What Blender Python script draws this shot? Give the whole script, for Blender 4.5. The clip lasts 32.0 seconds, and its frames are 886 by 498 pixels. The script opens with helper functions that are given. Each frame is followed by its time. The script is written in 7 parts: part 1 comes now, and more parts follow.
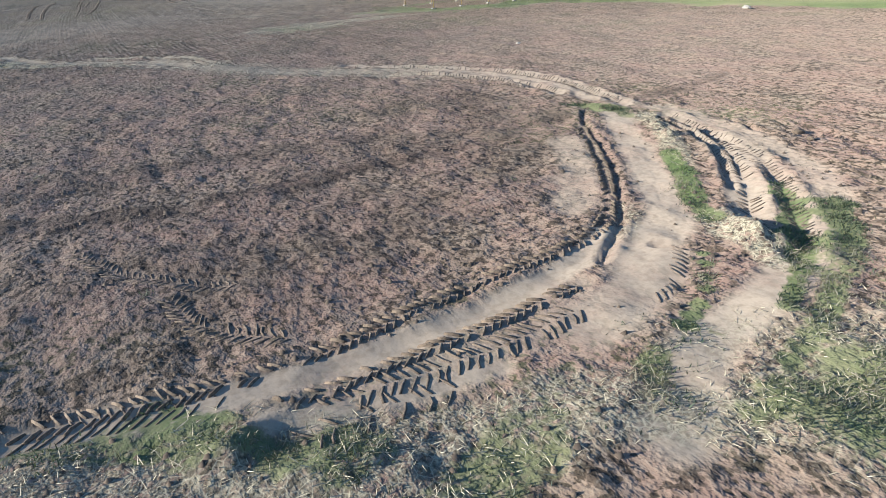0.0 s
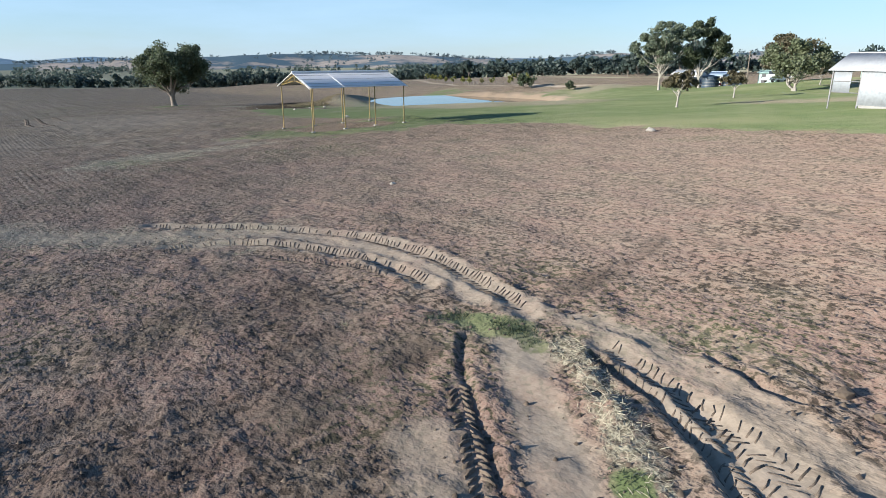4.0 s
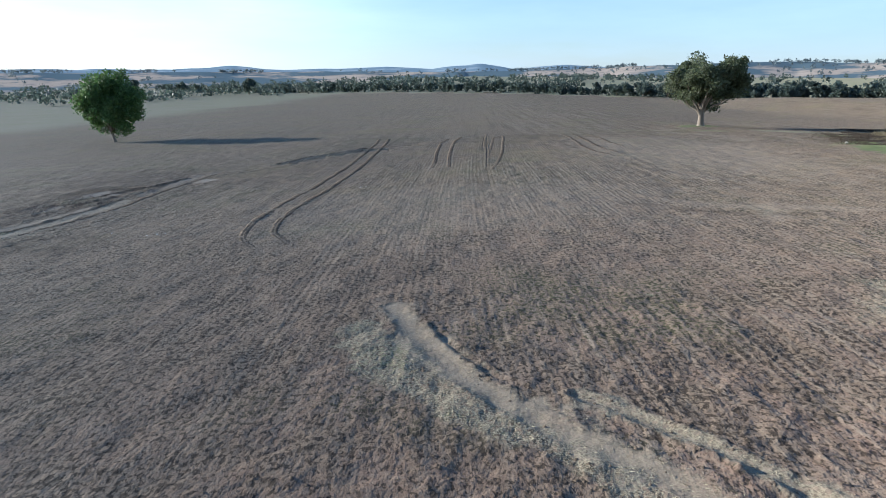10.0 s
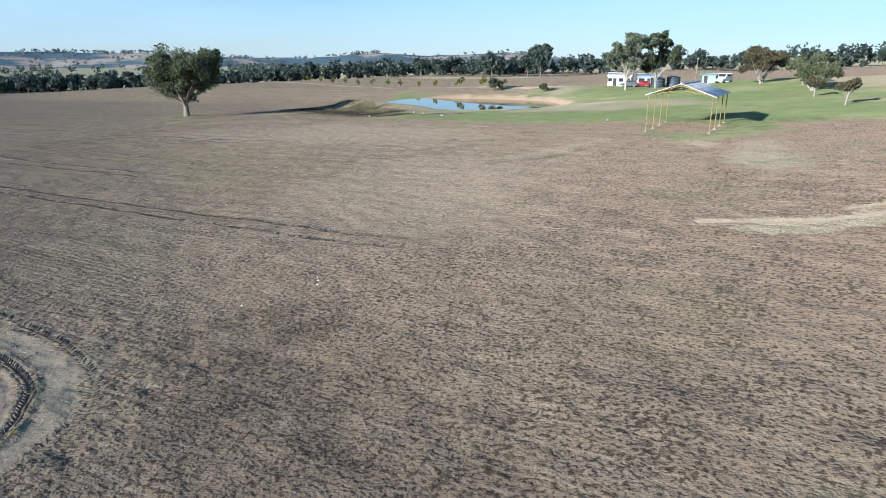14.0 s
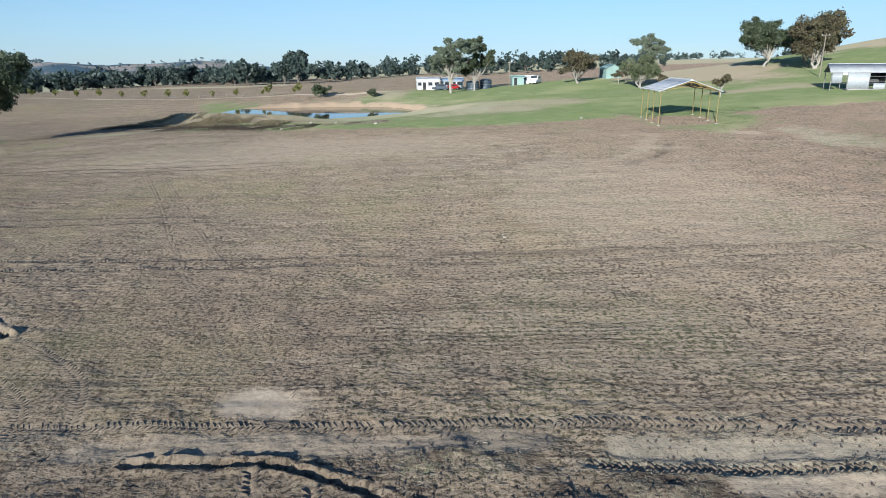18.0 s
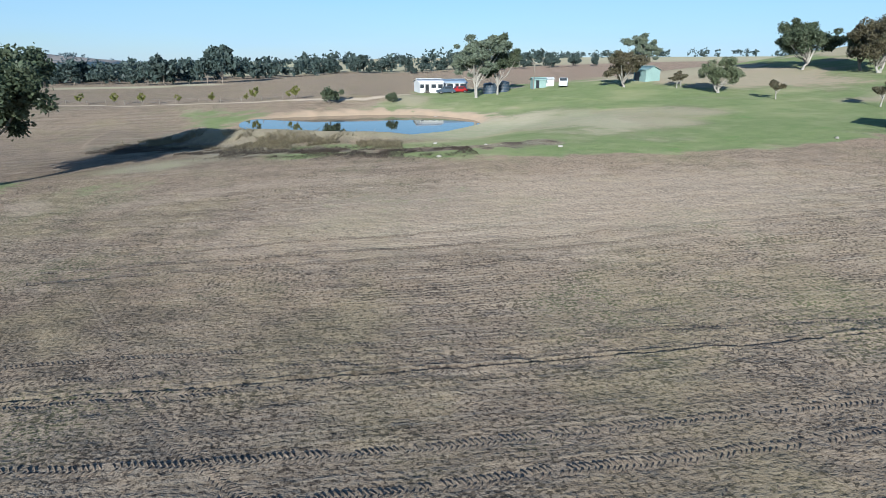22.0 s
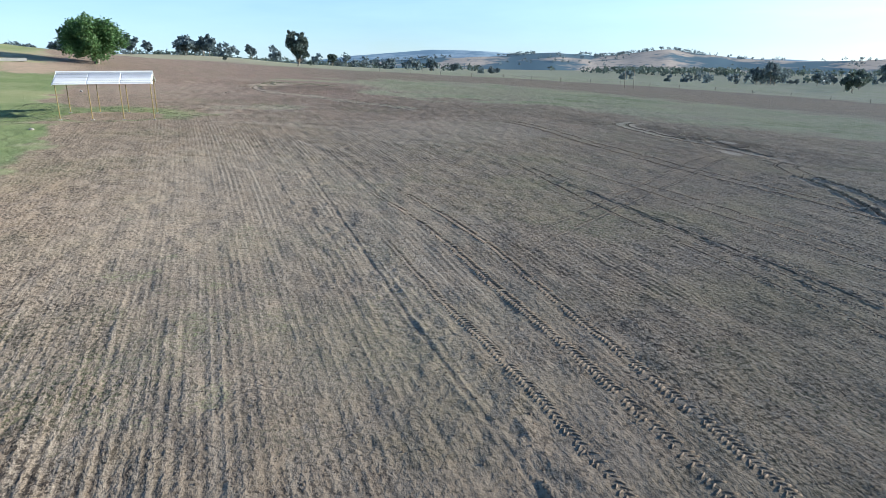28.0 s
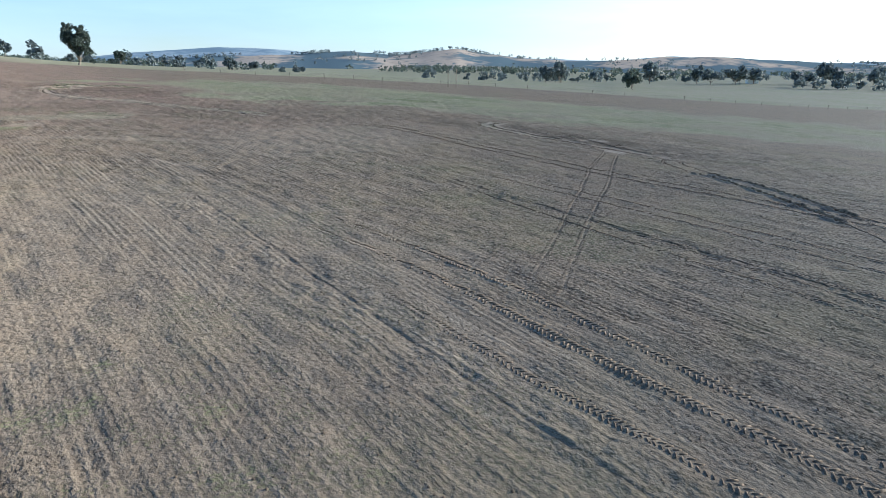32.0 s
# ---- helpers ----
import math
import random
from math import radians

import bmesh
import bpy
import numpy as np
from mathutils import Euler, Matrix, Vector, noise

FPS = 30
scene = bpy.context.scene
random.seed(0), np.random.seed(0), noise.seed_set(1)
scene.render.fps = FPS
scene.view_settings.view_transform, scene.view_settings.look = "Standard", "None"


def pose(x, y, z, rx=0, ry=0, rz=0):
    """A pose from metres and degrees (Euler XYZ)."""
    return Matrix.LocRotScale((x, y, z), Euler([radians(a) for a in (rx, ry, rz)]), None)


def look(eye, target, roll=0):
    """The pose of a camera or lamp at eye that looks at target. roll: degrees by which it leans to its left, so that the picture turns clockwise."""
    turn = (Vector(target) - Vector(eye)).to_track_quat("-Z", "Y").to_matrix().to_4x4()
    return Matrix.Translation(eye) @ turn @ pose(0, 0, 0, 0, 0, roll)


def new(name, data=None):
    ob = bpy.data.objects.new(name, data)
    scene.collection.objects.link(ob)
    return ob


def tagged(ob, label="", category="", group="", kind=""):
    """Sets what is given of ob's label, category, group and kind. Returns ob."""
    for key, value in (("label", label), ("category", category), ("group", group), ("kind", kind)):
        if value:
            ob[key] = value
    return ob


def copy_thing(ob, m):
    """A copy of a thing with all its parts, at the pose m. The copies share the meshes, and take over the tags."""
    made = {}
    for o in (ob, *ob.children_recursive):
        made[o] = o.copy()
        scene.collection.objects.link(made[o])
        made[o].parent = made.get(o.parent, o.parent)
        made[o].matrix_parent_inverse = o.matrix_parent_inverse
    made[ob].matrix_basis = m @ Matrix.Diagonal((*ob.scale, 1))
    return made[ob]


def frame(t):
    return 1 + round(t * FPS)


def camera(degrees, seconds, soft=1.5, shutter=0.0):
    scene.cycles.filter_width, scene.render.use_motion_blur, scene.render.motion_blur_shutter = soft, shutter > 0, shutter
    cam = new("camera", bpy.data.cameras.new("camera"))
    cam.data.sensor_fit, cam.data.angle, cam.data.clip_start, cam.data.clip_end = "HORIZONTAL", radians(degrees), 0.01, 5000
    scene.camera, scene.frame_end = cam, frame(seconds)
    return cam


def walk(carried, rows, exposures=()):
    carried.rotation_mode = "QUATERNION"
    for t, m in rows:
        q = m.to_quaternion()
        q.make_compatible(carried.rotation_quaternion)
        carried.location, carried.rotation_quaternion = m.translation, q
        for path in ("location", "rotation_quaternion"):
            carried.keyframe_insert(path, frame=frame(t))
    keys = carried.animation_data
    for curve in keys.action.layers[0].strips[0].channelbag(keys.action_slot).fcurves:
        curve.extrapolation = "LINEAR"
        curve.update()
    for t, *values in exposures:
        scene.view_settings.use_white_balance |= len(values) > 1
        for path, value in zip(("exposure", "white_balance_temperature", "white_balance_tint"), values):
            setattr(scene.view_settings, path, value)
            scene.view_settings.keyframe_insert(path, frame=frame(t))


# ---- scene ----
cam = camera(71.0, 32.0, 0.8)
PATH = [
    (0, (6.724, 2.294, 4.24), (7.584, 3.86, 3.34), 0.0),
    (0.5, (6.75, 2.444, 4.304), (7.884, 3.832, 3.417), -0.1),
    (1, (6.522, 2.419, 4.39), (7.805, 3.816, 3.753), 0.3),
    (1.5, (6.494, 2.438, 4.336), (7.813, 3.819, 3.743), 0.3),
    (2, (6.838, 2.759, 4.294), (8.183, 4.114, 3.699), 0.2),
    (2.5, (7.693, 3.552, 4.286), (9.058, 4.888, 3.693), 0.3),
    (3, (8.915, 4.66, 4.288), (10.261, 6.015, 3.695), 0.1),
    (3.5, (10.456, 6.114, 4.304), (11.718, 7.547, 3.71), 0.1),
    (4, (12.456, 8.118, 4.241), (13.604, 9.645, 3.65), -0.0),
    (4.5, (14.628, 10.571, 4.116), (15.623, 12.204, 3.531), -0.1),
    (6.5, (20.244, 23.407, 4.332), (20.741, 25.256, 3.754), -0.0),
    (7, (20.119, 24.087, 4.619), (20.5, 25.963, 4.042), -0.1),
    (7.5, (18.968, 24.955, 5.038), (19.219, 26.852, 4.459), 0.1),
    (8, (17.026, 26.215, 5.211), (16.99, 28.13, 4.634), 0.3),
    (8.5, (14.498, 27.761, 5.175), (14.327, 29.67, 4.602), 0.3),
    (9, (11.505, 28.851, 5.172), (11.292, 30.756, 4.601), 0.2),
    (9.5, (8.129, 29.603, 5.182), (7.942, 31.511, 4.612), 0.1),
    (10, (4.342, 30.164, 5.179), (4.273, 32.081, 4.61), -0.0),
    (10.5, (0.202, 30.719, 5.175), (0.268, 32.636, 4.607), -0.1),
    (11, (-4.292, 31.316, 5.216), (-3.985, 33.208, 4.645), -0.1),
    (11.5, (-8.868, 32.28, 5.275), (-8.34, 34.121, 4.701), -0.2),
    (12, (-13.46, 33.762, 5.359), (-12.759, 35.544, 4.781), -0.3),
    (12.5, (-17.985, 35.686, 5.43), (-17.102, 37.384, 4.849), -0.3),
    (13, (-22.36, 38.062, 5.463), (-21.235, 39.609, 4.879), -0.2),
    (13.5, (-26.491, 40.87, 5.528), (-25.068, 42.146, 4.937), 0.0),
    (15.5, (-36.078, 58.449, 4.516), (-34.19, 58.776, 3.935), 0.1),
    (16, (-36.844, 62.778, 4.337), (-34.94, 62.998, 3.756), -0.2),
    (16.5, (-36.949, 66.493, 4.27), (-35.038, 66.672, 3.698), -0.1),
    (17, (-36.453, 70.224, 4.33), (-34.54, 70.382, 3.760), -0.2),
    (17.5, (-35.504, 73.862, 4.697), (-33.593, 74.004, 4.115), -0.3),
    (18, (-34.268, 77.552, 4.712), (-32.354, 77.684, 4.142), -0.3),
    (18.5, (-32.692, 81.523, 4.944), (-30.778, 81.639, 4.375), -0.1),
    (19, (-30.62, 85.583, 5.145), (-28.705, 85.682, 4.575), -0.2),
    (19.5, (-28.239, 89.9, 5.299), (-26.324, 89.984, 4.727), -0.1),
    (20, (-25.531, 94.26, 5.394), (-23.616, 94.327, 4.82), -0.1),
    (20.5, (-22.344, 98.896, 5.373), (-20.428, 98.915, 4.798), 0.0),
    (21, (-18.995, 103.673, 5.213), (-17.079, 103.633, 4.641), -0.1),
    (21.5, (-15.592, 108.414, 5.298), (-13.682, 108.265, 4.723), 0.2),
    (22, (-12.465, 113.088, 5.558), (-10.57, 112.825, 4.978), 0.2),
    (22.5, (-9.008, 118.181, 5.71), (-7.126, 117.836, 5.128), 0.3),
    (23, (-5.151, 123.307, 5.391), (-3.336, 122.7, 4.811), 0.4),
    (23.5, (-1.517, 128.097, 5.032), (-0.031, 126.89, 4.454), 0.4),
    (24, (2.265, 132.312, 4.835), (3.165, 130.624, 4.252), 0.3),
    (24.5, (6.29, 135.468, 4.609), (6.924, 133.66, 4.034), 0.5),
    (26.5, (22.229, 135.776, 4.324), (21.637, 133.957, 3.741), -0.2),
    (27, (25.543, 134.46, 4.152), (24.896, 132.659, 3.572), -0.1),
    (27.5, (28.423, 132.672, 4.041), (27.744, 130.881, 3.463), -0.2),
    (28, (30.747, 130.462, 3.942), (30.032, 128.685, 3.366), -0.1),
    (28.5, (32.43, 127.915, 3.886), (31.683, 126.151, 3.314), -0.1),
    (29, (33.544, 125.326, 4.018), (32.666, 123.623, 3.445), -0.0),
    (29.5, (33.949, 122.823, 4.109), (32.957, 121.184, 3.535), 0.1),
    (30, (34.134, 121.248, 4.164), (33.07, 119.655, 3.591), 0.1),
    (30.5, (34.271, 120.727, 4.061), (33.083, 119.224, 3.486), 0.2),
    (31, (34.414, 120.653, 3.959), (33.113, 119.249, 3.38), 0.2),
    (31.5, (34.555, 120.603, 3.949), (33.253, 119.199, 3.37), 0.2),
    (32, (34.671, 120.666, 3.995), (33.437, 119.203, 3.415), 0.1),
]
EXPOSURES = [(0, 0.9, 6000, 8), (1, 0.7, 6000, 8), (4, 0.58, 6000, 8), (6.5, 0.74, 6000, 8), (13, 0.67, 5750, 6), (16, 0.31, 5720, 5), (21, 0.31, 5530, 5), (23, 0.27, 5420, 5), (26, 0.83, 5800, 5), (29.5, 0.84, 5860, 5), (32, 0.86, 6000, 6)]
walk(cam, [(t, look(eye, target, roll)) for t, eye, target, roll in PATH], EXPOSURES)

# ---- light ----
SUN_AZ, SUN_EL = radians(287), radians(14.5)
world = bpy.data.worlds.new("world")
scene.world = world
world.use_nodes = True
wn = world.node_tree
wn.nodes.clear()
sky = wn.nodes.new("ShaderNodeTexSky")
sky.sky_type = "NISHITA"
sky.sun_disc = False
sky.sun_elevation, sky.sun_rotation = SUN_EL, SUN_AZ
sky.altitude, sky.air_density, sky.dust_density, sky.ozone_density = 200, 1.0, 0.1, 4.5
back = wn.nodes.new("ShaderNodeBackground")
back.inputs["Strength"].default_value = 0.10
wout = wn.nodes.new("ShaderNodeOutputWorld")
# a thin veil of haze and high cloud, thickest towards the horizon
way = wn.nodes.new("ShaderNodeTexCoord")
stretch = wn.nodes.new("ShaderNodeMapping")
stretch.inputs["Scale"].default_value = (1.2, 1.2, 7.0)
wn.links.new(way.outputs["Generated"], stretch.inputs["Vector"])
cirrus = wn.nodes.new("ShaderNodeTexNoise")
cirrus.inputs["Scale"].default_value, cirrus.inputs["Detail"].default_value, cirrus.inputs["Roughness"].default_value = 1.6, 6.0, 0.6
wn.links.new(stretch.outputs[0], cirrus.inputs["Vector"])
thin = wn.nodes.new("ShaderNodeMapRange")
thin.inputs["From Min"].default_value, thin.inputs["From Max"].default_value = 0.3, 0.8
thin.inputs["To Min"].default_value, thin.inputs["To Max"].default_value = 0.35, 0.8
wn.links.new(cirrus.outputs[0], thin.inputs["Value"])
veil = wn.nodes.new("ShaderNodeMix")
veil.data_type = "RGBA"
toward = wn.nodes.new("ShaderNodeVectorMath")
toward.operation = "DOT_PRODUCT"
wn.links.new(way.outputs["Generated"], toward.inputs[0])
toward.inputs[1].default_value = (math.sin(SUN_AZ) * math.cos(SUN_EL), math.cos(SUN_AZ) * math.cos(SUN_EL), math.sin(SUN_EL))
aureole = wn.nodes.new("ShaderNodeMapRange")
aureole.interpolation_type = "SMOOTHSTEP"
aureole.inputs["From Min"].default_value, aureole.inputs["From Max"].default_value = 0.25, 0.98
wn.links.new(toward.outputs["Value"], aureole.inputs["Value"])
bright = wn.nodes.new("ShaderNodeMix")
bright.data_type = "RGBA"
bright.inputs[6].default_value, bright.inputs[7].default_value = (4.5, 6.0, 7.6, 1), (10.8, 11.4, 11.6, 1)
wn.links.new(aureole.outputs[0], bright.inputs[0])
wn.links.new(bright.outputs[2], veil.inputs[7])
split = wn.nodes.new("ShaderNodeSeparateXYZ")
wn.links.new(way.outputs["Generated"], split.inputs[0])
low = wn.nodes.new("ShaderNodeMapRange")
low.interpolation_type = "SMOOTHSTEP"
low.inputs["From Min"].default_value, low.inputs["From Max"].default_value = 0.42, 0.02
wn.links.new(split.outputs[2], low.inputs["Value"])
fade = wn.nodes.new("ShaderNodeMath")
fade.operation = "MULTIPLY"
wn.links.new(thin.outputs[0], fade.inputs[0])
wn.links.new(low.outputs[0], fade.inputs[1])
wn.links.new(fade.outputs[0], veil.inputs[0])
wn.links.new(sky.outputs[0], veil.inputs[6])
wn.links.new(veil.outputs[2], back.inputs["Color"])
wn.links.new(back.outputs[0], wout.inputs["Surface"])
sun = new("sun", bpy.data.lights.new("sun", "SUN"))
sun.data.energy, sun.data.angle, sun.data.color = 5.0, radians(0.55), (1.0, 0.91, 0.80)
sun_way = Vector((math.sin(SUN_AZ) * math.cos(SUN_EL), math.cos(SUN_AZ) * math.cos(SUN_EL), math.sin(SUN_EL)))
sun.matrix_world = look(sun_way * 50, (0, 0, 0))

# ---- materials ----
def material(name):
    m = bpy.data.materials.new(name)
    m.use_nodes = True
    t = m.node_tree
    b = t.nodes["Principled BSDF"]
    return m, t, b


def node(t, kind, **values):
    n = t.nodes.new(kind)
    for k, v in values.items():
        if k in n.inputs:
            n.inputs[k].default_value = v
    return n


def math_node(t, op, a, b=0.5, clamp=False):
    n = t.nodes.new("ShaderNodeMath")
    n.operation, n.use_clamp = op, clamp
    for i, v in enumerate((a, b)):
        if isinstance(v, (int, float)):
            n.inputs[i].default_value = v
        else:
            t.links.new(v, n.inputs[i])
    return n.outputs[0]


def mixed(t, fac, a, b, blend="MIX"):
    n = t.nodes.new("ShaderNodeMix")
    n.data_type, n.blend_type = "RGBA", blend
    for i, v in ((0, fac), (6, a), (7, b)):
        if isinstance(v, (int, float)):
            n.inputs[i].default_value = v
        elif isinstance(v, tuple):
            n.inputs[i].default_value = (*v, 1)
        else:
            t.links.new(v, n.inputs[i])
    return n.outputs[2]


def noise_tex(t, scale, detail=4.0, rough=0.6, vec=None):
    n = node(t, "ShaderNodeTexNoise", Scale=scale, Detail=detail, Roughness=rough)
    if vec is not None:
        t.links.new(vec, n.inputs["Vector"])
    return n.outputs[0]


def ramp(t, fac, lo, hi):
    n = t.nodes.new("ShaderNodeMapRange")
    n.inputs["From Min"].default_value, n.inputs["From Max"].default_value = lo, hi
    t.links.new(fac, n.inputs["Value"])
    return n.outputs[0]


def bump_on(t, b, height, strength, distance):
    n = node(t, "ShaderNodeBump", Strength=strength, Distance=distance)
    t.links.new(height, n.inputs["Height"])
    t.links.new(n.outputs[0], b.inputs["Normal"])
    return n


def simple(name, colour, rough=0.7, metal=0.0, scale=6.0, vary=0.25, bump=0.0, rand=0.0):
    """A plain surface with grime at two scales, and a little relief."""
    m, t, b = material(name)
    co = t.nodes.new("ShaderNodeTexCoord").outputs["Object"]
    big = noise_tex(t, scale * 0.25, 3, 0.6, co)
    small = noise_tex(t, scale * 3, 4, 0.65, co)
    dark = tuple(c * (1 - vary) for c in colour)
    light = tuple(min(1, c * (1 + vary * 0.6)) for c in colour)
    col = mixed(t, ramp(t, big, 0.3, 0.7), dark, light)
    col = mixed(t, ramp(t, small, 0.45, 0.75), col, tuple(c * (1 - vary * 1.3) for c in colour))
    if rand:
        info = t.nodes.new("ShaderNodeObjectInfo").outputs["Random"]
        col = mixed(t, math_node(t, "MULTIPLY", info, rand), col, tuple(c * 0.55 for c in colour))
    t.links.new(col, b.inputs["Base Color"])
    b.inputs["Roughness"].default_value, b.inputs["Metallic"].default_value = rough, metal
    if bump:
        bump_on(t, b, small, bump, 0.02)
    return m


def leafy(name, colour, other, spread=1.0):
    m, t, b = material(name)
    geo = t.nodes.new("ShaderNodeNewGeometry").outputs["Random Per Island"]
    co = t.nodes.new("ShaderNodeTexCoord").outputs["Object"]
    patch = noise_tex(t, 0.45, 3, 0.6, co)
    col = mixed(t, geo, tuple(c * 0.55 for c in colour), tuple(c * 1.35 for c in colour))
    col = mixed(t, ramp(t, patch, 0.5, 0.5 + 0.2 / spread), col, other)
    t.links.new(col, b.inputs["Base Color"])
    b.inputs["Roughness"].default_value = 0.55
    tr = t.nodes.new("ShaderNodeBsdfTranslucent")
    t.links.new(col, tr.inputs["Color"])
    mx = t.nodes.new("ShaderNodeMixShader")
    mx.inputs[0].default_value = 0.38
    t.links.new(b.outputs[0], mx.inputs[1])
    t.links.new(tr.outputs[0], mx.inputs[2])
    t.links.new(mx.outputs[0], t.nodes["Material Output"].inputs["Surface"])
    return m


def ground_material():
    m, t, b = material("paddock_soil")
    L = t.links.new
    pos = t.nodes.new("ShaderNodeNewGeometry").outputs["Position"]
    za = t.nodes.new("ShaderNodeAttribute")
    za.attribute_name = "zone"
    zs = t.nodes.new("ShaderNodeSeparateColor")
    L(za.outputs["Color"], zs.inputs[0])
    grass, pale, moist, straw = zs.outputs[0], zs.outputs[1], zs.outputs[2], za.outputs["Alpha"]
    ya = t.nodes.new("ShaderNodeAttribute")
    ya.attribute_name = "cover"
    ys = t.nodes.new("ShaderNodeSeparateColor")
    L(ya.outputs["Color"], ys.inputs[0])
    dry, sand, rows = ys.outputs[0], ys.outputs[1], ys.outputs[2]
    sep = t.nodes.new("ShaderNodeSeparateXYZ")
    L(pos, sep.inputs[0])
    # drill rows: they run along y in a shallow bow
    yb = math_node(t, "ADD", math_node(t, "MINIMUM", sep.outputs[1], 122.0), -77.0)
    bow = math_node(t, "MULTIPLY", math_node(t, "MULTIPLY", yb, yb), 0.0005)
    across = math_node(t, "SUBTRACT", sep.outputs[0], bow)
    wob = noise_tex(t, 0.7, 2, 0.5, pos)
    ph = math_node(t, "ADD", math_node(t, "MULTIPLY", across, 2 * math.pi / 0.31), math_node(t, "MULTIPLY", wob, 1.5))
    wave = math_node(t, "SINE", ph)
    ph2 = math_node(t, "ADD", math_node(t, "MULTIPLY", across, 2 * math.pi / 2.9), math_node(t, "MULTIPLY", wob, 5.0))
    wave2 = math_node(t, "SINE", ph2)
    along = t.nodes.new("ShaderNodeCombineXYZ")
    L(math_node(t, "MULTIPLY", across, 3.2), along.inputs[0])
    L(math_node(t, "MULTIPLY", sep.outputs[1], 0.22), along.inputs[1])
    streak = noise_tex(t, 1.0, 4, 0.6, along.outputs[0])
    broad = t.nodes.new("ShaderNodeCombineXYZ")
    L(math_node(t, "MULTIPLY", across, 0.62), broad.inputs[0])
    L(math_node(t, "MULTIPLY", sep.outputs[1], 0.022), broad.inputs[1])
    swath = noise_tex(t, 1.0, 3, 0.62, broad.outputs[0])
    large = noise_tex(t, 0.045, 4, 0.6, pos)
    mid = noise_tex(t, 0.5, 5, 0.65, pos)
    fine = noise_tex(t, 9.0, 2.5, 0.55, pos)
    lump = noise_tex(t, 4.2, 3, 0.55, pos)
    grain = noise_tex(t, 21.0, 3, 0.6, pos)
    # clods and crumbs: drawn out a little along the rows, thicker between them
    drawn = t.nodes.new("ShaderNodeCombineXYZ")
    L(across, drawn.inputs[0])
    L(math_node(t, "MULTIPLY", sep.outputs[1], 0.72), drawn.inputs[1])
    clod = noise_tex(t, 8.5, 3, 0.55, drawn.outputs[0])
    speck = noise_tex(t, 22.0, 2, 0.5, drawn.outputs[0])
    patchy = noise_tex(t, 0.22, 4, 0.65, along.outputs[0])
    strength = math_node(t, "MULTIPLY", rows, ramp(t, patchy, 0.30, 0.62))
    drill_at = t.nodes.new("ShaderNodeCombineXYZ")
    L(math_node(t, "MULTIPLY", across, 1.75), drill_at.inputs[0])
    L(math_node(t, "MULTIPLY", sep.outputs[1], 0.035), drill_at.inputs[1])
    drill = noise_tex(t, 1.0, 3, 0.7, drill_at.outputs[0])
    wave = math_node(t, "MULTIPLY", wave, math_node(t, "ADD", 0.35, math_node(t, "MULTIPLY", ramp(t, drill, 0.36, 0.66), 0.8)))
    lean = math_node(t, "MULTIPLY", math_node(t, "ADD", wave, math_node(t, "MULTIPLY", wave2, 0.35)), strength)
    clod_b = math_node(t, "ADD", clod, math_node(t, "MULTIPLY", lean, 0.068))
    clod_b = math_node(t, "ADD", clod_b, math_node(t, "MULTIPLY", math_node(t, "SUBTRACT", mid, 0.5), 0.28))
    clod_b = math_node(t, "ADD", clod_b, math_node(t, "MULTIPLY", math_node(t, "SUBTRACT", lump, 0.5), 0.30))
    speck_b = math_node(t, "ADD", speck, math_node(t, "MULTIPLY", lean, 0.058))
    tuft_at = t.nodes.new("ShaderNodeCombineXYZ")
    L(across, tuft_at.inputs[0])
    L(math_node(t, "MULTIPLY", sep.outputs[1], 0.62), tuft_at.inputs[1])
    tuft = noise_tex(t, 4.4, 3, 0.62, tuft_at.outputs[0])
    tuft_b = math_node(t, "ADD", tuft, math_node(t, "MULTIPLY", lean, 0.06))
    tuft_b = math_node(t, "ADD", tuft_b, math_node(t, "MULTIPLY", math_node(t, "SUBTRACT", mid, 0.5), 0.28))
    red = math_node(t, "MULTIPLY", ramp(t, sep.outputs[1], 75.0, 25.0), ramp(t, sep.outputs[0], -16.0, 8.0))
    soil = mixed(t, ramp(t, large, 0.35, 0.65), (0.266, 0.208, 0.143), (0.303, 0.222, 0.147))
    soil = mixed(t, math_node(t, "MULTIPLY", red, 0.9), soil, (0.318, 0.205, 0.156))
    soil = mixed(t, ramp(t, mid, 0.42, 0.72), soil, (0.350, 0.274, 0.192))
    soil = mixed(t, math_node(t, "MULTIPLY", ramp(t, streak, 0.50, 0.68), rows), soil, (0.385, 0.318, 0.236))
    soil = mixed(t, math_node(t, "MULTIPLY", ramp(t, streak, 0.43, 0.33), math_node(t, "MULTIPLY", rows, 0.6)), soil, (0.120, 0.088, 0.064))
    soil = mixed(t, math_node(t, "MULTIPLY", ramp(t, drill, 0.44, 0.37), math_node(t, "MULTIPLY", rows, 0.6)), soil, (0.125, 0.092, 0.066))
    soil = mixed(t, math_node(t, "MULTIPLY", ramp(t, drill, 0.56, 0.66), math_node(t, "MULTIPLY", rows, 0.5)), soil, (0.42, 0.35, 0.262))
    soil = mixed(t, math_node(t, "MULTIPLY", ramp(t, sep.outputs[0], 24.0, 40.0), 0.45), soil, (0.262, 0.192, 0.132))
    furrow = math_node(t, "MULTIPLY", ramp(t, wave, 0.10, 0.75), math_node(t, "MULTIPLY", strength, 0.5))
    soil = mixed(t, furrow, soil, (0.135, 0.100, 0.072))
    far_rows = math_node(t, "MULTIPLY", rows, ramp(t, sep.outputs[1], 62.0, 120.0))
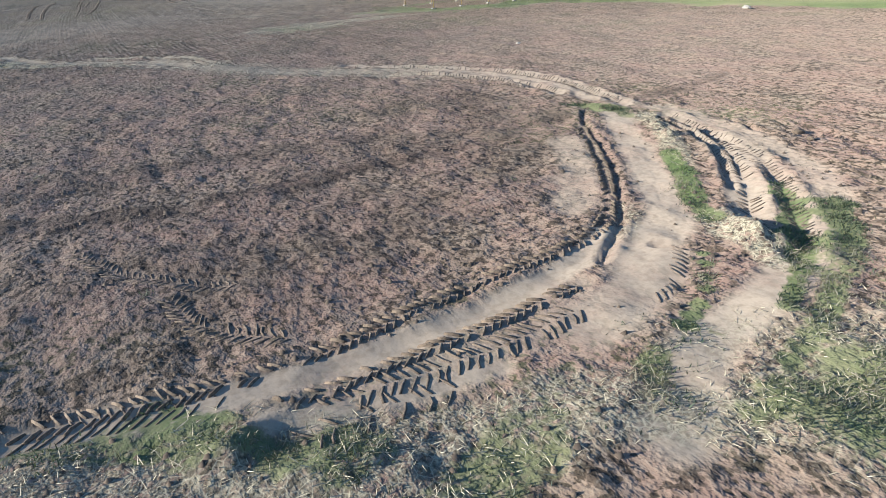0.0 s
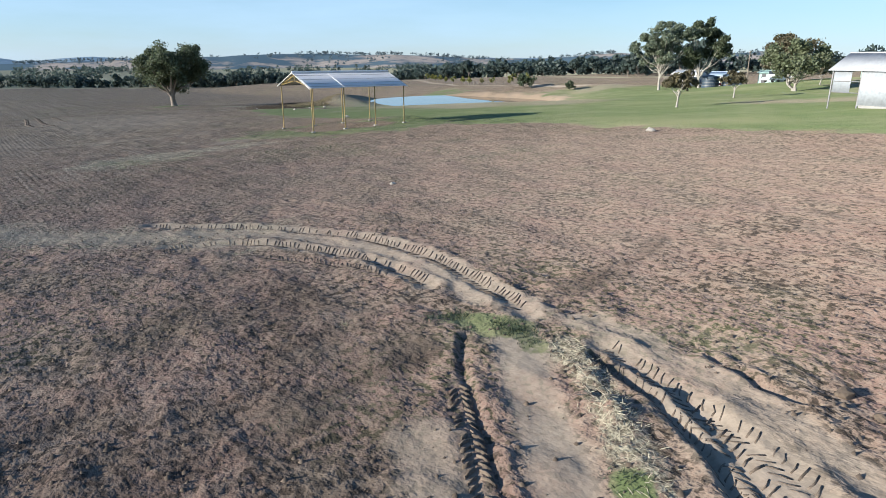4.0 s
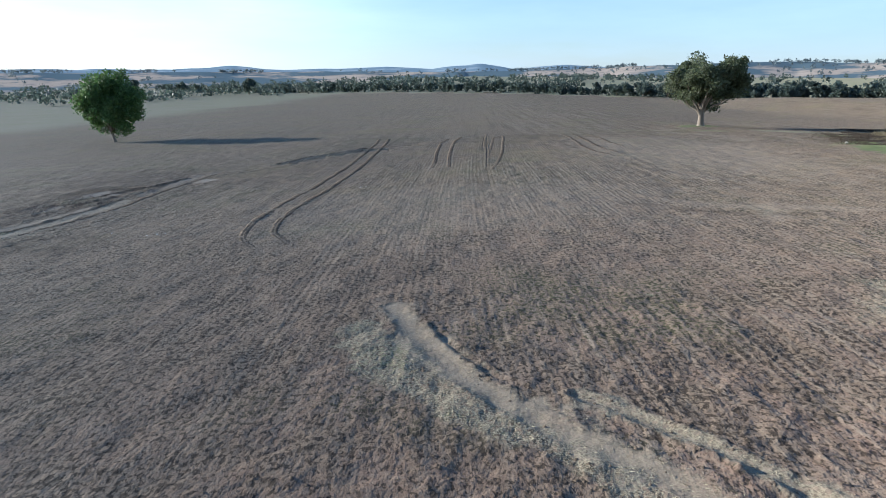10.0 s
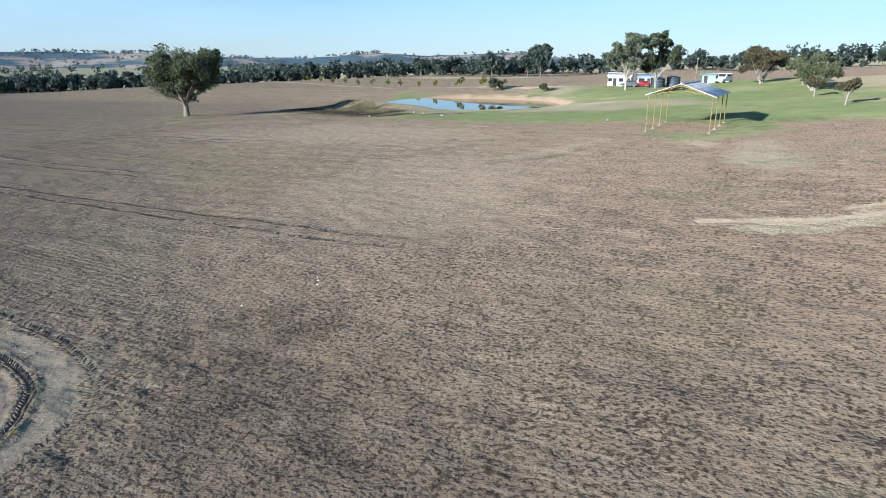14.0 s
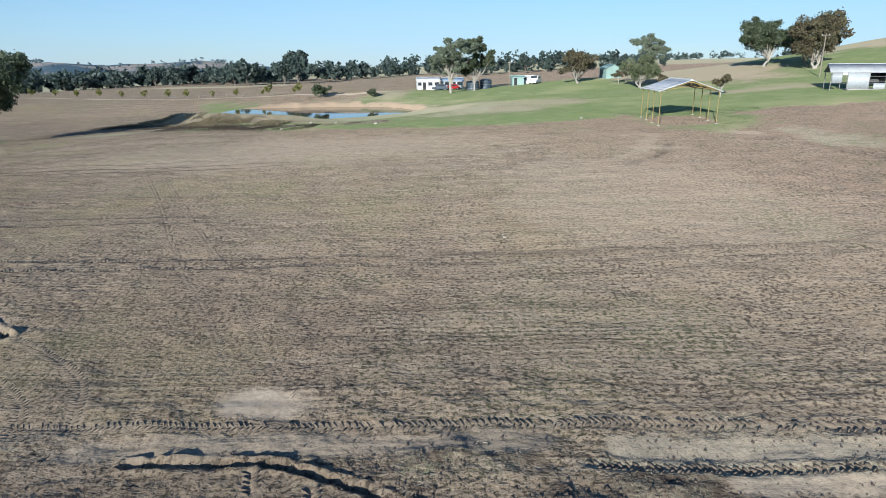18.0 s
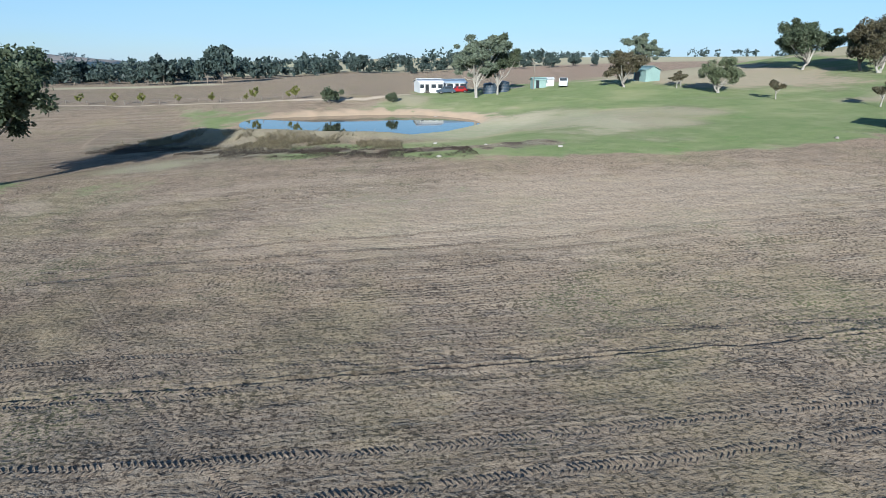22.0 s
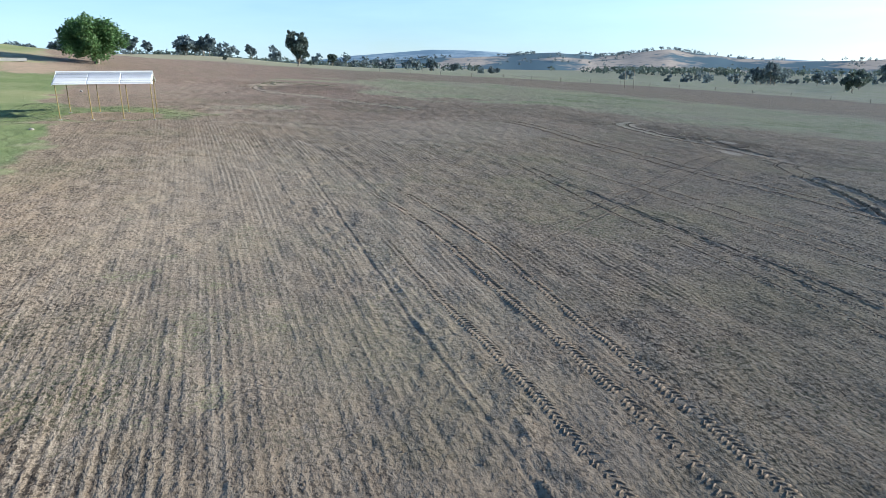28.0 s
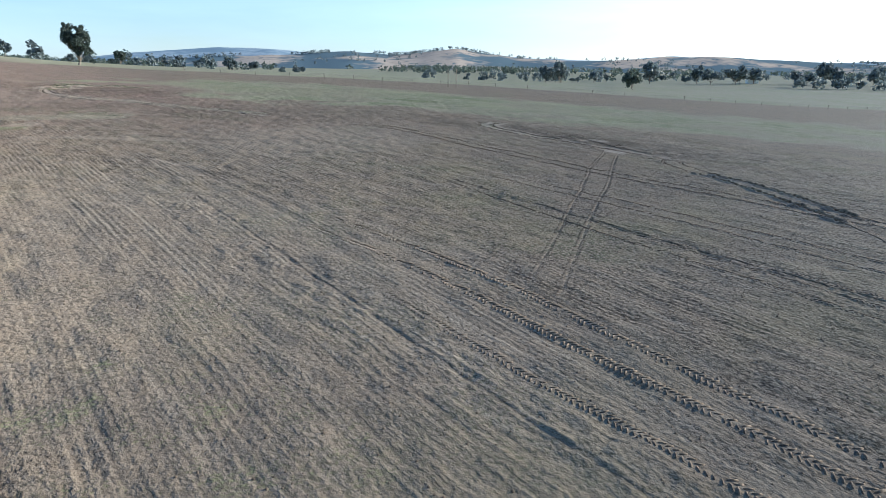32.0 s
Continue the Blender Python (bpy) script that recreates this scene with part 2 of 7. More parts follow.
    soil = mixed(t, math_node(t, "MULTIPLY", ramp(t, swath, 0.54, 0.66), math_node(t, "MULTIPLY", far_rows, 0.4)), soil, (0.42, 0.345, 0.26))
    soil = mixed(t, math_node(t, "MULTIPLY", ramp(t, swath, 0.46, 0.36), math_node(t, "MULTIPLY", far_rows, 0.5)), soil, (0.150, 0.112, 0.080))
    soil = mixed(t, math_node(t, "MULTIPLY", ramp(t, tuft_b, 0.46, 0.36), 0.2), soil, (0.43, 0.355, 0.265))
    # dark specks: dark soil clods with the shade between clods painted in
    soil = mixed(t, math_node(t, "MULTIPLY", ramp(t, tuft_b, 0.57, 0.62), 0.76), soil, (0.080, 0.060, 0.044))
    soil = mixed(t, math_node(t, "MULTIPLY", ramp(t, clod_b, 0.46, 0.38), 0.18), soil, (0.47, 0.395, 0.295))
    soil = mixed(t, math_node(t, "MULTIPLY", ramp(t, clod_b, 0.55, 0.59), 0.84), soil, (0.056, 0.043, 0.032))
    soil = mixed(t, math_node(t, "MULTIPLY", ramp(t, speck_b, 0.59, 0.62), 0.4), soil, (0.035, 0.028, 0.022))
    soil = mixed(t, math_node(t, "MULTIPLY", ramp(t, speck_b, 0.39, 0.36), 0.15), soil, (0.56, 0.47, 0.36))
    soil = mixed(t, math_node(t, "MULTIPLY", ramp(t, grain, 0.61, 0.68), 0.14), soil, (0.52, 0.455, 0.36))
    flush = math_node(t, "MULTIPLY", ramp(t, noise_tex(t, 0.09, 4, 0.65, pos), 0.50, 0.66), ramp(t, sep.outputs[1], 60.0, 90.0))
    soil = mixed(t, math_node(t, "MULTIPLY", flush, 0.3), soil, (0.255, 0.225, 0.115))
    weed = math_node(t, "MULTIPLY", ramp(t, noise_tex(t, 0.11, 4, 0.6, pos), 0.50, 0.66), ramp(t, clod_b, 0.50, 0.56))
    soil = mixed(t, math_node(t, "MULTIPLY", weed, 0.5), soil, (0.125, 0.140, 0.062))
    # dark soil and scorch, plus shade painted into ruts, prints and the straw heap
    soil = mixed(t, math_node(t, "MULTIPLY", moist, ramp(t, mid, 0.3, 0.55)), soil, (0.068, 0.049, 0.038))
    dusty = mixed(t, ramp(t, fine, 0.45, 0.7), (0.47, 0.385, 0.290), (0.37, 0.300, 0.222))
    soil = mixed(t, math_node(t, "MULTIPLY", pale, ramp(t, mid, 0.15, 0.5)), soil, dusty)
    ochre = mixed(t, ramp(t, mid, 0.4, 0.65), (0.44, 0.325, 0.22), (0.37, 0.285, 0.20))
    soil = mixed(t, sand, soil, ochre)
    paddock = mixed(t, ramp(t, large, 0.4, 0.62), (0.35, 0.325, 0.215), (0.30, 0.31, 0.18))
    paddock = mixed(t, ramp(t, mid, 0.45, 0.7), paddock, (0.40, 0.355, 0.25))
    soil = mixed(t, dry, soil, paddock)
    # straw litter: thin pale stalks among the clods
    sv = t.nodes.new("ShaderNodeTexVoronoi")
    sv.feature = "DISTANCE_TO_EDGE"
    sv.inputs["Scale"].default_value = 7.0
    L(pos, sv.inputs["Vector"])
    stalk = ramp(t, sv.outputs["Distance"], 0.05, 0.015)
    thatch = mixed(t, ramp(t, grain, 0.42, 0.6), (0.17, 0.15, 0.105), (0.46, 0.41, 0.29))
    soil = mixed(t, math_node(t, "MULTIPLY", straw, ramp(t, fine, 0.35, 0.55)), soil, thatch)
    soil = mixed(t, math_node(t, "MULTIPLY", straw, math_node(t, "MULTIPLY", stalk, 0.7)), soil, (0.56, 0.5, 0.36))
    turf = mixed(t, ramp(t, mid, 0.35, 0.65), (0.128, 0.160, 0.068), (0.200, 0.215, 0.108))
    turf = mixed(t, ramp(t, fine, 0.5, 0.75), turf, (0.27, 0.26, 0.14))
    turf = mixed(t, ramp(t, large, 0.50, 0.66), turf, (0.33, 0.30, 0.17))
    worn = noise_tex(t, 0.16, 6, 0.7, pos)
    turf = mixed(t, math_node(t, "MULTIPLY", ramp(t, worn, 0.50, 0.68), 0.6), turf, (0.345, 0.300, 0.195))
    turf = mixed(t, math_node(t, "MULTIPLY", ramp(t, grass, 0.72, 1.0), 0.42), turf, (0.150, 0.205, 0.066))
    turf = mixed(t, math_node(t, "MULTIPLY", ramp(t, worn, 0.40, 0.30), 0.6), turf, (0.12, 0.20, 0.055))
    edge = math_node(t, "ADD", grass, math_node(t, "MULTIPLY", math_node(t, "SUBTRACT", mid, 0.5), 1.3))
    edge = math_node(t, "ADD", edge, math_node(t, "MULTIPLY", math_node(t, "SUBTRACT", fine, 0.5), 1.0))
    gfac = math_node(t, "MULTIPLY", ramp(t, edge, 0.35, 0.7), ramp(t, grass, 0.03, 0.2))
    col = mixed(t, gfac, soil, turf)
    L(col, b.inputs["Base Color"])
    b.inputs["Roughness"].default_value = 0.95
    b.inputs["Specular IOR Level"].default_value = 0.15
    b.inputs["Diffuse Roughness"].default_value = 0.75
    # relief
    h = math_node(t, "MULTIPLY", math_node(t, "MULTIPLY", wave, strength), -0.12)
    h = math_node(t, "ADD", h, math_node(t, "MULTIPLY", math_node(t, "MULTIPLY", wave2, rows), 0.06))
    h = math_node(t, "ADD", h, math_node(t, "MULTIPLY", lump, 0.55))
    h = math_node(t, "SUBTRACT", h, math_node(t, "MULTIPLY", speck, 0.12))
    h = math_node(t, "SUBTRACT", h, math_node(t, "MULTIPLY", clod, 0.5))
    h = math_node(t, "ADD", h, math_node(t, "MULTIPLY", tuft, 0.6))
    h = math_node(t, "ADD", h, math_node(t, "MULTIPLY", math_node(t, "MULTIPLY", drill, rows), 0.6))
    h = math_node(t, "ADD", h, math_node(t, "MULTIPLY", math_node(t, "MULTIPLY", streak, rows), 0.22))
    calm = math_node(t, "SUBTRACT", 1.0, math_node(t, "MULTIPLY", pale, 0.9))
    h = math_node(t, "MULTIPLY", h, calm)
    bump_on(t, b, h, 1.0, 0.085)
    return m


M_GROUND = ground_material()
M_CLOD = simple("soil_clod", (0.205, 0.152, 0.105), 0.95, 0, 5, 0.35)
M_TREAD = simple("pressed_soil", (0.215, 0.163, 0.115), 0.95, 0, 9, 0.5, 0.5)
M_STRAW = simple("dry_straw", (0.52, 0.46, 0.32), 0.8, 0, 4, 0.3)
M_BLADE = leafy("grass_blade", (0.075, 0.100, 0.052), (0.26, 0.24, 0.165), 2.0)
M_REED = leafy("dry_reed", (0.29, 0.24, 0.14), (0.20, 0.165, 0.10))
M_REED_DARK = leafy("scorched_reed", (0.10, 0.075, 0.05), (0.06, 0.046, 0.034))
M_BARK = simple("bark", (0.30, 0.25, 0.20), 0.9, 0, 3, 0.35, 0.3)
M_PALEBARK = simple("pale_bark", (0.47, 0.43, 0.36), 0.85, 0, 3, 0.3, 0.2)
M_LEAF = leafy("gum_leaf", (0.195, 0.225, 0.120), (0.26, 0.275, 0.155))
M_LEAF_PALE = leafy("pale_gum_leaf", (0.235, 0.275, 0.185), (0.30, 0.325, 0.225))
M_LEAF_DARK = leafy("dark_leaf", (0.125, 0.155, 0.085), (0.165, 0.185, 0.105))
M_LEAF_GREEN = leafy("fresh_leaf", (0.095, 0.185, 0.060), (0.14, 0.22, 0.075))
M_LEAF_BROWN = leafy("browned_leaf", (0.175, 0.150, 0.085), (0.15, 0.155, 0.08))
M_LEAF_YOUNG = leafy("young_leaf", (0.27, 0.27, 0.075), (0.20, 0.22, 0.06))
# bluish leaf colours for far trees, with distance haze mixed in
M_LEAF_FAR_HAZE = leafy("far_haze_leaf", (0.095, 0.130, 0.110), (0.125, 0.155, 0.13))
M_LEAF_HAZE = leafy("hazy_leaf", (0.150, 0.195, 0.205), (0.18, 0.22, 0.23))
M_ZINC = simple("galvanised_sheet", (0.83, 0.82, 0.80), 0.6, 0.0, 1.5, 0.12)
M_ZINC_WALL = simple("grey_wall_sheet", (0.45, 0.475, 0.49), 0.55, 0.1, 1.5, 0.2)
M_ZINC_DULL = simple("weathered_sheet", (0.52, 0.53, 0.53), 0.6, 0.1, 1.5, 0.22)
M_YELLOW = simple("yellow_paint", (0.37, 0.27, 0.095), 0.5, 0, 4, 0.3)
M_WHITE = simple("white_paint", (0.78, 0.77, 0.73), 0.55, 0, 2, 0.12)
M_RUST = simple("rusty_steel", (0.22, 0.12, 0.07), 0.8, 0.2, 5, 0.4)
M_STEEL = simple("steel_frame", (0.34, 0.33, 0.32), 0.55, 0.5, 5, 0.25)
M_GREENSHED = simple("green_sheet", (0.36, 0.50, 0.44), 0.5, 0.1, 1.5, 0.15)
M_SHEET_SHADED = simple("shaded_weathered_sheet", (0.15, 0.15, 0.15), 0.7, 0.1, 2, 0.35)
M_ROOFBLUE = simple("pale_blue_roof", (0.50, 0.60, 0.68), 0.45, 0.2, 1.5, 0.15)
M_DARK = simple("dark_opening", (0.03, 0.032, 0.035), 0.4, 0, 3, 0.3)
M_GLASS = simple("window_glass", (0.05, 0.06, 0.07), 0.08, 0, 3, 0.2)
M_WOOD = simple("grey_timber", (0.33, 0.28, 0.22), 0.85, 0, 5, 0.3, 0.2)
M_TANK = simple("dark_tank", (0.06, 0.09, 0.12), 0.5, 0, 3, 0.25)
M_RED = simple("red_car_paint", (0.42, 0.03, 0.03), 0.25, 0, 3, 0.1)
M_CARWHITE = simple("white_car_paint", (0.75, 0.75, 0.74), 0.25, 0, 3, 0.08)
M_RUBBER = simple("rubber", (0.025, 0.025, 0.025), 0.8, 0, 6, 0.3)
M_ROCK = simple("pale_rock", (0.50, 0.45, 0.38), 0.9, 0, 4, 0.3, 0.3)
M_STONE = simple("turned_up_stone", (0.36, 0.29, 0.22), 0.9, 0, 5, 0.35, 0.3)
M_CONCRETE = simple("concrete", (0.42, 0.40, 0.36), 0.85, 0, 3, 0.2, 0.1)


def water_material():
    m, t, b = material("dam_water")
    b.inputs["Base Color"].default_value = (0.06, 0.055, 0.035, 1)
    b.inputs["Roughness"].default_value = 0.03
    b.inputs["IOR"].default_value = 1.33
    co = t.nodes.new("ShaderNodeTexCoord").outputs["Object"]
    bump_on(t, b, noise_tex(t, 3.0, 3, 0.5, co), 0.04, 0.02)
    return m


M_WATER = water_material()


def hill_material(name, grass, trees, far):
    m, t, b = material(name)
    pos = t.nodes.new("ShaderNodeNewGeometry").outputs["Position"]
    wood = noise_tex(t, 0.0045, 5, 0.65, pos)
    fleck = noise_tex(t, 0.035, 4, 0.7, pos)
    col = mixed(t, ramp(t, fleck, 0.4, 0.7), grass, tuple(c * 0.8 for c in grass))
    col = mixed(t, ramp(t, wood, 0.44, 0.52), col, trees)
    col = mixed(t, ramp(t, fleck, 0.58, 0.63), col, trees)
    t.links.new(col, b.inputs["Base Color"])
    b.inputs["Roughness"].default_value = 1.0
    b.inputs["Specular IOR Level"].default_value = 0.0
    # a weak glow in the hill's own colour stands in for haze
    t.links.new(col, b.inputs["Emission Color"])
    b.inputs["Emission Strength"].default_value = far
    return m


# bluish, paled colours hold the distance haze; no air is modelled
M_HILL_NEAR = hill_material("hazed_dry_hill", (0.43, 0.37, 0.315), (0.11, 0.16, 0.19), 0.15)
M_HILL_FAR = hill_material("haze_blue_range", (0.25, 0.32, 0.385), (0.155, 0.225, 0.29), 0.26)

# ---- shapes of the ground ----
def soft_plus(v, w):
    return w * np.logaddexp(0, v / w)


def smooth(v, a, b):
    u = np.clip((v - a) / (b - a), 0, 1)
    return u * u * (3 - 2 * u)


POND, POND_R, WATER_Z = (94.5, 111.5), (17.5, 19.5), -4.6


def pond_radius(x, y):
    dx, dy = (x - POND[0]) / POND_R[0], (y - POND[1]) / POND_R[1]
    a = np.arctan2(dy, dx)
    return np.hypot(dx, dy) * (1 + 0.05 * np.sin(3 * a + 1) + 0.03 * np.sin(5 * a)), a


def height(x, y):
    """The lie of the land: a field that falls away to the north-west, a hill in the south-east, a dug dam with its bank."""
    x, y = np.asarray(x, float), np.asarray(y, float)
    z = 0.04 * x - 0.037 * soft_plus(x - 36, 7) + 0.037 * soft_plus(-x - 300, 60) - 0.01 * soft_plus(-x - 60, 30)
    z = z - 2.0 * np.tanh(x / 100) * smooth(y, 85, 165)
    z = z - 0.046 * y + 0.014 * soft_plus(y - 125, 15) + 0.028 * soft_plus(y - 520, 90)
    z = z - 5.0 * smooth(-y, 90, 300) * smooth(20 - x, 0, 120)
    z = z - 0.024 * soft_plus(-y - 45, 15) - 0.02 * soft_plus(-y - 400, 90)
    z = z + 10.8 * np.exp(-(((x - 130) / 64) ** 2) - ((y + 58) / 64) ** 2)
    z = z + 1.4 * np.exp(-(((x - 132) / 24) ** 2) - ((y - 54) / 20) ** 2) - 0.15
    z = z + 0.5 * np.exp(-(((x + 12) / 20) ** 2) - ((y - 122) / 26) ** 2)
    z = z + smooth(x, 95, 128) * (2.3 * smooth(y, 84, 120) + 0.016 * soft_plus(y - 120, 10)) * (1 - smooth(y, 220, 420))
    z = z + 0.5 * np.exp(-(((x - 47) / 6) ** 2) - ((y - 147) / 6) ** 2)
    r, a = pond_radius(x, y)
    w = (1 - smooth(r, 1.2, 2.3)) * smooth(np.cos(a - math.pi), -0.3, 0.4)
    z = z * (1 - w) + np.minimum(z, -4.2) * w
    z = z + smooth(np.cos(a - radians(146)), 0.55, 0.95) * 1.6 * np.exp(-(((r - 1.42) / 0.2) ** 2))
    bank = WATER_Z + np.where(r < 1, (r - 1) * 8, 0.5 * smooth(r, 1.0, 1.12) + 2.2 * (r - 1))
    return np.where(r < 2.2, np.maximum(np.minimum(z, bank), -6.2), z)


def lattice(x, y, size, seed):
    """Smooth random values between -1 and 1, with lumps of the given size."""
    u, v = np.asarray(x) / size, np.asarray(y) / size
    i, j = np.floor(u), np.floor(v)
    fu, fv = u - i, v - j
    fu, fv = fu * fu * (3 - 2 * fu), fv * fv * (3 - 2 * fv)

    def rnd(a, b):
        s = np.sin(a * 127.1 + b * 311.7 + seed * 74.7) * 43758.5453
        return (s - np.floor(s)) * 2 - 1

    top = rnd(i, j) * (1 - fu) + rnd(i + 1, j) * fu
    low = rnd(i, j + 1) * (1 - fu) + rnd(i + 1, j + 1) * fu
    return top * (1 - fv) + low * fv


def grown(start, step, rate, end):
    out, v, s = [], start, step
    while abs(v - end) > abs(s) and (end - v) * s > 0:
        v += s
        s *= rate
        out.append(v)
    return out + [end]


STEP = 0.22
X0, X1, Y0, Y1 = -42.0, 50.0, 2.0, 152.0
dense_x = np.arange(X0, X1, STEP)
dense_y = np.arange(Y0, Y1, STEP)
gx = np.array(grown(X0, -0.25, 1.1, -4200.0)[::-1] + list(dense_x) + list(np.arange(X1 + 0.3, 146, 0.9)) + grown(146.0, 1.2, 1.12, 4200.0))
gy = np.array(grown(-62.0, -1.6, 1.12, -4200.0)[::-1] + list(np.arange(-62, Y0 - 0.2, 1.3)) + list(dense_y) + grown(Y1, 0.25, 1.085, 4200.0))
IX, IY = int(np.argmin(abs(gx - X0))), int(np.argmin(abs(gy - Y0)))
PX, PY = np.meshgrid(gx, gy)
H = height(PX, PY)
grass = np.zeros_like(H)
pale, moist, straw, dry, sand = (np.zeros_like(H) for _ in range(5))
rows = np.ones_like(H)
dense = (slice(IY, IY + len(dense_y)), slice(IX, IX + len(dense_x)))


def spline(points, step=0.12):
    """A smooth line through a few points."""
    p = np.array([points[0], *points, points[-1]], float)
    p[0], p[-1] = 2 * p[1] - p[2], 2 * p[-2] - p[-3]
    out = []
    for k in range(1, len(p) - 2):
        a, b, c, d = p[k - 1 : k + 3]
        n = max(2, int(np.hypot(*(c - b)) / step))
        t = np.linspace(0, 1, n, endpoint=False)[:, None]
        out.append(0.5 * (2 * b + (c - a) * t + (2 * a - 5 * b + 4 * c - d) * t**2 + (3 * b - a - 3 * c + d) * t**3))
    return np.concatenate(out)


class Plot:
    """A rectangle of the ground, with an even step, on which marks are drawn: the whole field, or a finer piece of it."""

    def __init__(self, xs, ys, step, layers):
        self.xs, self.ys, self.step, self.layers = xs, ys, step, layers
        self.X, self.Y = np.meshgrid(xs, ys)
        self.ragged = lattice(self.X, self.Y, 0.55, 3) * 0.45 + lattice(self.X, self.Y, 1.7, 4) * 0.45
        if step < 0.1:
            self.ragged += lattice(self.X, self.Y, 0.21, 8) * 0.3

    def gap_to(self, line, reach):
        """How far each point lies from a line, and the window of points near it."""
        n = int(reach / self.step) + 1
        i = ((line[:, 0] - self.xs[0]) / self.step).astype(int)
        j = ((line[:, 1] - self.ys[0]) / self.step).astype(int)
        ny, nx = self.X.shape
        near = (i > -n) & (i < nx + n) & (j > -n) & (j < ny + n)
        if not near.any():
            return None, None
        a, b = max(0, i[near].min() - n), min(nx, i[near].max() + n + 2)
        c, d = max(0, j[near].min() - n), min(ny, j[near].max() + n + 2)
        if a >= b or c >= d:
            return None, None
        far = np.full((d - c, b - a), 99.0)
        for k in np.nonzero(near)[0]:
            p, q, u, v = max(a, i[k] - n), min(b, i[k] + n + 2), max(c, j[k] - n), min(d, j[k] + n + 2)
            if p >= q or u >= v:
                continue
            cell = far[u - c : v - c, p - a : q - a]
            np.minimum(cell, np.hypot(self.xs[p:q][None] - line[k, 0], self.ys[u:v][:, None] - line[k, 1]), out=cell)
        return far, (slice(c, d), slice(a, b))


LAYERS = {"height": H, "grass": grass, "pale": pale, "moist": moist, "straw": straw, "dry": dry, "sand": sand, "rows": rows}
FIELD = Plot(dense_x, dense_y, STEP, {k: v[dense] for k, v in LAYERS.items()})
PLOTS = [FIELD]
DX, DY = FIELD.X, FIELD.Y


def paint(layer, line, width, amount, rough=0.35, step=0.25):
    p = spline(line, step)
    for plot in PLOTS:
        d, w = plot.gap_to(p, width * 2.2)
        if d is not None:
            d = d * (1 + rough * plot.ragged[w])
            to = plot.layers[layer]
            to[w] = np.maximum(to[w], amount * (1 - smooth(d, width * 0.55, width * 1.3)))


def patch(layer, x, y, rx, ry, amount, turn=0.0, rough=0.45):
    c, s = math.cos(radians(turn)), math.sin(radians(turn))
    for plot in PLOTS:
        u, v = (plot.X - x) * c + (plot.Y - y) * s, (plot.Y - y) * c - (plot.X - x) * s
        d = np.hypot(u / rx, v / ry) * (1 + rough * plot.ragged)
        to = plot.layers[layer]
        np.maximum(to, amount * (1 - smooth(d, 0.55, 1.25)), out=to)


def rut(line, deep, broad, bank=0.4, lift=0.0):
    """A wheel rut pressed into the soil, with the soil thrown up on both sides."""
    p = spline(line, 0.08)
    for plot in PLOTS:
        d, w = plot.gap_to(p, max(broad, 1.6 * plot.step) * 3.2)
        if d is not None:
            x, y = plot.X[w], plot.Y[w]
            width, depth = max(broad, 1.6 * plot.step), deep * min(1.0, broad / (1.6 * plot.step))
            lump = 1 + 0.35 * lattice(x, y, 0.7, 9) + 0.15 * lattice(x, y, 0.42, 10)
            if plot.step < 0.1:
                lump += 0.8 * lattice(x, y, 0.24, 7) + 0.4 * lattice(x, y, 0.15, 6)
            plot.layers["height"][w] += -depth * np.exp(-((d / (width * 0.6)) ** 2)) + lump * bank * depth * np.exp(-(((d - width * 1.25) / (width * 0.5)) ** 2)) + lift * np.exp(-((d / (width * 2)) ** 2))


def mound(x, y, rx, ry, tall, turn=0.0, seed=30):
    """A rough heap of soil and straw."""
    c, s = math.cos(radians(turn)), math.sin(radians(turn))
    for plot in PLOTS:
        u, v = (plot.X - x) * c + (plot.Y - y) * s, (plot.Y - y) * c - (plot.X - x) * s
        g = np.exp(-((u / rx) ** 2) - (v / ry) ** 2)
        rough = 0.7 * lattice(plot.X, plot.Y, 0.42, seed) + (0.6 * lattice(plot.X, plot.Y, 0.17, seed + 1) if plot.step < 0.1 else 0)
        plot.layers["height"] += tall * g * (1 + rough)


# soft lumps everywhere, small ones on the near field
H += 0.10 * lattice(PX, PY, 9, 1) + 0.05 * lattice(PX, PY, 3.1, 2)
H[dense] += 0.030 * lattice(DX, DY * 0.7, 0.9, 5) + 0.040 * lattice(DX, DY * 0.6, 0.42, 6)

# green ground east of the field, from the hill to the dam
edge_x = np.interp(PY, [-60, 0, 11, 30, 40, 46, 52, 60, 75, 92, 103, 111, 127, 140, 150], [62, 50, 46, 47, 46.5, 43, 42, 41.5, 41.5, 43, 46, 52, 55, 53, 51])
north_y = np.interp(PX, [40, 52, 70, 100, 150, 200], [146, 150, 139, 143, 160, 165])
east_x = np.interp(PY, [-120, 50, 88, 100, 113, 124, 143, 163], [240, 180, 175, 150, 118, 113, 121, 128])
wav = 2.2 * lattice(PX, PY, 5, 11) + 1.2 * lattice(PX, PY, 1.6, 12)
green = smooth(PX - edge_x + wav, -1.0, 2.6) * smooth(north_y - PY + wav, -1, 5) * smooth(east_x - PX + wav * 3, -2, 12) * smooth(PY + 170, 0, 80)
bare = smooth(lattice(PX, PY, 26, 13) + 0.5 * lattice(PX, PY, 9, 14) + smooth(10 - PY, 0, 50) * 0.45 + smooth(PX - 104, 0, 22) * smooth(62 - PY, 0, 18) * 1.1, 0.35, 0.9)
grass[:] = green * (1 - 0.75 * bare)
sand[:] = 0
strip_mid = np.interp(PX, [-140, -72, -55, -41, -32, -23, -5, 16, 26], [140, 75, 45, 30, 20, 10, 7, 8, 10])
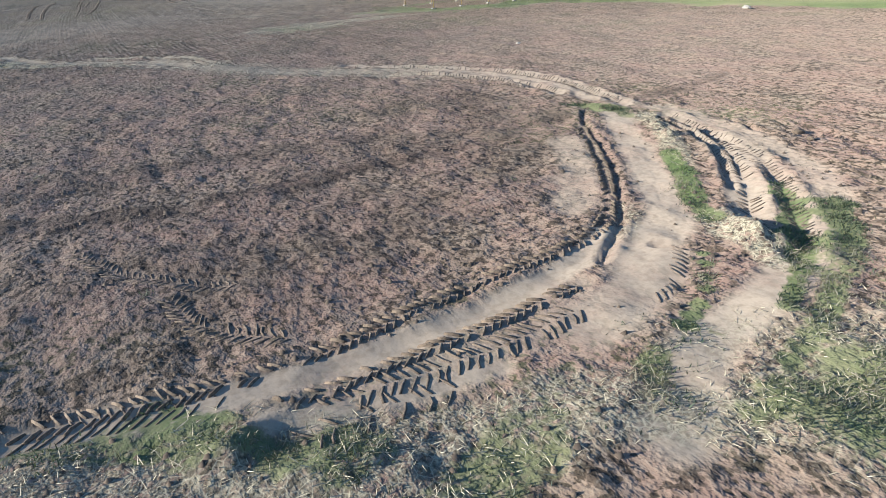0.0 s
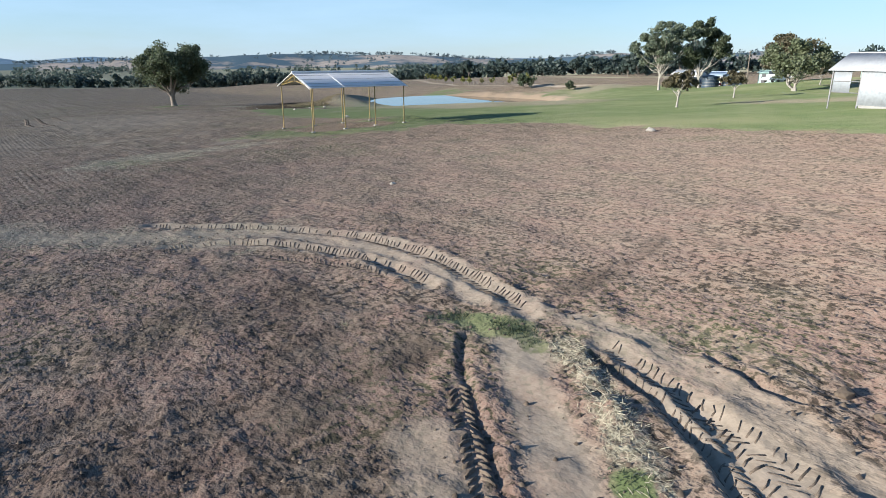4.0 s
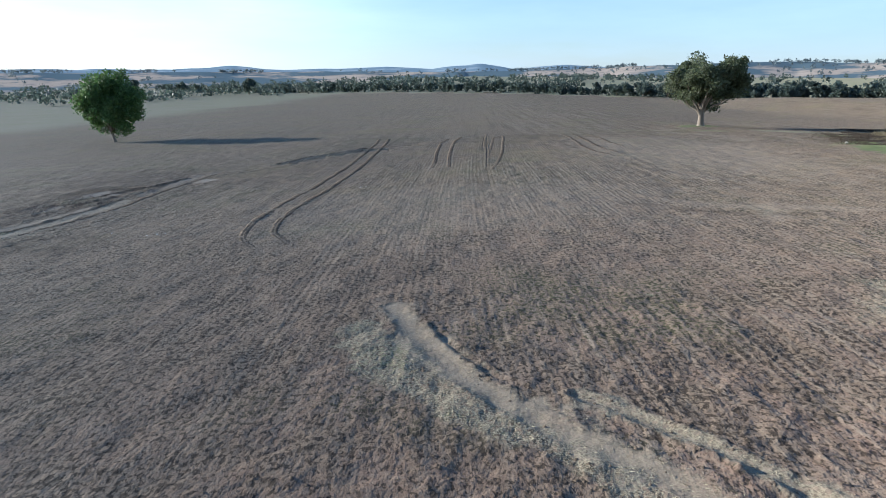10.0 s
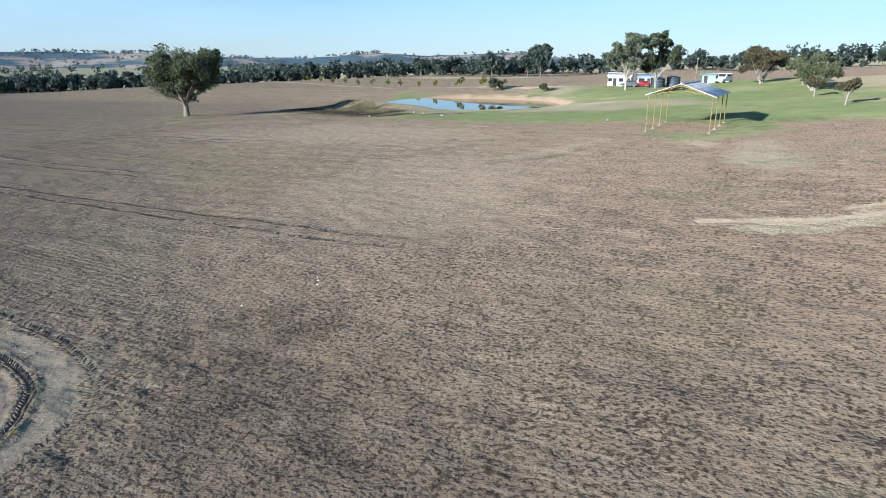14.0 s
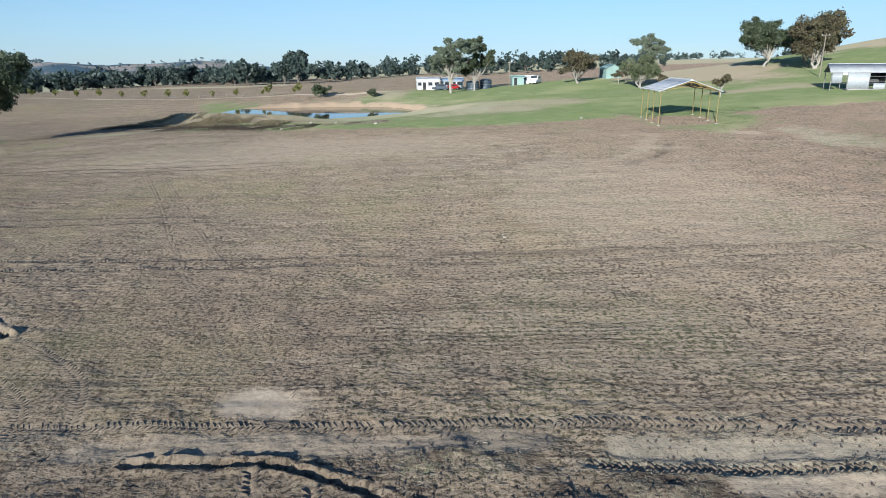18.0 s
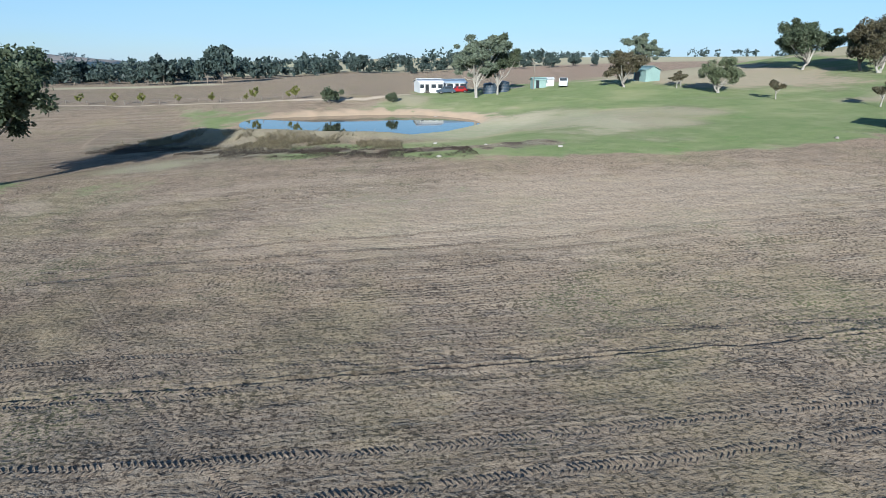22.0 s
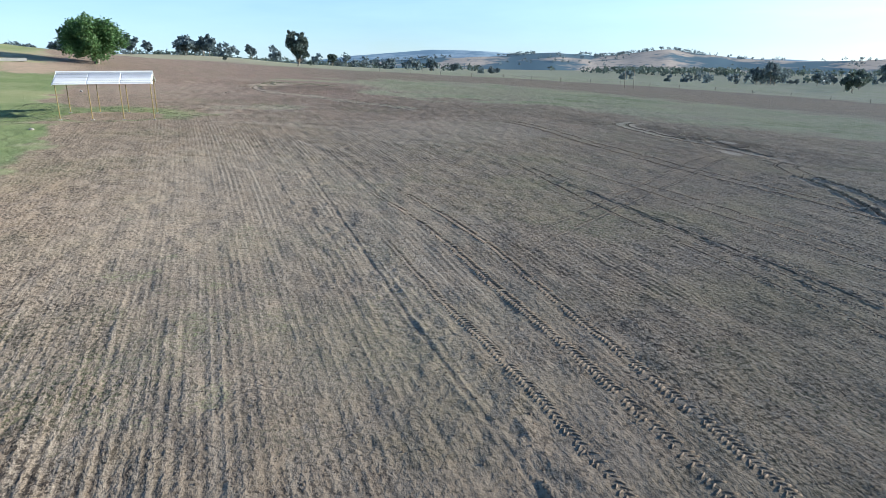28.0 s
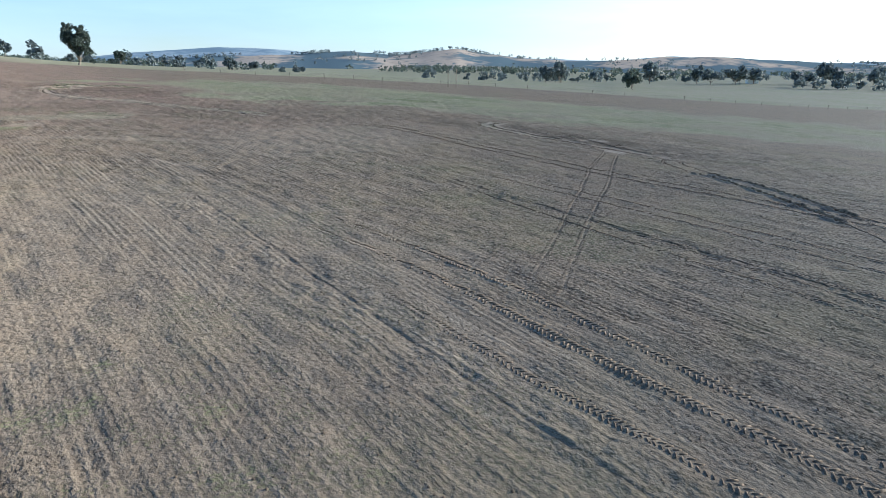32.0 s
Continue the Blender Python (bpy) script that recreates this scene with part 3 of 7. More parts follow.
strip_half = np.interp(PX, [-140, -72, -55, -41, -32, -23, -5, 10, 22, 27], [30, 42, 42, 38, 33, 26, 22, 10, 5, 0.5])
strip = (1 - smooth(abs(PY - strip_mid) + 4 * wav, strip_half * 0.7, strip_half * 1.2)) * smooth(24 - PX, 0, 10) * (0.85 + 0.35 * lattice(PX, PY, 9, 26))
strip *= smooth(np.hypot((PX - 10) / 14, (PY - 10) / 12), 0.8, 1.3)
grass[:] = np.maximum(grass, 0.55 * strip)
west = smooth(-PX - 62 + 14 * lattice(PX, PY, 30, 15), 0, 12) * smooth(PY - 95, 0, 25) * (0.35 + 0.65 * smooth(lattice(PX * 0.25, PY, 7, 16), -0.1, 0.4))
grass[:] = np.maximum(grass, 0.33 * west)
# paddocks beyond the fences
fence_y = np.interp(PX, [-600, -256, -188, -148, -111, -62, -17, 20], [120, 60, 34, 9, -26, -49, -66, -80])
dry[:] = np.maximum(smooth(fence_y - PY, 0, 6) * smooth(24 - PX, 0, 25), 0.95 * strip)
beige = 1 - smooth(np.hypot((PX - 78) / 27, (PY - 82) / 10) + 0.12 * wav, 0.5, 1.15)
grass[:] *= 1 - 0.6 * beige
dry[:] = np.maximum(dry, 0.75 * beige)
tree_y = np.interp(PX, [-700, -420, -110, 95, 220, 430, 520], [1250, 990, 690, 510, 410, 340, 200])
dry[:] = np.maximum(dry, smooth(PY - tree_y, -4, 10))
dry[:] = np.maximum(dry, smooth(-PX - 95 + 20 * lattice(PX, PY, 60, 17), 0, 40) * smooth(PY - 60, 0, 40) * 0.8)
dry[:] = np.maximum(dry, 0.7 * smooth(PX - 380, 0, 30))
dry[:] = np.maximum(dry, 0.8 * smooth(-90 - PY, 0, 60))
margin = smooth(PY - tree_y, -26, -22) * (1 - smooth(PY - tree_y, -4, 2)) * smooth(PX, -500, -420)
dry[:] = np.maximum(dry, margin)
pale[:] = np.maximum(pale, 0.75 * margin)
yard = 1 - smooth(np.hypot((PX - 247 + 0.25 * (PY - 197)) / 8, (PY - 197) / 34) + 0.03 * wav, 0.8, 1.1)
dry[:] = np.maximum(dry, yard)
pale[:] = np.maximum(pale, 0.9 * yard)
r_pond, a_pond = pond_radius(PX, PY)
near_bank = smooth(1.30 - r_pond + 0.10 * lattice(PX, PY, 2, 18), 0, 0.25)
sand[:] = np.maximum(near_bank * (0.35 + 0.65 * smooth(np.cos(a_pond + 0.35), -0.2, 0.7)), 0.4 * bare * green * smooth(10 - PY, 0, 30))
hill_tan = 1 - smooth(np.hypot((PX - 135) / 48, (PY - 28) / 22) + 0.06 * wav, 0.6, 1.15)
grass[:] *= 1 - 0.78 * hill_tan
sand[:] = np.maximum(sand, 0.35 * hill_tan)
dry[:] = np.maximum(dry, 0.45 * hill_tan)
red_earth = 1 - smooth(np.hypot((PX - 56) / 9, (PY + 6) / 13) + 0.1 * wav, 0.5, 1.1)
sand[:] = np.maximum(sand, 0.6 * red_earth)
grass[:] *= 1 - 0.8 * red_earth
grass[:] *= 1 - 0.9 * near_bank
pale[:] = np.maximum(pale, 0.55 * smooth(1.75 - r_pond, 0, 0.3) * smooth(np.cos(a_pond + 1.2), 0.2, 0.8))
# scorched reeds and dry brown bank on the dam's field side
win = (slice(int(np.searchsorted(gy, 88)), int(np.searchsorted(gy, 152))), slice(int(np.searchsorted(gx, 44)), int(np.searchsorted(gx, 92))))
reed_line = spline([(78, 146), (74.6, 141), (67.2, 130), (60.6, 119), (55.5, 108.5), (53.5, 98.5), (54, 93)], 0.8)
wx, wy = PX[win], PY[win]
reed = np.min(np.hypot(wx[..., None] - reed_line[:, 0], wy[..., None] - reed_line[:, 1]), -1) + 1.3 * lattice(wx, wy, 1.4, 19) + 0.8 * lattice(wx, wy, 4, 22)
moist[win] = np.maximum(moist[win], 0.98 * (1 - smooth(reed, 1.6, 4.6)))
straw[win] = np.maximum(straw[win], 0.6 * (1 - smooth(reed, 1.5, 5.0)) * smooth(lattice(wx, wy, 2, 23), -0.4, 0.4))
grass[win] *= smooth(reed, 0.5, 3.0)
bankside = (1 - smooth(r_pond, 1.5, 1.75)) * smooth(np.cos(a_pond - math.pi), -0.2, 0.5)
dry[:] = np.maximum(dry, 0.85 * bankside)
sand[:] *= 1 - 0.7 * bankside
grass[:] *= 1 - 0.8 * bankside
heap = smooth(np.cos(a_pond - radians(146)), 0.5, 0.9) * (1 - smooth(abs(r_pond - 1.46), 0.2, 0.42))
grass[:] *= 1 - 0.92 * heap
dry[:] *= 1 - 0.5 * heap
moist[:] = np.maximum(moist, 0.45 * heap)
# the drive to the house
drive_y = [60, 100, 104, 111, 118, 124, 133, 142, 152, 164, 195, 254, 330]
drive_x = [168, 139, 131, 125, 123.5, 124.5, 127, 129, 131, 134, 147, 180, 225]
on_drive = 1 - smooth(abs(PX - np.interp(PY, drive_y, drive_x)) + 0.4 * lattice(PX, PY, 3, 25), 0.9, 1.7)
on_drive *= smooth(PY, 99, 101)
grass[:] *= 1 - on_drive
dry[:] *= 1 - on_drive
pale[:] = np.maximum(pale, on_drive)
grass[:] *= 1 - 0.9 * smooth(PY, 118, 128) * (1 - smooth(PX, 66, 78)) * smooth(PX, 44, 50)
moist[:] = np.maximum(moist, 0.35 * smooth(PY, 120, 130) * (1 - smooth(PX, 62, 76)) * smooth(PX, 50, 56) * (1 - smooth(PY, 146, 156)))
band_y = np.interp(PX, [60, 85, 98, 118, 150], [60, 57, 58, 65, 74])
band = (1 - smooth(abs(PY - band_y) + 1.2 * wav, 2.5, 7.0)) * smooth(PX, 70, 84) * (1 - smooth(PX, 138, 152))
grass[:] = np.maximum(grass, band)
dry[:] *= 1 - band
sand[:] *= 1 - band
dry[:] = np.maximum(dry, 0.6 * bare * green * (1 - band))
rows[:] = (1 - smooth(green, 0.05, 0.4)) * (1 - dry) * (0.3 + 0.7 * smooth(PY, 28, 52)) * (0.45 + 0.55 * smooth(lattice(PX, PY, 11, 24), -0.5, 0.5)) * (0.6 + 0.4 * smooth(PX, 4, 20)) * (1 - 0.65 * smooth(PX, 24, 36) * (1 - smooth(PY, 98, 112)))

# ---- finer pieces of the ground, where the wheels have churned it ----
FINER = 3


def between(layer, xs, ys):
    """A layer of the whole ground at other points."""
    i = np.clip(np.searchsorted(gx, xs + 1e-6) - 1, 0, len(gx) - 2)
    j = np.clip(np.searchsorted(gy, ys + 1e-6) - 1, 0, len(gy) - 2)
    u, v = ((xs - gx[i]) / (gx[i + 1] - gx[i]))[None], ((ys - gy[j]) / (gy[j + 1] - gy[j]))[:, None]
    a, b = layer[j][:, i], layer[j][:, i + 1]
    c, d = layer[j + 1][:, i], layer[j + 1][:, i + 1]
    return (a * (1 - u) + b * u) * (1 - v) + (c * (1 - u) + d * u) * v


def finer(x0, x1, y0, y1):
    i, j, p, q = (int(round(v / STEP)) for v in (x0 - X0, y0 - Y0, x1 - X0, y1 - Y0))
    xs, ys = X0 + STEP * (i + np.arange((p - i) * FINER + 1) / FINER), Y0 + STEP * (j + np.arange((q - j) * FINER + 1) / FINER)
    plot = Plot(xs, ys, STEP / FINER, {k: between(v, xs, ys) for k, v in LAYERS.items()})
    plot.cells = (i, j, p, q)
    PLOTS.append(plot)


finer(3.5, 21.8, 4.4, 29.5)
finer(0.0, 13.0, 33.5, 50.5)
finer(-28.0, -17.2, 58.0, 90.0)
finer(-17.0, -4.5, 93.0, 110.5)
finer(5.6, 9.0, 88.0, 134.0)
finer(23.0, 26.0, 86.0, 132.0)

# ---- wheel marks, ruts and patches ----
# the turning ring of the tractor at the field's end
RUT_IN = [(18.2, 15.2), (17.6, 14.5), (16.6, 12.8), (15.7, 11.3), (14.8, 10.2), (13.9, 9.2), (13.1, 8.55), (12.5, 8.1)]
LUG_IN = [(4.6, 8.85), (5.6, 8.6), (6.7, 8.38), (7.6, 8.25), (8.2, 8.3), (9.0, 8.35), (9.6, 8.5), (10.9, 8.7), (11.8, 8.75), (12.6, 8.85), (13.5, 9.2), (14.3, 9.9), (15.3, 11.1), (16.4, 12.8), (17.3, 14.3)]
BAND = [(5.2, 8.5), (6.7, 8.15), (7.7, 7.98), (8.5, 7.95), (9.9, 7.95), (11.3, 8.12), (12.3, 8.4), (13.2, 8.85), (13.7, 9.3)]
LUG_OUT = [(7.6, 7.55), (8.0, 7.55), (9.0, 7.6), (9.8, 7.62), (10.6, 7.7), (11.6, 7.8), (12.2, 7.85)]
CHEVRON = [(8.0, 7.25), (8.6, 7.28), (9.5, 7.22), (10.3, 7.2), (11.2, 7.3), (11.8, 7.3)]
CHEVRON_B = [(7.7, 6.85), (8.1, 6.9), (8.7, 6.9), (9.3, 6.8), (9.9, 6.8)]
CHEVRON_C = [(4.6, 8.7), (5.6, 8.5), (6.7, 8.2), (7.6, 8.05)]
TOP_A = [(16.5, 28.8), (18.2, 26.4), (19.2, 24.6), (20.0, 22.5), (20.3, 20.0), (20.2, 18.2), (19.9, 16.4), (19.5, 15.0)]
TOP_B = [(16.1, 25.3), (17.4, 24.4), (18.5, 22.6), (19.1, 20.8), (19.3, 19.0), (19.2, 17.4)]
TOP_C = [(17.6, 22.3), (18.2, 21.0), (18.7, 19.6), (18.9, 18.2)]
MID_PALE = [(18.6, 14.4), (17.5, 12.9), (16.4, 11.2), (15.5, 9.9), (14.6, 8.8), (13.3, 7.9), (12.2, 7.3), (11.0, 6.8)]
INNER_PALE = [(16.2, 13.2), (15.1, 11.7), (14.2, 10.7), (13.4, 10.0)]
LANE_EAST = [(18.9, 11.7), (18.2, 10.5), (17.1, 9.3), (16.1, 8.4), (15.6, 8.0)]
TRACK_EAST = [(19.5, 13.4), (19.1, 12.0), (18.6, 10.4), (17.6, 9.0), (16.5, 7.9), (15.6, 7.1), (14.7, 6.6)]
OUTER_EAST = [(20.0, 14.2), (19.8, 12.8), (19.5, 11.0), (18.8, 9.4), (17.6, 8.0), (16.4, 7.2), (15.2, 6.6)]
BANK_EAST = [(14.7, 6.55), (13.2, 6.15), (12.2, 5.95), (11.2, 5.35), (10.5, 4.9)]
EDGE_EAST = [(19.1, 13.3), (18.75, 12.1), (18.2, 11.0), (17.5, 10.1), (16.5, 9.1)]
FAR_BAND = [(18.0, 25.4), (15.0, 28.1), (12.3, 31.5), (11.0, 34.6), (10.2, 36.0)]
FAR_A = [(10.7, 34.4), (9.6, 36.7), (8.4, 38.7), (7.4, 39.9), (6.4, 40.9), (5.0, 42.6), (3.7, 44.8), (3.0, 46.2), (2.0, 49.0)]
FAR_B = [(12.0, 34.3), (11.2, 36.6), (10.2, 38.5), (9.0, 40.3), (7.5, 42.0), (6.8, 42.6)]
FAR_D = [(5.7, 43.0), (5.1, 43.7), (4.1, 45.4), (3.4, 47.2)]
FAR_E = [(11.7, 34.2), (10.9, 35.8), (10.0, 37.8), (9.2, 39.5)]
STRAW_WEST = [(1.4, 47.0), (1.9, 45.6), (2.8, 43.8), (4.3, 42.0), (5.6, 40.7)]
paint("pale", BAND, 0.30, 0.95, 0.3)
paint("pale", LUG_OUT, 0.26, 0.5, 0.4)
paint("pale", CHEVRON, 0.34, 0.6, 0.5)
paint("pale", [(7.5, 7.3), (8.2, 7.12), (9.1, 6.95), (10.2, 6.85)], 0.24, 0.9, 0.4)
paint("pale", TOP_A, 0.42, 0.75, 0.5)
paint("pale", TOP_B, 0.36, 0.7, 0.5)
paint("pale", [(17.0, 26.6), (18.4, 24.8), (19.3, 22.4), (19.8, 20.0), (19.7, 17.6), (19.3, 15.9)], 0.34, 0.7, 0.5)
paint("pale", MID_PALE, 0.42, 0.85, 0.4)
paint("pale", INNER_PALE, 0.5, 0.55, 0.6)
paint("pale", LANE_EAST, 0.42, 0.85, 0.4)
paint("pale", TRACK_EAST, 0.30, 0.7, 0.5)
paint("pale", OUTER_EAST, 0.34, 0.6, 0.7)
paint("pale", BANK_EAST, 0.42, 0.95, 0.4)
paint("pale", FAR_BAND, 0.7, 0.5, 0.6)
paint("straw", FAR_BAND, 1.4, 0.5, 0.6)
paint("pale", FAR_A, 0.46, 0.72, 1.1)
paint("straw", FAR_A, 0.7, 0.35, 1.2)
paint("pale", FAR_B, 0.26, 0.5, 1.2)
paint("straw", FAR_B, 0.34, 0.7, 0.8)
paint("straw", STRAW_WEST, 0.6, 0.9, 0.8)
paint("grass", STRAW_WEST, 0.4, 0.3, 1.3)
paint("straw", [(2.9, 44.6), (3.8, 43.2), (5.3, 41.5), (7.2, 39.2), (8.2, 37.4)], 0.5, 0.7, 0.9)
rut(BAND, 0.03, 0.32, 0.3)
rut(RUT_IN, 0.075, 0.12, 0.2)
rut(LUG_IN[3:], 0.02, 0.2, 0.5)
rut(EDGE_EAST, 0.08, 0.12, 0.4)
rut([(20.3, 12.2), (20.0, 11.1), (20.1, 10.6)], 0.07, 0.10, 0.5)
rut(LANE_EAST, 0.05, 0.32, 0.5)
rut(TRACK_EAST, 0.04, 0.26, 0.6)
rut(TOP_A, 0.05, 0.26, 0.6)
rut(TOP_B, 0.05, 0.24, 0.6)
rut(FAR_A, 0.018, 0.34, 1.2)
rut(FAR_B, 0.03, 0.22, 1.4)
rut(FAR_D, 0.03, 0.15, 1.0)
rut(FAR_E, 0.018, 0.14, 1.6)
rut([(13.6, 8.1), (14.2, 7.4)], 0.05, 0.14, 0.4)
# the shade low in these ruts, painted as thin dark lines
for line, rut_shade in ((FAR_D, 0.25), (FAR_E, 0.2), (RUT_IN[2:], 0.4), (EDGE_EAST, 0.4)):
    paint("moist", line, 0.13, rut_shade, 1.0)
patch("pale", 13.0, 7.75, 1.5, 0.62, 0.95, 37, 0.3)
patch("pale", 11.8, 7.0, 1.1, 0.4, 0.85, 25)
patch("pale", 13.9, 8.5, 0.9, 0.42, 0.9, 42)
patch("pale", 12.2, 5.95, 0.9, 0.45, 0.9, 25)
# grass and straw round the ring
patch("grass", 18.75, 15.3, 1.0, 0.42, 0.85, -75)
patch("grass", 18.8, 14.3, 0.5, 0.25, 0.6, 60)
paint("grass", [(17.2, 11.2), (16.4, 10.0), (15.5, 9.0), (15.1, 8.2)], 0.27, 1.0, 0.6)
paint("grass", [(17.3, 8.8), (16.4, 7.85), (15.3, 7.0), (14.4, 6.4), (13.3, 5.8)], 0.20, 0.85, 0.9)
paint("grass", [(17.2, 7.5), (15.4, 6.35), (14.2, 5.8), (13.2, 5.4), (12.3, 5.2)], 0.26, 0.7, 1.0)
paint("grass", [(13.9, 7.5), (13.4, 7.0), (12.8, 6.6), (11.9, 6.2)], 0.17, 0.8, 0.8)
patch("grass", 11.3, 5.9, 0.5, 0.25, 0.7, 45)
patch("grass", 13.5, 4.1, 2.8, 1.5, 0.62, -25, 0.9)
patch("grass", 15.2, 5.2, 1.6, 0.7, 0.55, 20, 0.9)
paint("grass", [(4.6, 8.45), (5.4, 8.2), (6.1, 7.8), (7.0, 7.3), (7.6, 6.7), (8.4, 6.4)], 0.26, 0.62, 1.0)
patch("grass", 9.2, 5.7, 1.2, 0.4, 0.5, 20, 0.9)
patch("straw", 13.6, 3.9, 2.9, 1.9, 0.85, -35, 0.5)
paint("straw", [(19.1, 13.9), (18.5, 12.8), (17.9, 11.9), (17.3, 11.0), (16.7, 10.4)], 0.26, 0.95, 0.5)
paint("straw", [(15.3, 8.3), (14.9, 7.6), (14.7, 7.0), (14.3, 6.5)], 0.4, 1.0, 0.5)
paint("straw", [(3.5, 8.2), (5.0, 7.8), (6.6, 7.0), (8.2, 6.3), (10.2, 5.9), (11.6, 4.8)], 0.6, 0.85, 0.7)
patch("straw", 14.0, 9.2, 0.9, 0.3, 0.4, 45)
# painted shadow on the south-east side of the straw heap
patch("moist", 14.55, 6.95, 0.4, 0.16, 0.7, 50)
mound(14.95, 7.45, 0.55, 0.36, 0.24, 50)
mound(18.2, 12.35, 1.2, 0.2, 0.12, 58, 33)
mound(6.95, 7.05, 0.6, 0.22, 0.13, 30, 37)
mound(8.0, 6.3, 0.7, 0.22, 0.12, -10, 39)
# scorched band across the ring
paint("moist", [(4.0, 15.6), (4.5, 15.4), (6.0, 15.0), (7.4, 14.4)], 0.4, 0.75, 0.8)
paint("moist", [(8.3, 14.6), (9.6, 14.5), (11.6, 14.7), (13.7, 14.6), (16.4, 15.0), (17.5, 15.2)], 0.36, 0.85, 0.8)
paint("moist", [(5.0, 17.5), (8.0, 17.6), (11.0, 17.0), (14.0, 17.2)], 0.7, 0.45, 0.8)
paint("moist", [(16.5, 17.5), (17.0, 19.5), (16.5, 21.5)], 0.8, 0.6, 0.6)
patch("moist", 21.6, 15.5, 1.3, 0.4, 0.8, 10)
paint("moist", [(22.6, 15.5), (23.8, 15.8), (25.5, 16.4)], 0.22, 0.6, 0.6)
patch("moist", 9.5, 11.5, 3.2, 1.8, 0.4, 15, 0.9)
# littered straw between the ring and the shelter
patch("straw", 19.5, 47.5, 4.2, 2.6, 0.9, 10)
patch("grass", 19.0, 46.8, 3.0, 1.7, 0.42, -35, 0.9)
patch("straw", 25.5, 48.5, 3.5, 2.0, 0.6, 0)
patch("pale", 27.0, 53.0, 2.5, 1.3, 0.5, 30)
patch("pale", 20.5, 62.0, 2.2, 0.8, 0.25, 60)
patch("straw", 20.3, 63.5, 2.0, 0.7, 0.3, 80)
rut([(20.1, 67.6), (20.3, 65.0), (20.9, 62.0), (22.6, 58.4)], 0.05, 0.18, 0.4)
# grass under and round the shelter, worn bare in the middle
patch("grass", 37.5, 53.5, 9.5, 7.0, 0.95, -8, 0.3)
patch("grass", 29.0, 55.0, 3.2, 1.4, 0.6, 0)
bareness = 1 - smooth(np.hypot((DX - 37.8) / 5.6, (DY - 55.9) / 3.6) * (1 + 0.3 * FIELD.ragged), 0.75, 1.05)
grass[dense] *= 1 - bareness
# pale loops between the shelter and the field
paint("pale", [(15.5, 68.0), (19.5, 64.5), (23.5, 63.0), (27.5, 61.5), (28.0, 64.0)], 0.7, 0.25, 0.8)
paint("moist", [(14.0, 66.5), (18.0, 63.0), (22.0, 61.6)], 0.5, 0.45, 0.6)
patch("pale", 38.6, 138.8, 4.0, 1.6, 0.3, 30)
patch("grass", 47.0, 146.0, 5.0, 3.0, 0.8, 0)
patch("grass", 44.5, 135.0, 3.0, 5.0, 0.5, 0)
paint("pale", [(36, 131), (40, 122), (40.5, 112)], 1.6, 0.2, 0.7)
# western loop with heaps of pulled soil and stubble
LOOP_A = [(-19.8, 92.0), (-19.8, 85.7), (-19.8, 80.1), (-19.7, 76.5), (-19.6, 73.1), (-19.7, 69.7), (-19.9, 66.5), (-20.2, 64.9), (-20.7, 62.9), (-21.3, 61.7), (-22.3, 60.6), (-24.2, 59.7)]
LOOP_B = [(-21.3, 75.0), (-21.4, 72.8), (-21.4, 69.7), (-21.5, 66.7), (-21.8, 64.7), (-22.2, 63.4), (-22.9, 62.4), (-23.8, 61.5), (-25.5, 60.7)]
PALE_A = [(-20.6, 74.0), (-20.7, 70.5), (-20.7, 66.6), (-21.0, 64.4), (-21.8, 62.6), (-23.0, 61.0), (-25.0, 60.1)]
PALE_B = [(-21.9, 71.5), (-21.9, 69.7), (-22.1, 66.9), (-22.7, 64.3), (-23.4, 62.7), (-24.4, 61.8), (-27.0, 61.2)]
HEAPS = [(-20.9, 78.1), (-21.3, 78.8), (-22.1, 73.7), (-22.8, 75.8), (-23.8, 74.6), (-24.6, 73.7), (-22.3, 72.8), (-21.2, 77.0), (-22.8, 74.6), (-23.7, 73.5), (-24.5, 70.4), (-25.0, 75.0), (-25.8, 73.0), (-26.4, 75.4)]
paint("pale", PALE_A, 0.5, 0.68, 0.8)
paint("straw", PALE_A, 0.7, 0.4, 1.0)
paint("pale", PALE_B, 0.42, 0.65, 0.8)
paint("straw", LOOP_B, 0.3, 0.6, 1.0)
paint("grass", LOOP_B[4:], 0.22, 0.4, 1.2)
paint("pale", [(-20.9, 88.0), (-20.6, 84.0), (-20.6, 80.0), (-20.4, 76.0)], 0.5, 0.5, 0.6)
rut(LOOP_B, 0.04, 0.2, 0.6)
rut([(-21.4, 86.5), (-21.4, 84.4), (-21.5, 82.6), (-22.2, 80.5), (-23.3, 78.3), (-23.8, 76.6)], 0.13, 0.18, 0.5)
# dark line along this rut's bottom, painting its shade
paint("moist", [(-21.4, 84.4), (-21.5, 82.6), (-22.2, 80.5), (-23.3, 78.3)], 0.15, 0.7, 0.4)
paint("straw", [(-21.2, 63.4), (-21.9, 62.1), (-23.4, 60.6)], 0.25, 0.7, 0.8)
paint("grass", [(-21.9, 63.6), (-22.7, 62.2), (-23.7, 61.2)], 0.2, 0.45, 0.9)
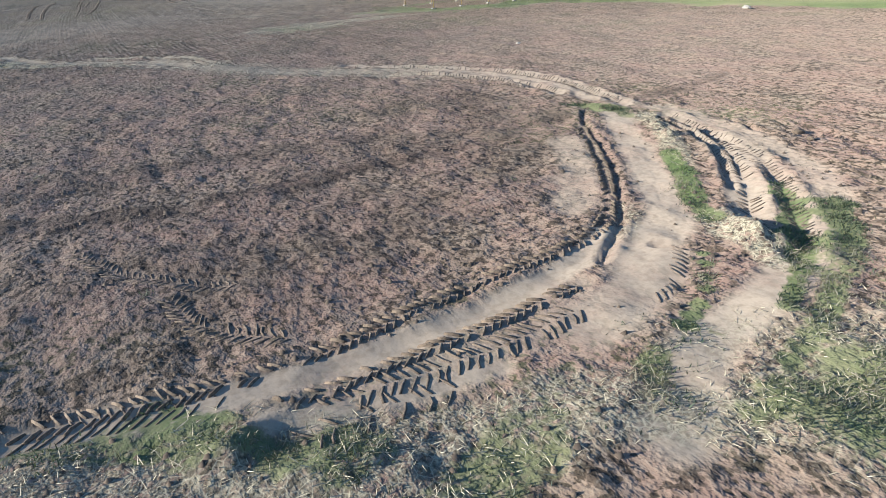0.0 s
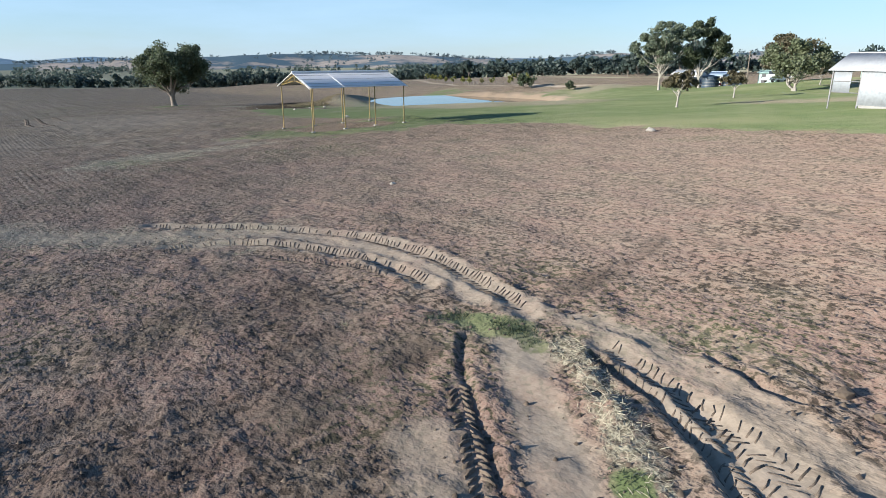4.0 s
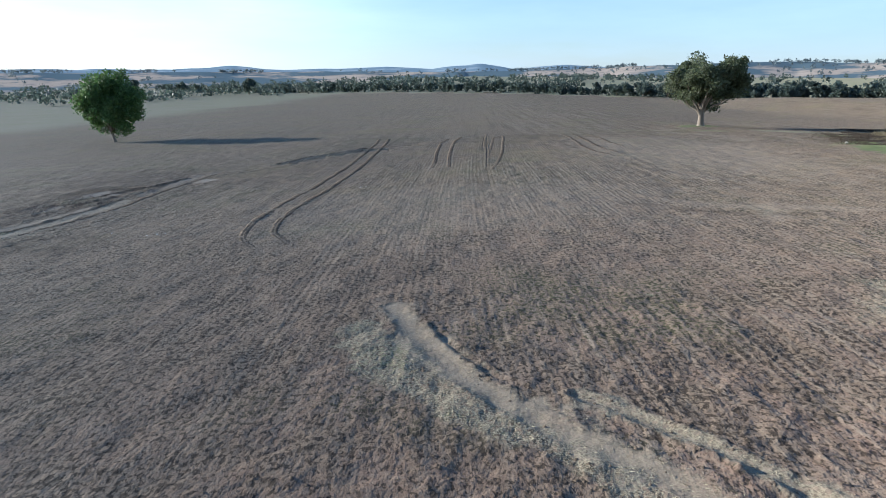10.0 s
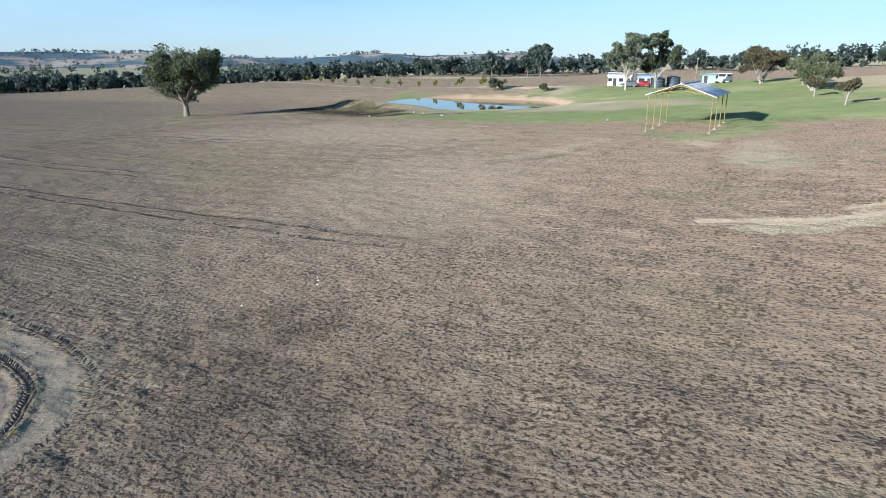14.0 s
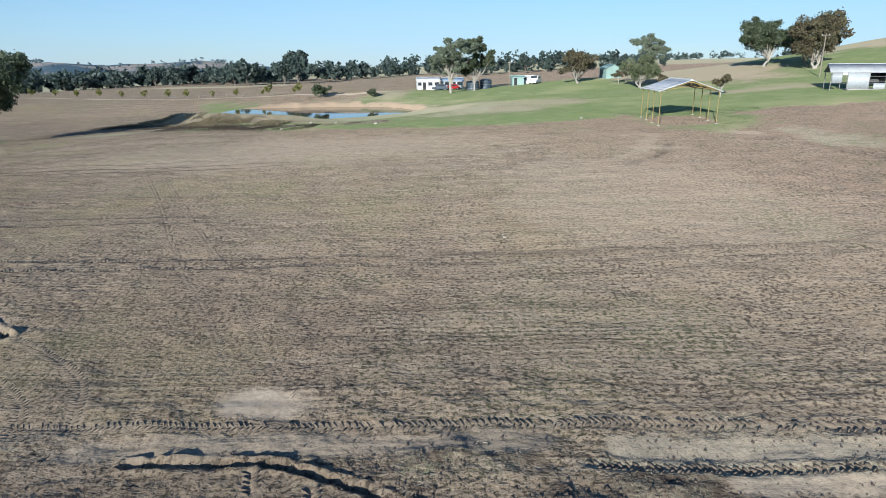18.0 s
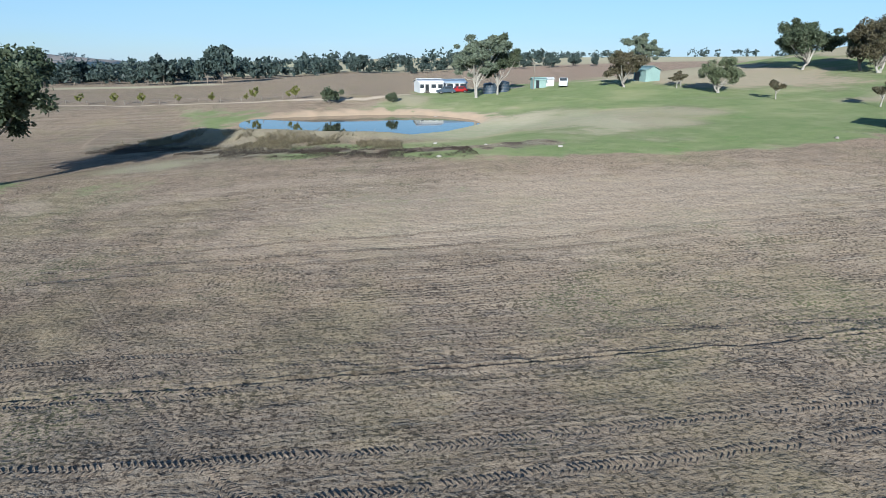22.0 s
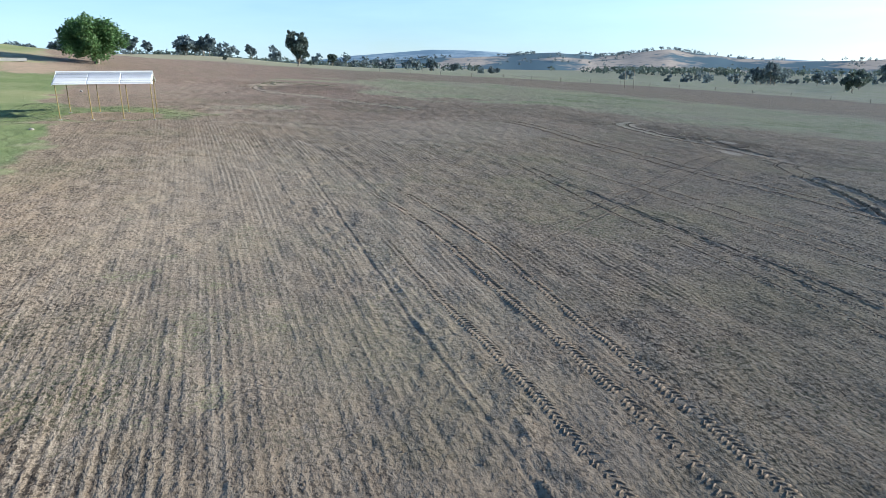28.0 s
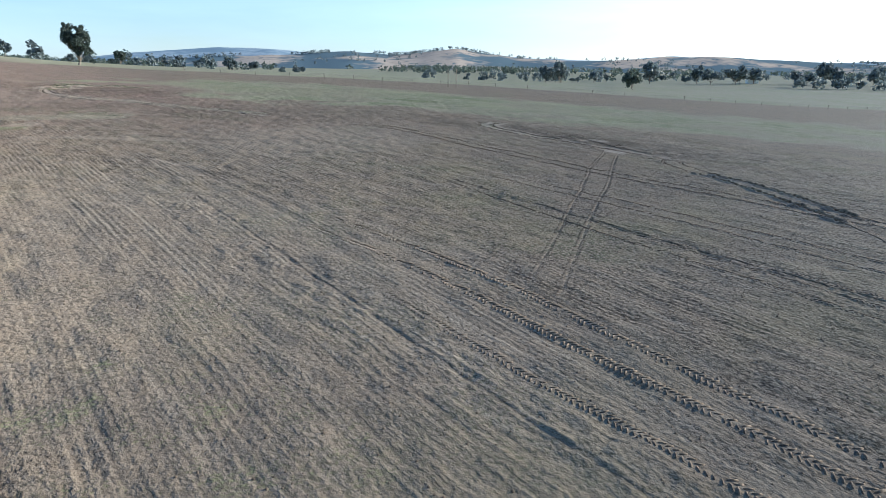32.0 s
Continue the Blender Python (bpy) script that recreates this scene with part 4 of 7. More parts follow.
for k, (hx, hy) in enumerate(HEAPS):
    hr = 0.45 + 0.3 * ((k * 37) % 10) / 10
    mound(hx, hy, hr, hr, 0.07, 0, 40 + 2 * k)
    # a dark patch on the east side of each heap
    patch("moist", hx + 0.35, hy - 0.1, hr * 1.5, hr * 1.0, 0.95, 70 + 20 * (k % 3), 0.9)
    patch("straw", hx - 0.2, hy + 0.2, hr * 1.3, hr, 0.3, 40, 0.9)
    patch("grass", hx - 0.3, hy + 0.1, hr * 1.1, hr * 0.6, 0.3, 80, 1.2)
patch("pale", -23.1, 76.9, 0.8, 0.5, 0.8, 60)
patch("pale", -24.8, 77.6, 1.7, 1.0, 0.8, 70)
patch("pale", -18.6, 83.9, 1.5, 0.8, 0.9, 80)
patch("pale", -24.8, 72.2, 0.9, 0.4, 0.8, 90)
patch("moist", -17.6, 60.6, 2.6, 1.6, 0.55, 100)
# two deep ruts where a wheel sank in
SUNK_A = [(-5.9, 108.7), (-7.6, 106.2), (-9.8, 102.9), (-11.8, 99.7), (-13.2, 97.0), (-14.2, 95.2)]
SUNK_B = [(-8.0, 108.7), (-10.1, 105.8), (-12.0, 103.0), (-13.2, 100.8), (-14.4, 98.6), (-15.7, 95.8)]
for line in (SUNK_A, SUNK_B):
    rut(line, 0.22, 0.24, 0.4)
    paint("pale", [(x + 0.36, y - 0.22) for x, y in line], 0.24, 0.4, 0.9)
    paint("straw", [(x - 0.4, y + 0.25) for x, y in line], 0.25, 0.5, 0.7)
    # the black shade down in the rut, put into the colour
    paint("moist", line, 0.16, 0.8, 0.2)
# long drill ruts, their shade painted as dark lines
RUT_EAST = [(22.7, 72.3), (23.4, 86.0), (23.9, 97.7), (24.6, 113.3), (24.7, 120.2), (24.9, 131.0)]
RUT_MID = [(6.0, 74.0), (6.5, 92.0), (6.9, 104.0), (7.1, 113.0), (7.5, 123.0), (8.0, 133.0)]
RUT_SOUTH = [(20.8, 42.0), (20.9, 38.5), (21.1, 34.6), (21.3, 31.6), (21.4, 29.0)]
RUT_SOUTH_B = [(19.9, 41.0), (20.0, 38.0), (20.4, 34.6), (20.9, 31.6), (21.2, 28.5)]
for line, deep in ((RUT_EAST, 0.022), (RUT_MID, 0.045)):
    rut(line, deep, 0.10, 0.8)
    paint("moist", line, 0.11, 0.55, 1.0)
for line in (RUT_SOUTH, RUT_SOUTH_B):
    rut(line, 0.05, 0.12, 0.3)
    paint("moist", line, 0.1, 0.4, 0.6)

# darker, freshly turned soil in soft patches
for x, y, rx, ry, amount in ((14.2, 14.6, 3.4, 2.2, 0.45), (16.2, 16.2, 1.6, 2.2, 0.6), (15.6, 18.8, 2.2, 2.2, 0.5), (9.5, 12.2, 4.0, 3.0, 0.3), (-17.2, 59.4, 3.0, 3.2, 0.5), (-24.8, 65.6, 2.2, 4.0, 0.5), (-23.6, 73.0, 2.6, 4.0, 0.45),
                             (-19.5, 54.5, 4.5, 6.0, 0.38), (-27.0, 84.0, 7.0, 12.0, 0.35), (15.7, 127.0, 8.0, 6.0, 0.34), (11.0, 120.0, 6.0, 9.0, 0.22), (30.0, 109.5, 5.0, 6.0, 0.30), (27.0, 126.0, 8.0, 9.0, 0.26), (20.8, 36.0, 2.2, 5.0, 0.3),
                             (-8.0, 118.0, 8.0, 12.0, 0.22), (3.0, 40.0, 5.0, 7.0, 0.25), (29.5, 118.5, 4.0, 4.0, 0.28), (-14.0, 88.0, 6.0, 10.0, 0.2), (0.0, 47.0, 20.0, 9.0, 0.22), (19.0, 24.0, 6.0, 5.0, 0.22), (24.0, 31.0, 8.0, 8.0, 0.2), (14.0, 36.0, 9.0, 8.0, 0.18)):
    patch("moist", x, y, rx, ry, amount, 0, 0.7)

# broad soft variation of the bare field
patch("pale", 30.0, 25.0, 16, 12, 0.15, 0, 0.6)
patch("pale", 5.0, 68.0, 14, 9, 0.22, 20, 0.6)
patch("pale", 27.0, 100.0, 10, 26, 0.30, 0, 0.6)
patch("grass", 25.5, 121.0, 4, 12, 0.14, 0, 0.6)
patch("grass", 31.5, 109.0, 5, 10, 0.26, 0, 0.8)
patch("grass", 27.0, 80.0, 3, 9, 0.10, 0, 0.6)

# tread prints of the tractor's tyres: one line a wheel
def beside(line, off):
    p = spline(line, 1.5)
    d = np.gradient(p, axis=0)
    d /= np.hypot(d[:, 0], d[:, 1])[:, None]
    return [tuple(q) for q in p + off * np.stack([d[:, 1], -d[:, 0]], 1)]


PAIR_A = [(18.0, 105.9), (14.0, 103.3), (9.1, 100.2), (5.7, 98.0), (3.0, 96.3), (0.8, 95.0), (-1.5, 93.4), (-4.7, 91.4), (-7.3, 89.6), (-10.4, 87.9), (-14.0, 85.8), (-16.7, 84.2), (-18.8, 82.9)]
PAIR_B = [(17.6, 107.1), (12.6, 103.9), (8.3, 101.2), (4.0, 98.6), (1.1, 96.9), (-2.0, 95.1), (-4.4, 93.6), (-7.3, 91.7), (-11.8, 88.8), (-15.1, 86.7), (-17.3, 85.4), (-18.4, 84.8)]
LONG_W = [(-7.1, 124.0), (-6.4, 112.0), (-6.2, 105.5), (-6.0, 94.6), (-5.9, 86.9), (-6.0, 76.0), (-6.2, 66.0), (-5.8, 62.0), (-5.0, 59.8), (-3.4, 57.6)]
LONG_X = [(-8.5, 124.0), (-7.8, 112.0), (-7.5, 102.1), (-7.3, 94.1), (-7.3, 86.0), (-7.4, 76.0), (-7.6, 66.0), (-7.2, 61.5), (-6.4, 59.0), (-4.8, 56.8)]
ROW_A = [(9.6, 128.0), (10.0, 125.0), (9.3, 113.5), (8.6, 102.7), (7.6, 92.4), (6.6, 84.5)]
ROW_B = [(8.5, 123.8), (8.0, 115.7), (7.3, 105.3), (6.8, 97.7)]
ROW_C = [(3.6, 124.0), (3.0, 119.0), (2.7, 113.0), (2.6, 107.0), (2.6, 96.5), (2.8, 88.0)]
ROW_D = [(1.8, 122.0), (1.2, 117.3), (1.0, 114.7), (1.0, 108.2), (1.0, 101.9), (1.2, 94.8), (1.1, 88.0)]
EAST_A = [(21.2, 130.0), (21.1, 124.2), (20.8, 120.9), (20.6, 117.0), (20.5, 113.0), (20.3, 108.0), (20.2, 103.0), (20.6, 97.0), (20.9, 94.0)]
EAST_B = [(19.6, 130.0), (19.6, 123.5), (19.3, 119.7), (19.1, 116.4), (18.8, 111.0), (18.4, 105.5), (18.6, 99.0), (19.3, 93.0)]
EAST_C = [(23.2, 127.0), (23.0, 121.4), (22.9, 117.0), (22.9, 113.2), (22.9, 108.3), (22.8, 103.0)]
SWEEP_A = [(-6.0, 108.7), (-4.9, 110.1), (-3.4, 111.8), (-1.5, 113.7), (0.7, 115.7), (3.6, 118.4), (7.5, 121.4)]
SWEEP_B = [(-7.8, 108.9), (-6.8, 110.2), (-5.9, 111.3), (-4.5, 113.0), (-2.9, 114.6), (-0.7, 116.8), (2.6, 119.9)]
SWEEP_C = [(-1.4, 114.4), (2.1, 116.8), (4.5, 118.6), (8.1, 120.8), (12.9, 123.6), (17.6, 126.2), (19.6, 127.6)]
TAIL_A = [(-15.8, 95.7), (-17.0, 93.7), (-18.3, 91.8), (-19.2, 91.0), (-20.9, 90.3)]
TAIL_B = [(-14.3, 94.9), (-15.7, 92.5), (-17.3, 90.4), (-18.8, 89.5), (-20.6, 88.8)]
LOOP_EAST = [(22.7, 72.6), (21.2, 76.0), (20.8, 82.0), (20.7, 88.4), (20.9, 94.0)]
LOOP_EAST_B = [(16.9, 76.0), (18.9, 79.0), (18.6, 84.2), (19.6, 91.0)]
# line, width of the print, height of its lugs
TREADS = [
    (LUG_IN, 0.28, 0.034), (LUG_OUT, 0.26, 0.034), (CHEVRON, 0.5, 0.016), (CHEVRON_B, 0.44, 0.016), (CHEVRON_C, 0.44, 0.013), (TOP_A, 0.42, 0.014), (TOP_B, 0.42, 0.016), (TOP_C, 0.3, 0.014), (TRACK_EAST, 0.36, 0.008), (EDGE_EAST, 0.26, 0.010), ([(14.3, 8.3), (13.7, 7.6), (12.9, 7.0), (12.0, 6.8)], 0.4, 0.012),
    (LANE_EAST, 0.36, 0.014), ([(5.7, 13.4), (6.1, 12.6), (6.4, 12.0), (7.0, 11.3), (7.7, 10.7), (8.3, 10.4)], 0.3, 0.012), ([(6.95, 10.8), (7.05, 10.3), (7.25, 9.7), (7.9, 9.0), (8.4, 8.6)], 0.34, 0.014),
    (PAIR_A, 0.42, 0.015), (PAIR_B, 0.42, 0.015), (LONG_W, 0.40, 0.038), (LONG_X, 0.40, 0.038), (LOOP_A, 0.42, 0.04), (LOOP_B, 0.28, 0.045),
    (ROW_A, 0.34, 0.028), (ROW_B, 0.30, 0.02), (ROW_C, 0.42, 0.034), (ROW_D, 0.42, 0.034), (beside(RUT_MID[2:], -0.42), 0.36, 0.03),
    (EAST_A, 0.44, 0.034), (EAST_B, 0.44, 0.034), (EAST_C, 0.36, 0.03), (SWEEP_A, 0.44, 0.024), (SWEEP_B, 0.44, 0.024), (SWEEP_C, 0.36, 0.012),
    (TAIL_A, 0.46, 0.04), (TAIL_B, 0.46, 0.04), ([(-21.5, 83.2), (-23.0, 82.7)], 0.4, 0.05), ([(-22.3, 81.5), (-23.6, 81.1), (-24.9, 80.8)], 0.4, 0.05), ([(-24.0, 73.0), (-24.6, 72.6)], 0.4, 0.05),
]
for line in (LOOP_EAST, LOOP_EAST_B):
    rut(line, 0.06, 0.2, 0.5)
for line in (LONG_W, LONG_X):
    rut(line, 0.008, 0.2, 0.6)
for line, width, tall in TREADS:
    # the shadow inside each print, painted as a dark band
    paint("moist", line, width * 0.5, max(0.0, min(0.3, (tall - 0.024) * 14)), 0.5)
    paint("pale", line, width * 0.6, 0.10 if tall < 0.03 else 0.22, 0.4)
    rut(line, 0.006, width * 0.9, 0.0)

# ---- the ground, one sheet to the horizon ----
EASE = 0.6
for plot in PLOTS[1:]:
    pale_here, x, y = plot.layers["pale"], plot.X, plot.Y
    crumbs = 0.020 * lattice(x, y, 0.27, 61) + 0.016 * lattice(x, y, 0.15, 62) + 0.5 * plot.layers["straw"] * (0.022 * lattice(x, y, 0.2, 63))
    plot.layers["height"] += crumbs * (1 - 0.8 * np.clip(pale_here, 0, 1))
    rim = np.minimum(np.minimum(x - plot.xs[0], plot.xs[-1] - x), np.minimum(y - plot.ys[0], plot.ys[-1] - y))
    w = smooth(rim, 0.0, EASE)
    for k, layer in plot.layers.items():
        layer[:] = between(LAYERS[k], plot.xs, plot.ys) * (1 - w) + layer * w


def sample(layer, x, y):
    """A layer of the built ground at any points."""
    x, y = np.asarray(x, float), np.asarray(y, float)

    def over(h, xs, ys):
        i = np.clip(np.searchsorted(xs, x) - 1, 0, len(xs) - 2)
        j = np.clip(np.searchsorted(ys, y) - 1, 0, len(ys) - 2)
        u, v = (x - xs[i]) / (xs[i + 1] - xs[i]), (y - ys[j]) / (ys[j + 1] - ys[j])
        return (h[j, i] * (1 - u) + h[j, i + 1] * u) * (1 - v) + (h[j + 1, i] * (1 - u) + h[j + 1, i + 1] * u) * v

    z = over(LAYERS[layer], gx, gy)
    for plot in PLOTS[1:]:
        inside = (x > plot.xs[0]) & (x < plot.xs[-1]) & (y > plot.ys[0]) & (y < plot.ys[-1])
        if np.any(inside):
            z = np.where(inside, over(plot.layers[layer], plot.xs, plot.ys), z)
    return z


def ground_at(x, y):
    """The height of the built ground."""
    return sample("height", x, y)


def sheet(name, verts, faces, mat, smooth_it=False):
    """A mesh from arrays of corners and of equal-sided faces."""
    verts, faces = np.asarray(verts, np.float32), np.asarray(faces, np.int32)
    me = bpy.data.meshes.new(name)
    n, k = faces.shape
    me.vertices.add(len(verts))
    me.vertices.foreach_set("co", verts.ravel())
    me.loops.add(n * k)
    me.loops.foreach_set("vertex_index", faces.ravel())
    me.polygons.add(n)
    me.polygons.foreach_set("loop_start", np.arange(0, n * k, k, dtype=np.int32))
    if smooth_it:
        me.polygons.foreach_set("use_smooth", np.ones(n, bool))
    me.materials.append(mat)
    me.update(calc_edges=True)
    return me


def grid_quads(shape, start=0):
    idx = start + np.arange(shape[0] * shape[1]).reshape(shape)
    return np.stack([idx[:-1, :-1], idx[:-1, 1:], idx[1:, 1:], idx[1:, :-1]], -1)


quads = grid_quads(H.shape)
whole = np.ones(quads.shape[:2], bool)
for plot in PLOTS[1:]:
    i, j, p, q = plot.cells
    whole[IY + j : IY + q, IX + i : IX + p] = False
quads = [quads[whole]]
corners = [np.stack([PX, PY, H], -1).reshape(-1, 3)]
count = H.size
for plot in PLOTS[1:]:
    corners.append(np.stack([plot.X, plot.Y, plot.layers["height"]], -1).reshape(-1, 3))
    quads.append(grid_quads(plot.X.shape, count).reshape(-1, 4))
    count += plot.X.size
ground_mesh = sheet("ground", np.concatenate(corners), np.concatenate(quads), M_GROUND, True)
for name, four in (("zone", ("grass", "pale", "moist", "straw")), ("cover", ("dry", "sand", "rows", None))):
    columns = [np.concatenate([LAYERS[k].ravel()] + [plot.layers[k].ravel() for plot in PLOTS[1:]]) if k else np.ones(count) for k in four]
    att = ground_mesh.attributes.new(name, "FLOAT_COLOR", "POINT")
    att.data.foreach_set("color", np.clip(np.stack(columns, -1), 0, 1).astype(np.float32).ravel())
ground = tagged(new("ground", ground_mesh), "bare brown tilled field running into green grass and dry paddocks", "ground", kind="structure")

def tread_mesh():
    """Raised chevron lugs left by tractor tyres."""
    V, F = [], []
    rng = np.random.RandomState(5)
    for line, width, tall in TREADS:
        p = spline(line, 0.02)
        run = np.r_[0, np.cumsum(np.hypot(*np.diff(p, axis=0).T))]
        pitch = 0.13 if p[0][1] < 30 else 0.18
        for k, s in enumerate(np.arange(0.1, run[-1] - 0.4, pitch)):
            i = int(np.searchsorted(run, s))
            if i + 20 >= len(p) or not (X0 < p[i][0] < X1 and Y0 < p[i][1] < Y1):
                continue
            d = p[min(i + 8, len(p) - 1)] - p[i]
            d = d / (np.hypot(*d) + 1e-9)
            n = np.array([d[1], -d[0]])
            worn = lattice(p[i][0], p[i][1], 1.3, 77) * (1.0 if p[i][1] < 30 else 0.5)
            for side in (-1, 1):
                if rng.rand() < 0.08 + 0.9 * max(0.0, float(worn)):
                    continue
                a = p[i] + n * side * 0.02 + d * (0.085 if side > 0 else 0.0)
                b = a + n * side * width * (0.46 + 0.06 * rng.randn()) - d * (0.12 + 0.02 * rng.randn())
                w = (0.016 if p[0][1] < 30 else 0.021) + 0.012 * rng.rand()
                hgt = tall * (0.8 + 0.6 * rng.rand())
                if p[0][1] > 90:
                    hgt *= 0.25 + 0.75 * min(1.0, (run[-1] - s) / 9.0, (s + 1.0) / 14.0 if p[0][1] < 108 else 1.0)
                base = len(V)
                for q, lift in ((a, 0.6), ((a + b) / 2 + d * 0.012 * rng.randn(), 1.0), (b, 0.75)):
                    z = float(ground_at(q[0], q[1]))
                    V.extend([(*(q - d * w * 1.3), z - 0.02), (*(q - d * w * 0.4), z + hgt * lift), (*(q + d * w * 0.4), z + hgt * lift), (*(q + d * w * 1.3), z - 0.02)])
                for u in range(3):
                    F.append((base + u, base + u + 1, base + 5 + u, base + 4 + u))
                    F.append((base + 4 + u, base + 5 + u, base + 9 + u, base + 8 + u))
                F.append((base, base + 3, base + 2, base + 1))
                F.append((base + 8, base + 9, base + 10, base + 11))
    return sheet("tyre_tread_prints", V, F, M_TREAD)


tagged(new("tyre_tread_prints", tread_mesh()), "chevron tractor tyre prints pressed into dry brown soil", "tyre prints", kind="stuff")

# ---- builders ----
def z_at(x, y):
    return float(ground_at(np.float64(x), np.float64(y)))


def thing(name, x, y, turn=0.0, label="", category="", group="", z=None):
    ob = new(name)
    ob.empty_display_size = 0.2
    ob.matrix_world = pose(x, y, z_at(x, y) if z is None else z, 0, 0, turn)
    return tagged(ob, label, category, group)


def part(name, bm, mat, parent, label=""):
    if isinstance(bm, bmesh.types.BMesh):
        me = bpy.data.meshes.new(name)
        bm.to_mesh(me)
        bm.free()
        me.materials.append(mat)
    else:
        me = bm
    ob = new(name, me)
    ob.parent = parent
    return tagged(ob, label)


def box(bm, cx, cy, cz, sx, sy, sz, m=None, bevel=0.0):
    got = bmesh.ops.create_cube(bm, size=1, matrix=(m or Matrix()) @ Matrix.Translation((cx, cy, cz)) @ Matrix.Diagonal((sx, sy, sz, 1)))
    if bevel:
        edges = {e for v in got["verts"] for e in v.link_edges}
        bmesh.ops.bevel(bm, geom=list(edges), offset=bevel, segments=2, affect="EDGES")
    return bm


def slab(cx, cy, cz, sx, sy, sz, m=None, bevel=0.0):
    return box(bmesh.new(), cx, cy, cz, sx, sy, sz, m, bevel)


def rod(bm, a, b, r, r2=None, sides=8):
    a, b = Vector(a), Vector(b)
    turn = (b - a).to_track_quat("Z", "Y").to_matrix().to_4x4()
    bmesh.ops.create_cone(bm, cap_ends=True, segments=sides, radius1=r, radius2=r if r2 is None else r2, depth=(b - a).length, matrix=Matrix.Translation((a + b) / 2) @ turn)
    return bm


def ribbed(w, l, pitch=0.19, rise=0.022, thick=0.008):
    """A sheet of ribbed roofing, w across the ribs and l along them, flat on the ground plane."""
    n = max(3, int(w / pitch) * 2)
    V, F = [], []
    for i in range(n + 1):
        x = -w / 2 + w * i / n
        z = rise if i % 2 else 0.0
        V += [(x, -l / 2, z), (x, l / 2, z), (x, -l / 2, z - thick), (x, l / 2, z - thick)]
    for i in range(n):
        a = 4 * i
        F += [(a, a + 4, a + 5, a + 1), (a + 2, a + 3, a + 7, a + 6), (a, a + 2, a + 6, a + 4), (a + 1, a + 5, a + 7, a + 3)]
    F += [(0, 1, 3, 2), (4 * n, 4 * n + 2, 4 * n + 3, 4 * n + 1)]
    return V, F


def roof_sheet(name, w, l, m, mat, parent, label="", pitch=0.19):
    V, F = ribbed(w, l, pitch)
    V = [tuple(m @ Vector(v)) for v in V]
    return part(name, sheet(name, V, F, mat), mat, parent, label)


def tube(V, F, path, radii, sides=6):
    base = len(V)
    path = [Vector(p) for p in path]
    for k, (p, r) in enumerate(zip(path, radii)):
        d = (path[min(k + 1, len(path) - 1)] - path[max(k - 1, 0)]).normalized()
        u = d.orthogonal().normalized()
        v = d.cross(u)
        for s in range(sides):
            a = 2 * math.pi * s / sides
            V.append(tuple(p + (u * math.cos(a) + v * math.sin(a)) * r))
    for k in range(len(path) - 1):
        for s in range(sides):
            a, b = base + k * sides + s, base + k * sides + (s + 1) % sides
            F.append((a, b, b + sides, a + sides))


def leaf_cards(rng, centres, radii, per, size, flat=0.75):
    """Small folded leaf clumps scattered through and over round masses."""
    c = np.repeat(np.array(centres), per, 0)
    r = np.repeat(np.array(radii), per)
    n = len(c)
    d = rng.normal(size=(n, 3))
    d /= np.linalg.norm(d, axis=1)[:, None]
    stray = np.where(rng.rand(n) < 0.2, rng.uniform(1.1, 1.5, n), 1.0)
    p = c + d * (r * stray * rng.uniform(0.25, 1.08, n) ** 0.6)[:, None] * np.array([1, 1, flat])
    u = rng.normal(size=(n, 3)) + d * 0.4
    u /= np.linalg.norm(u, axis=1)[:, None]
    v = np.cross(u, rng.normal(size=(n, 3)))
    v /= np.linalg.norm(v, axis=1)[:, None]
    w = np.cross(u, v)
    s = (size * rng.uniform(0.55, 1.35, n))[:, None]
    k = 0.62
    V = np.stack([p - u * s, p - v * s * k + w * s * 0.22, p + u * s, p + v * s * k + w * s * 0.22], 1).reshape(-1, 3)
    return V, np.arange(4 * n).reshape(n, 4)


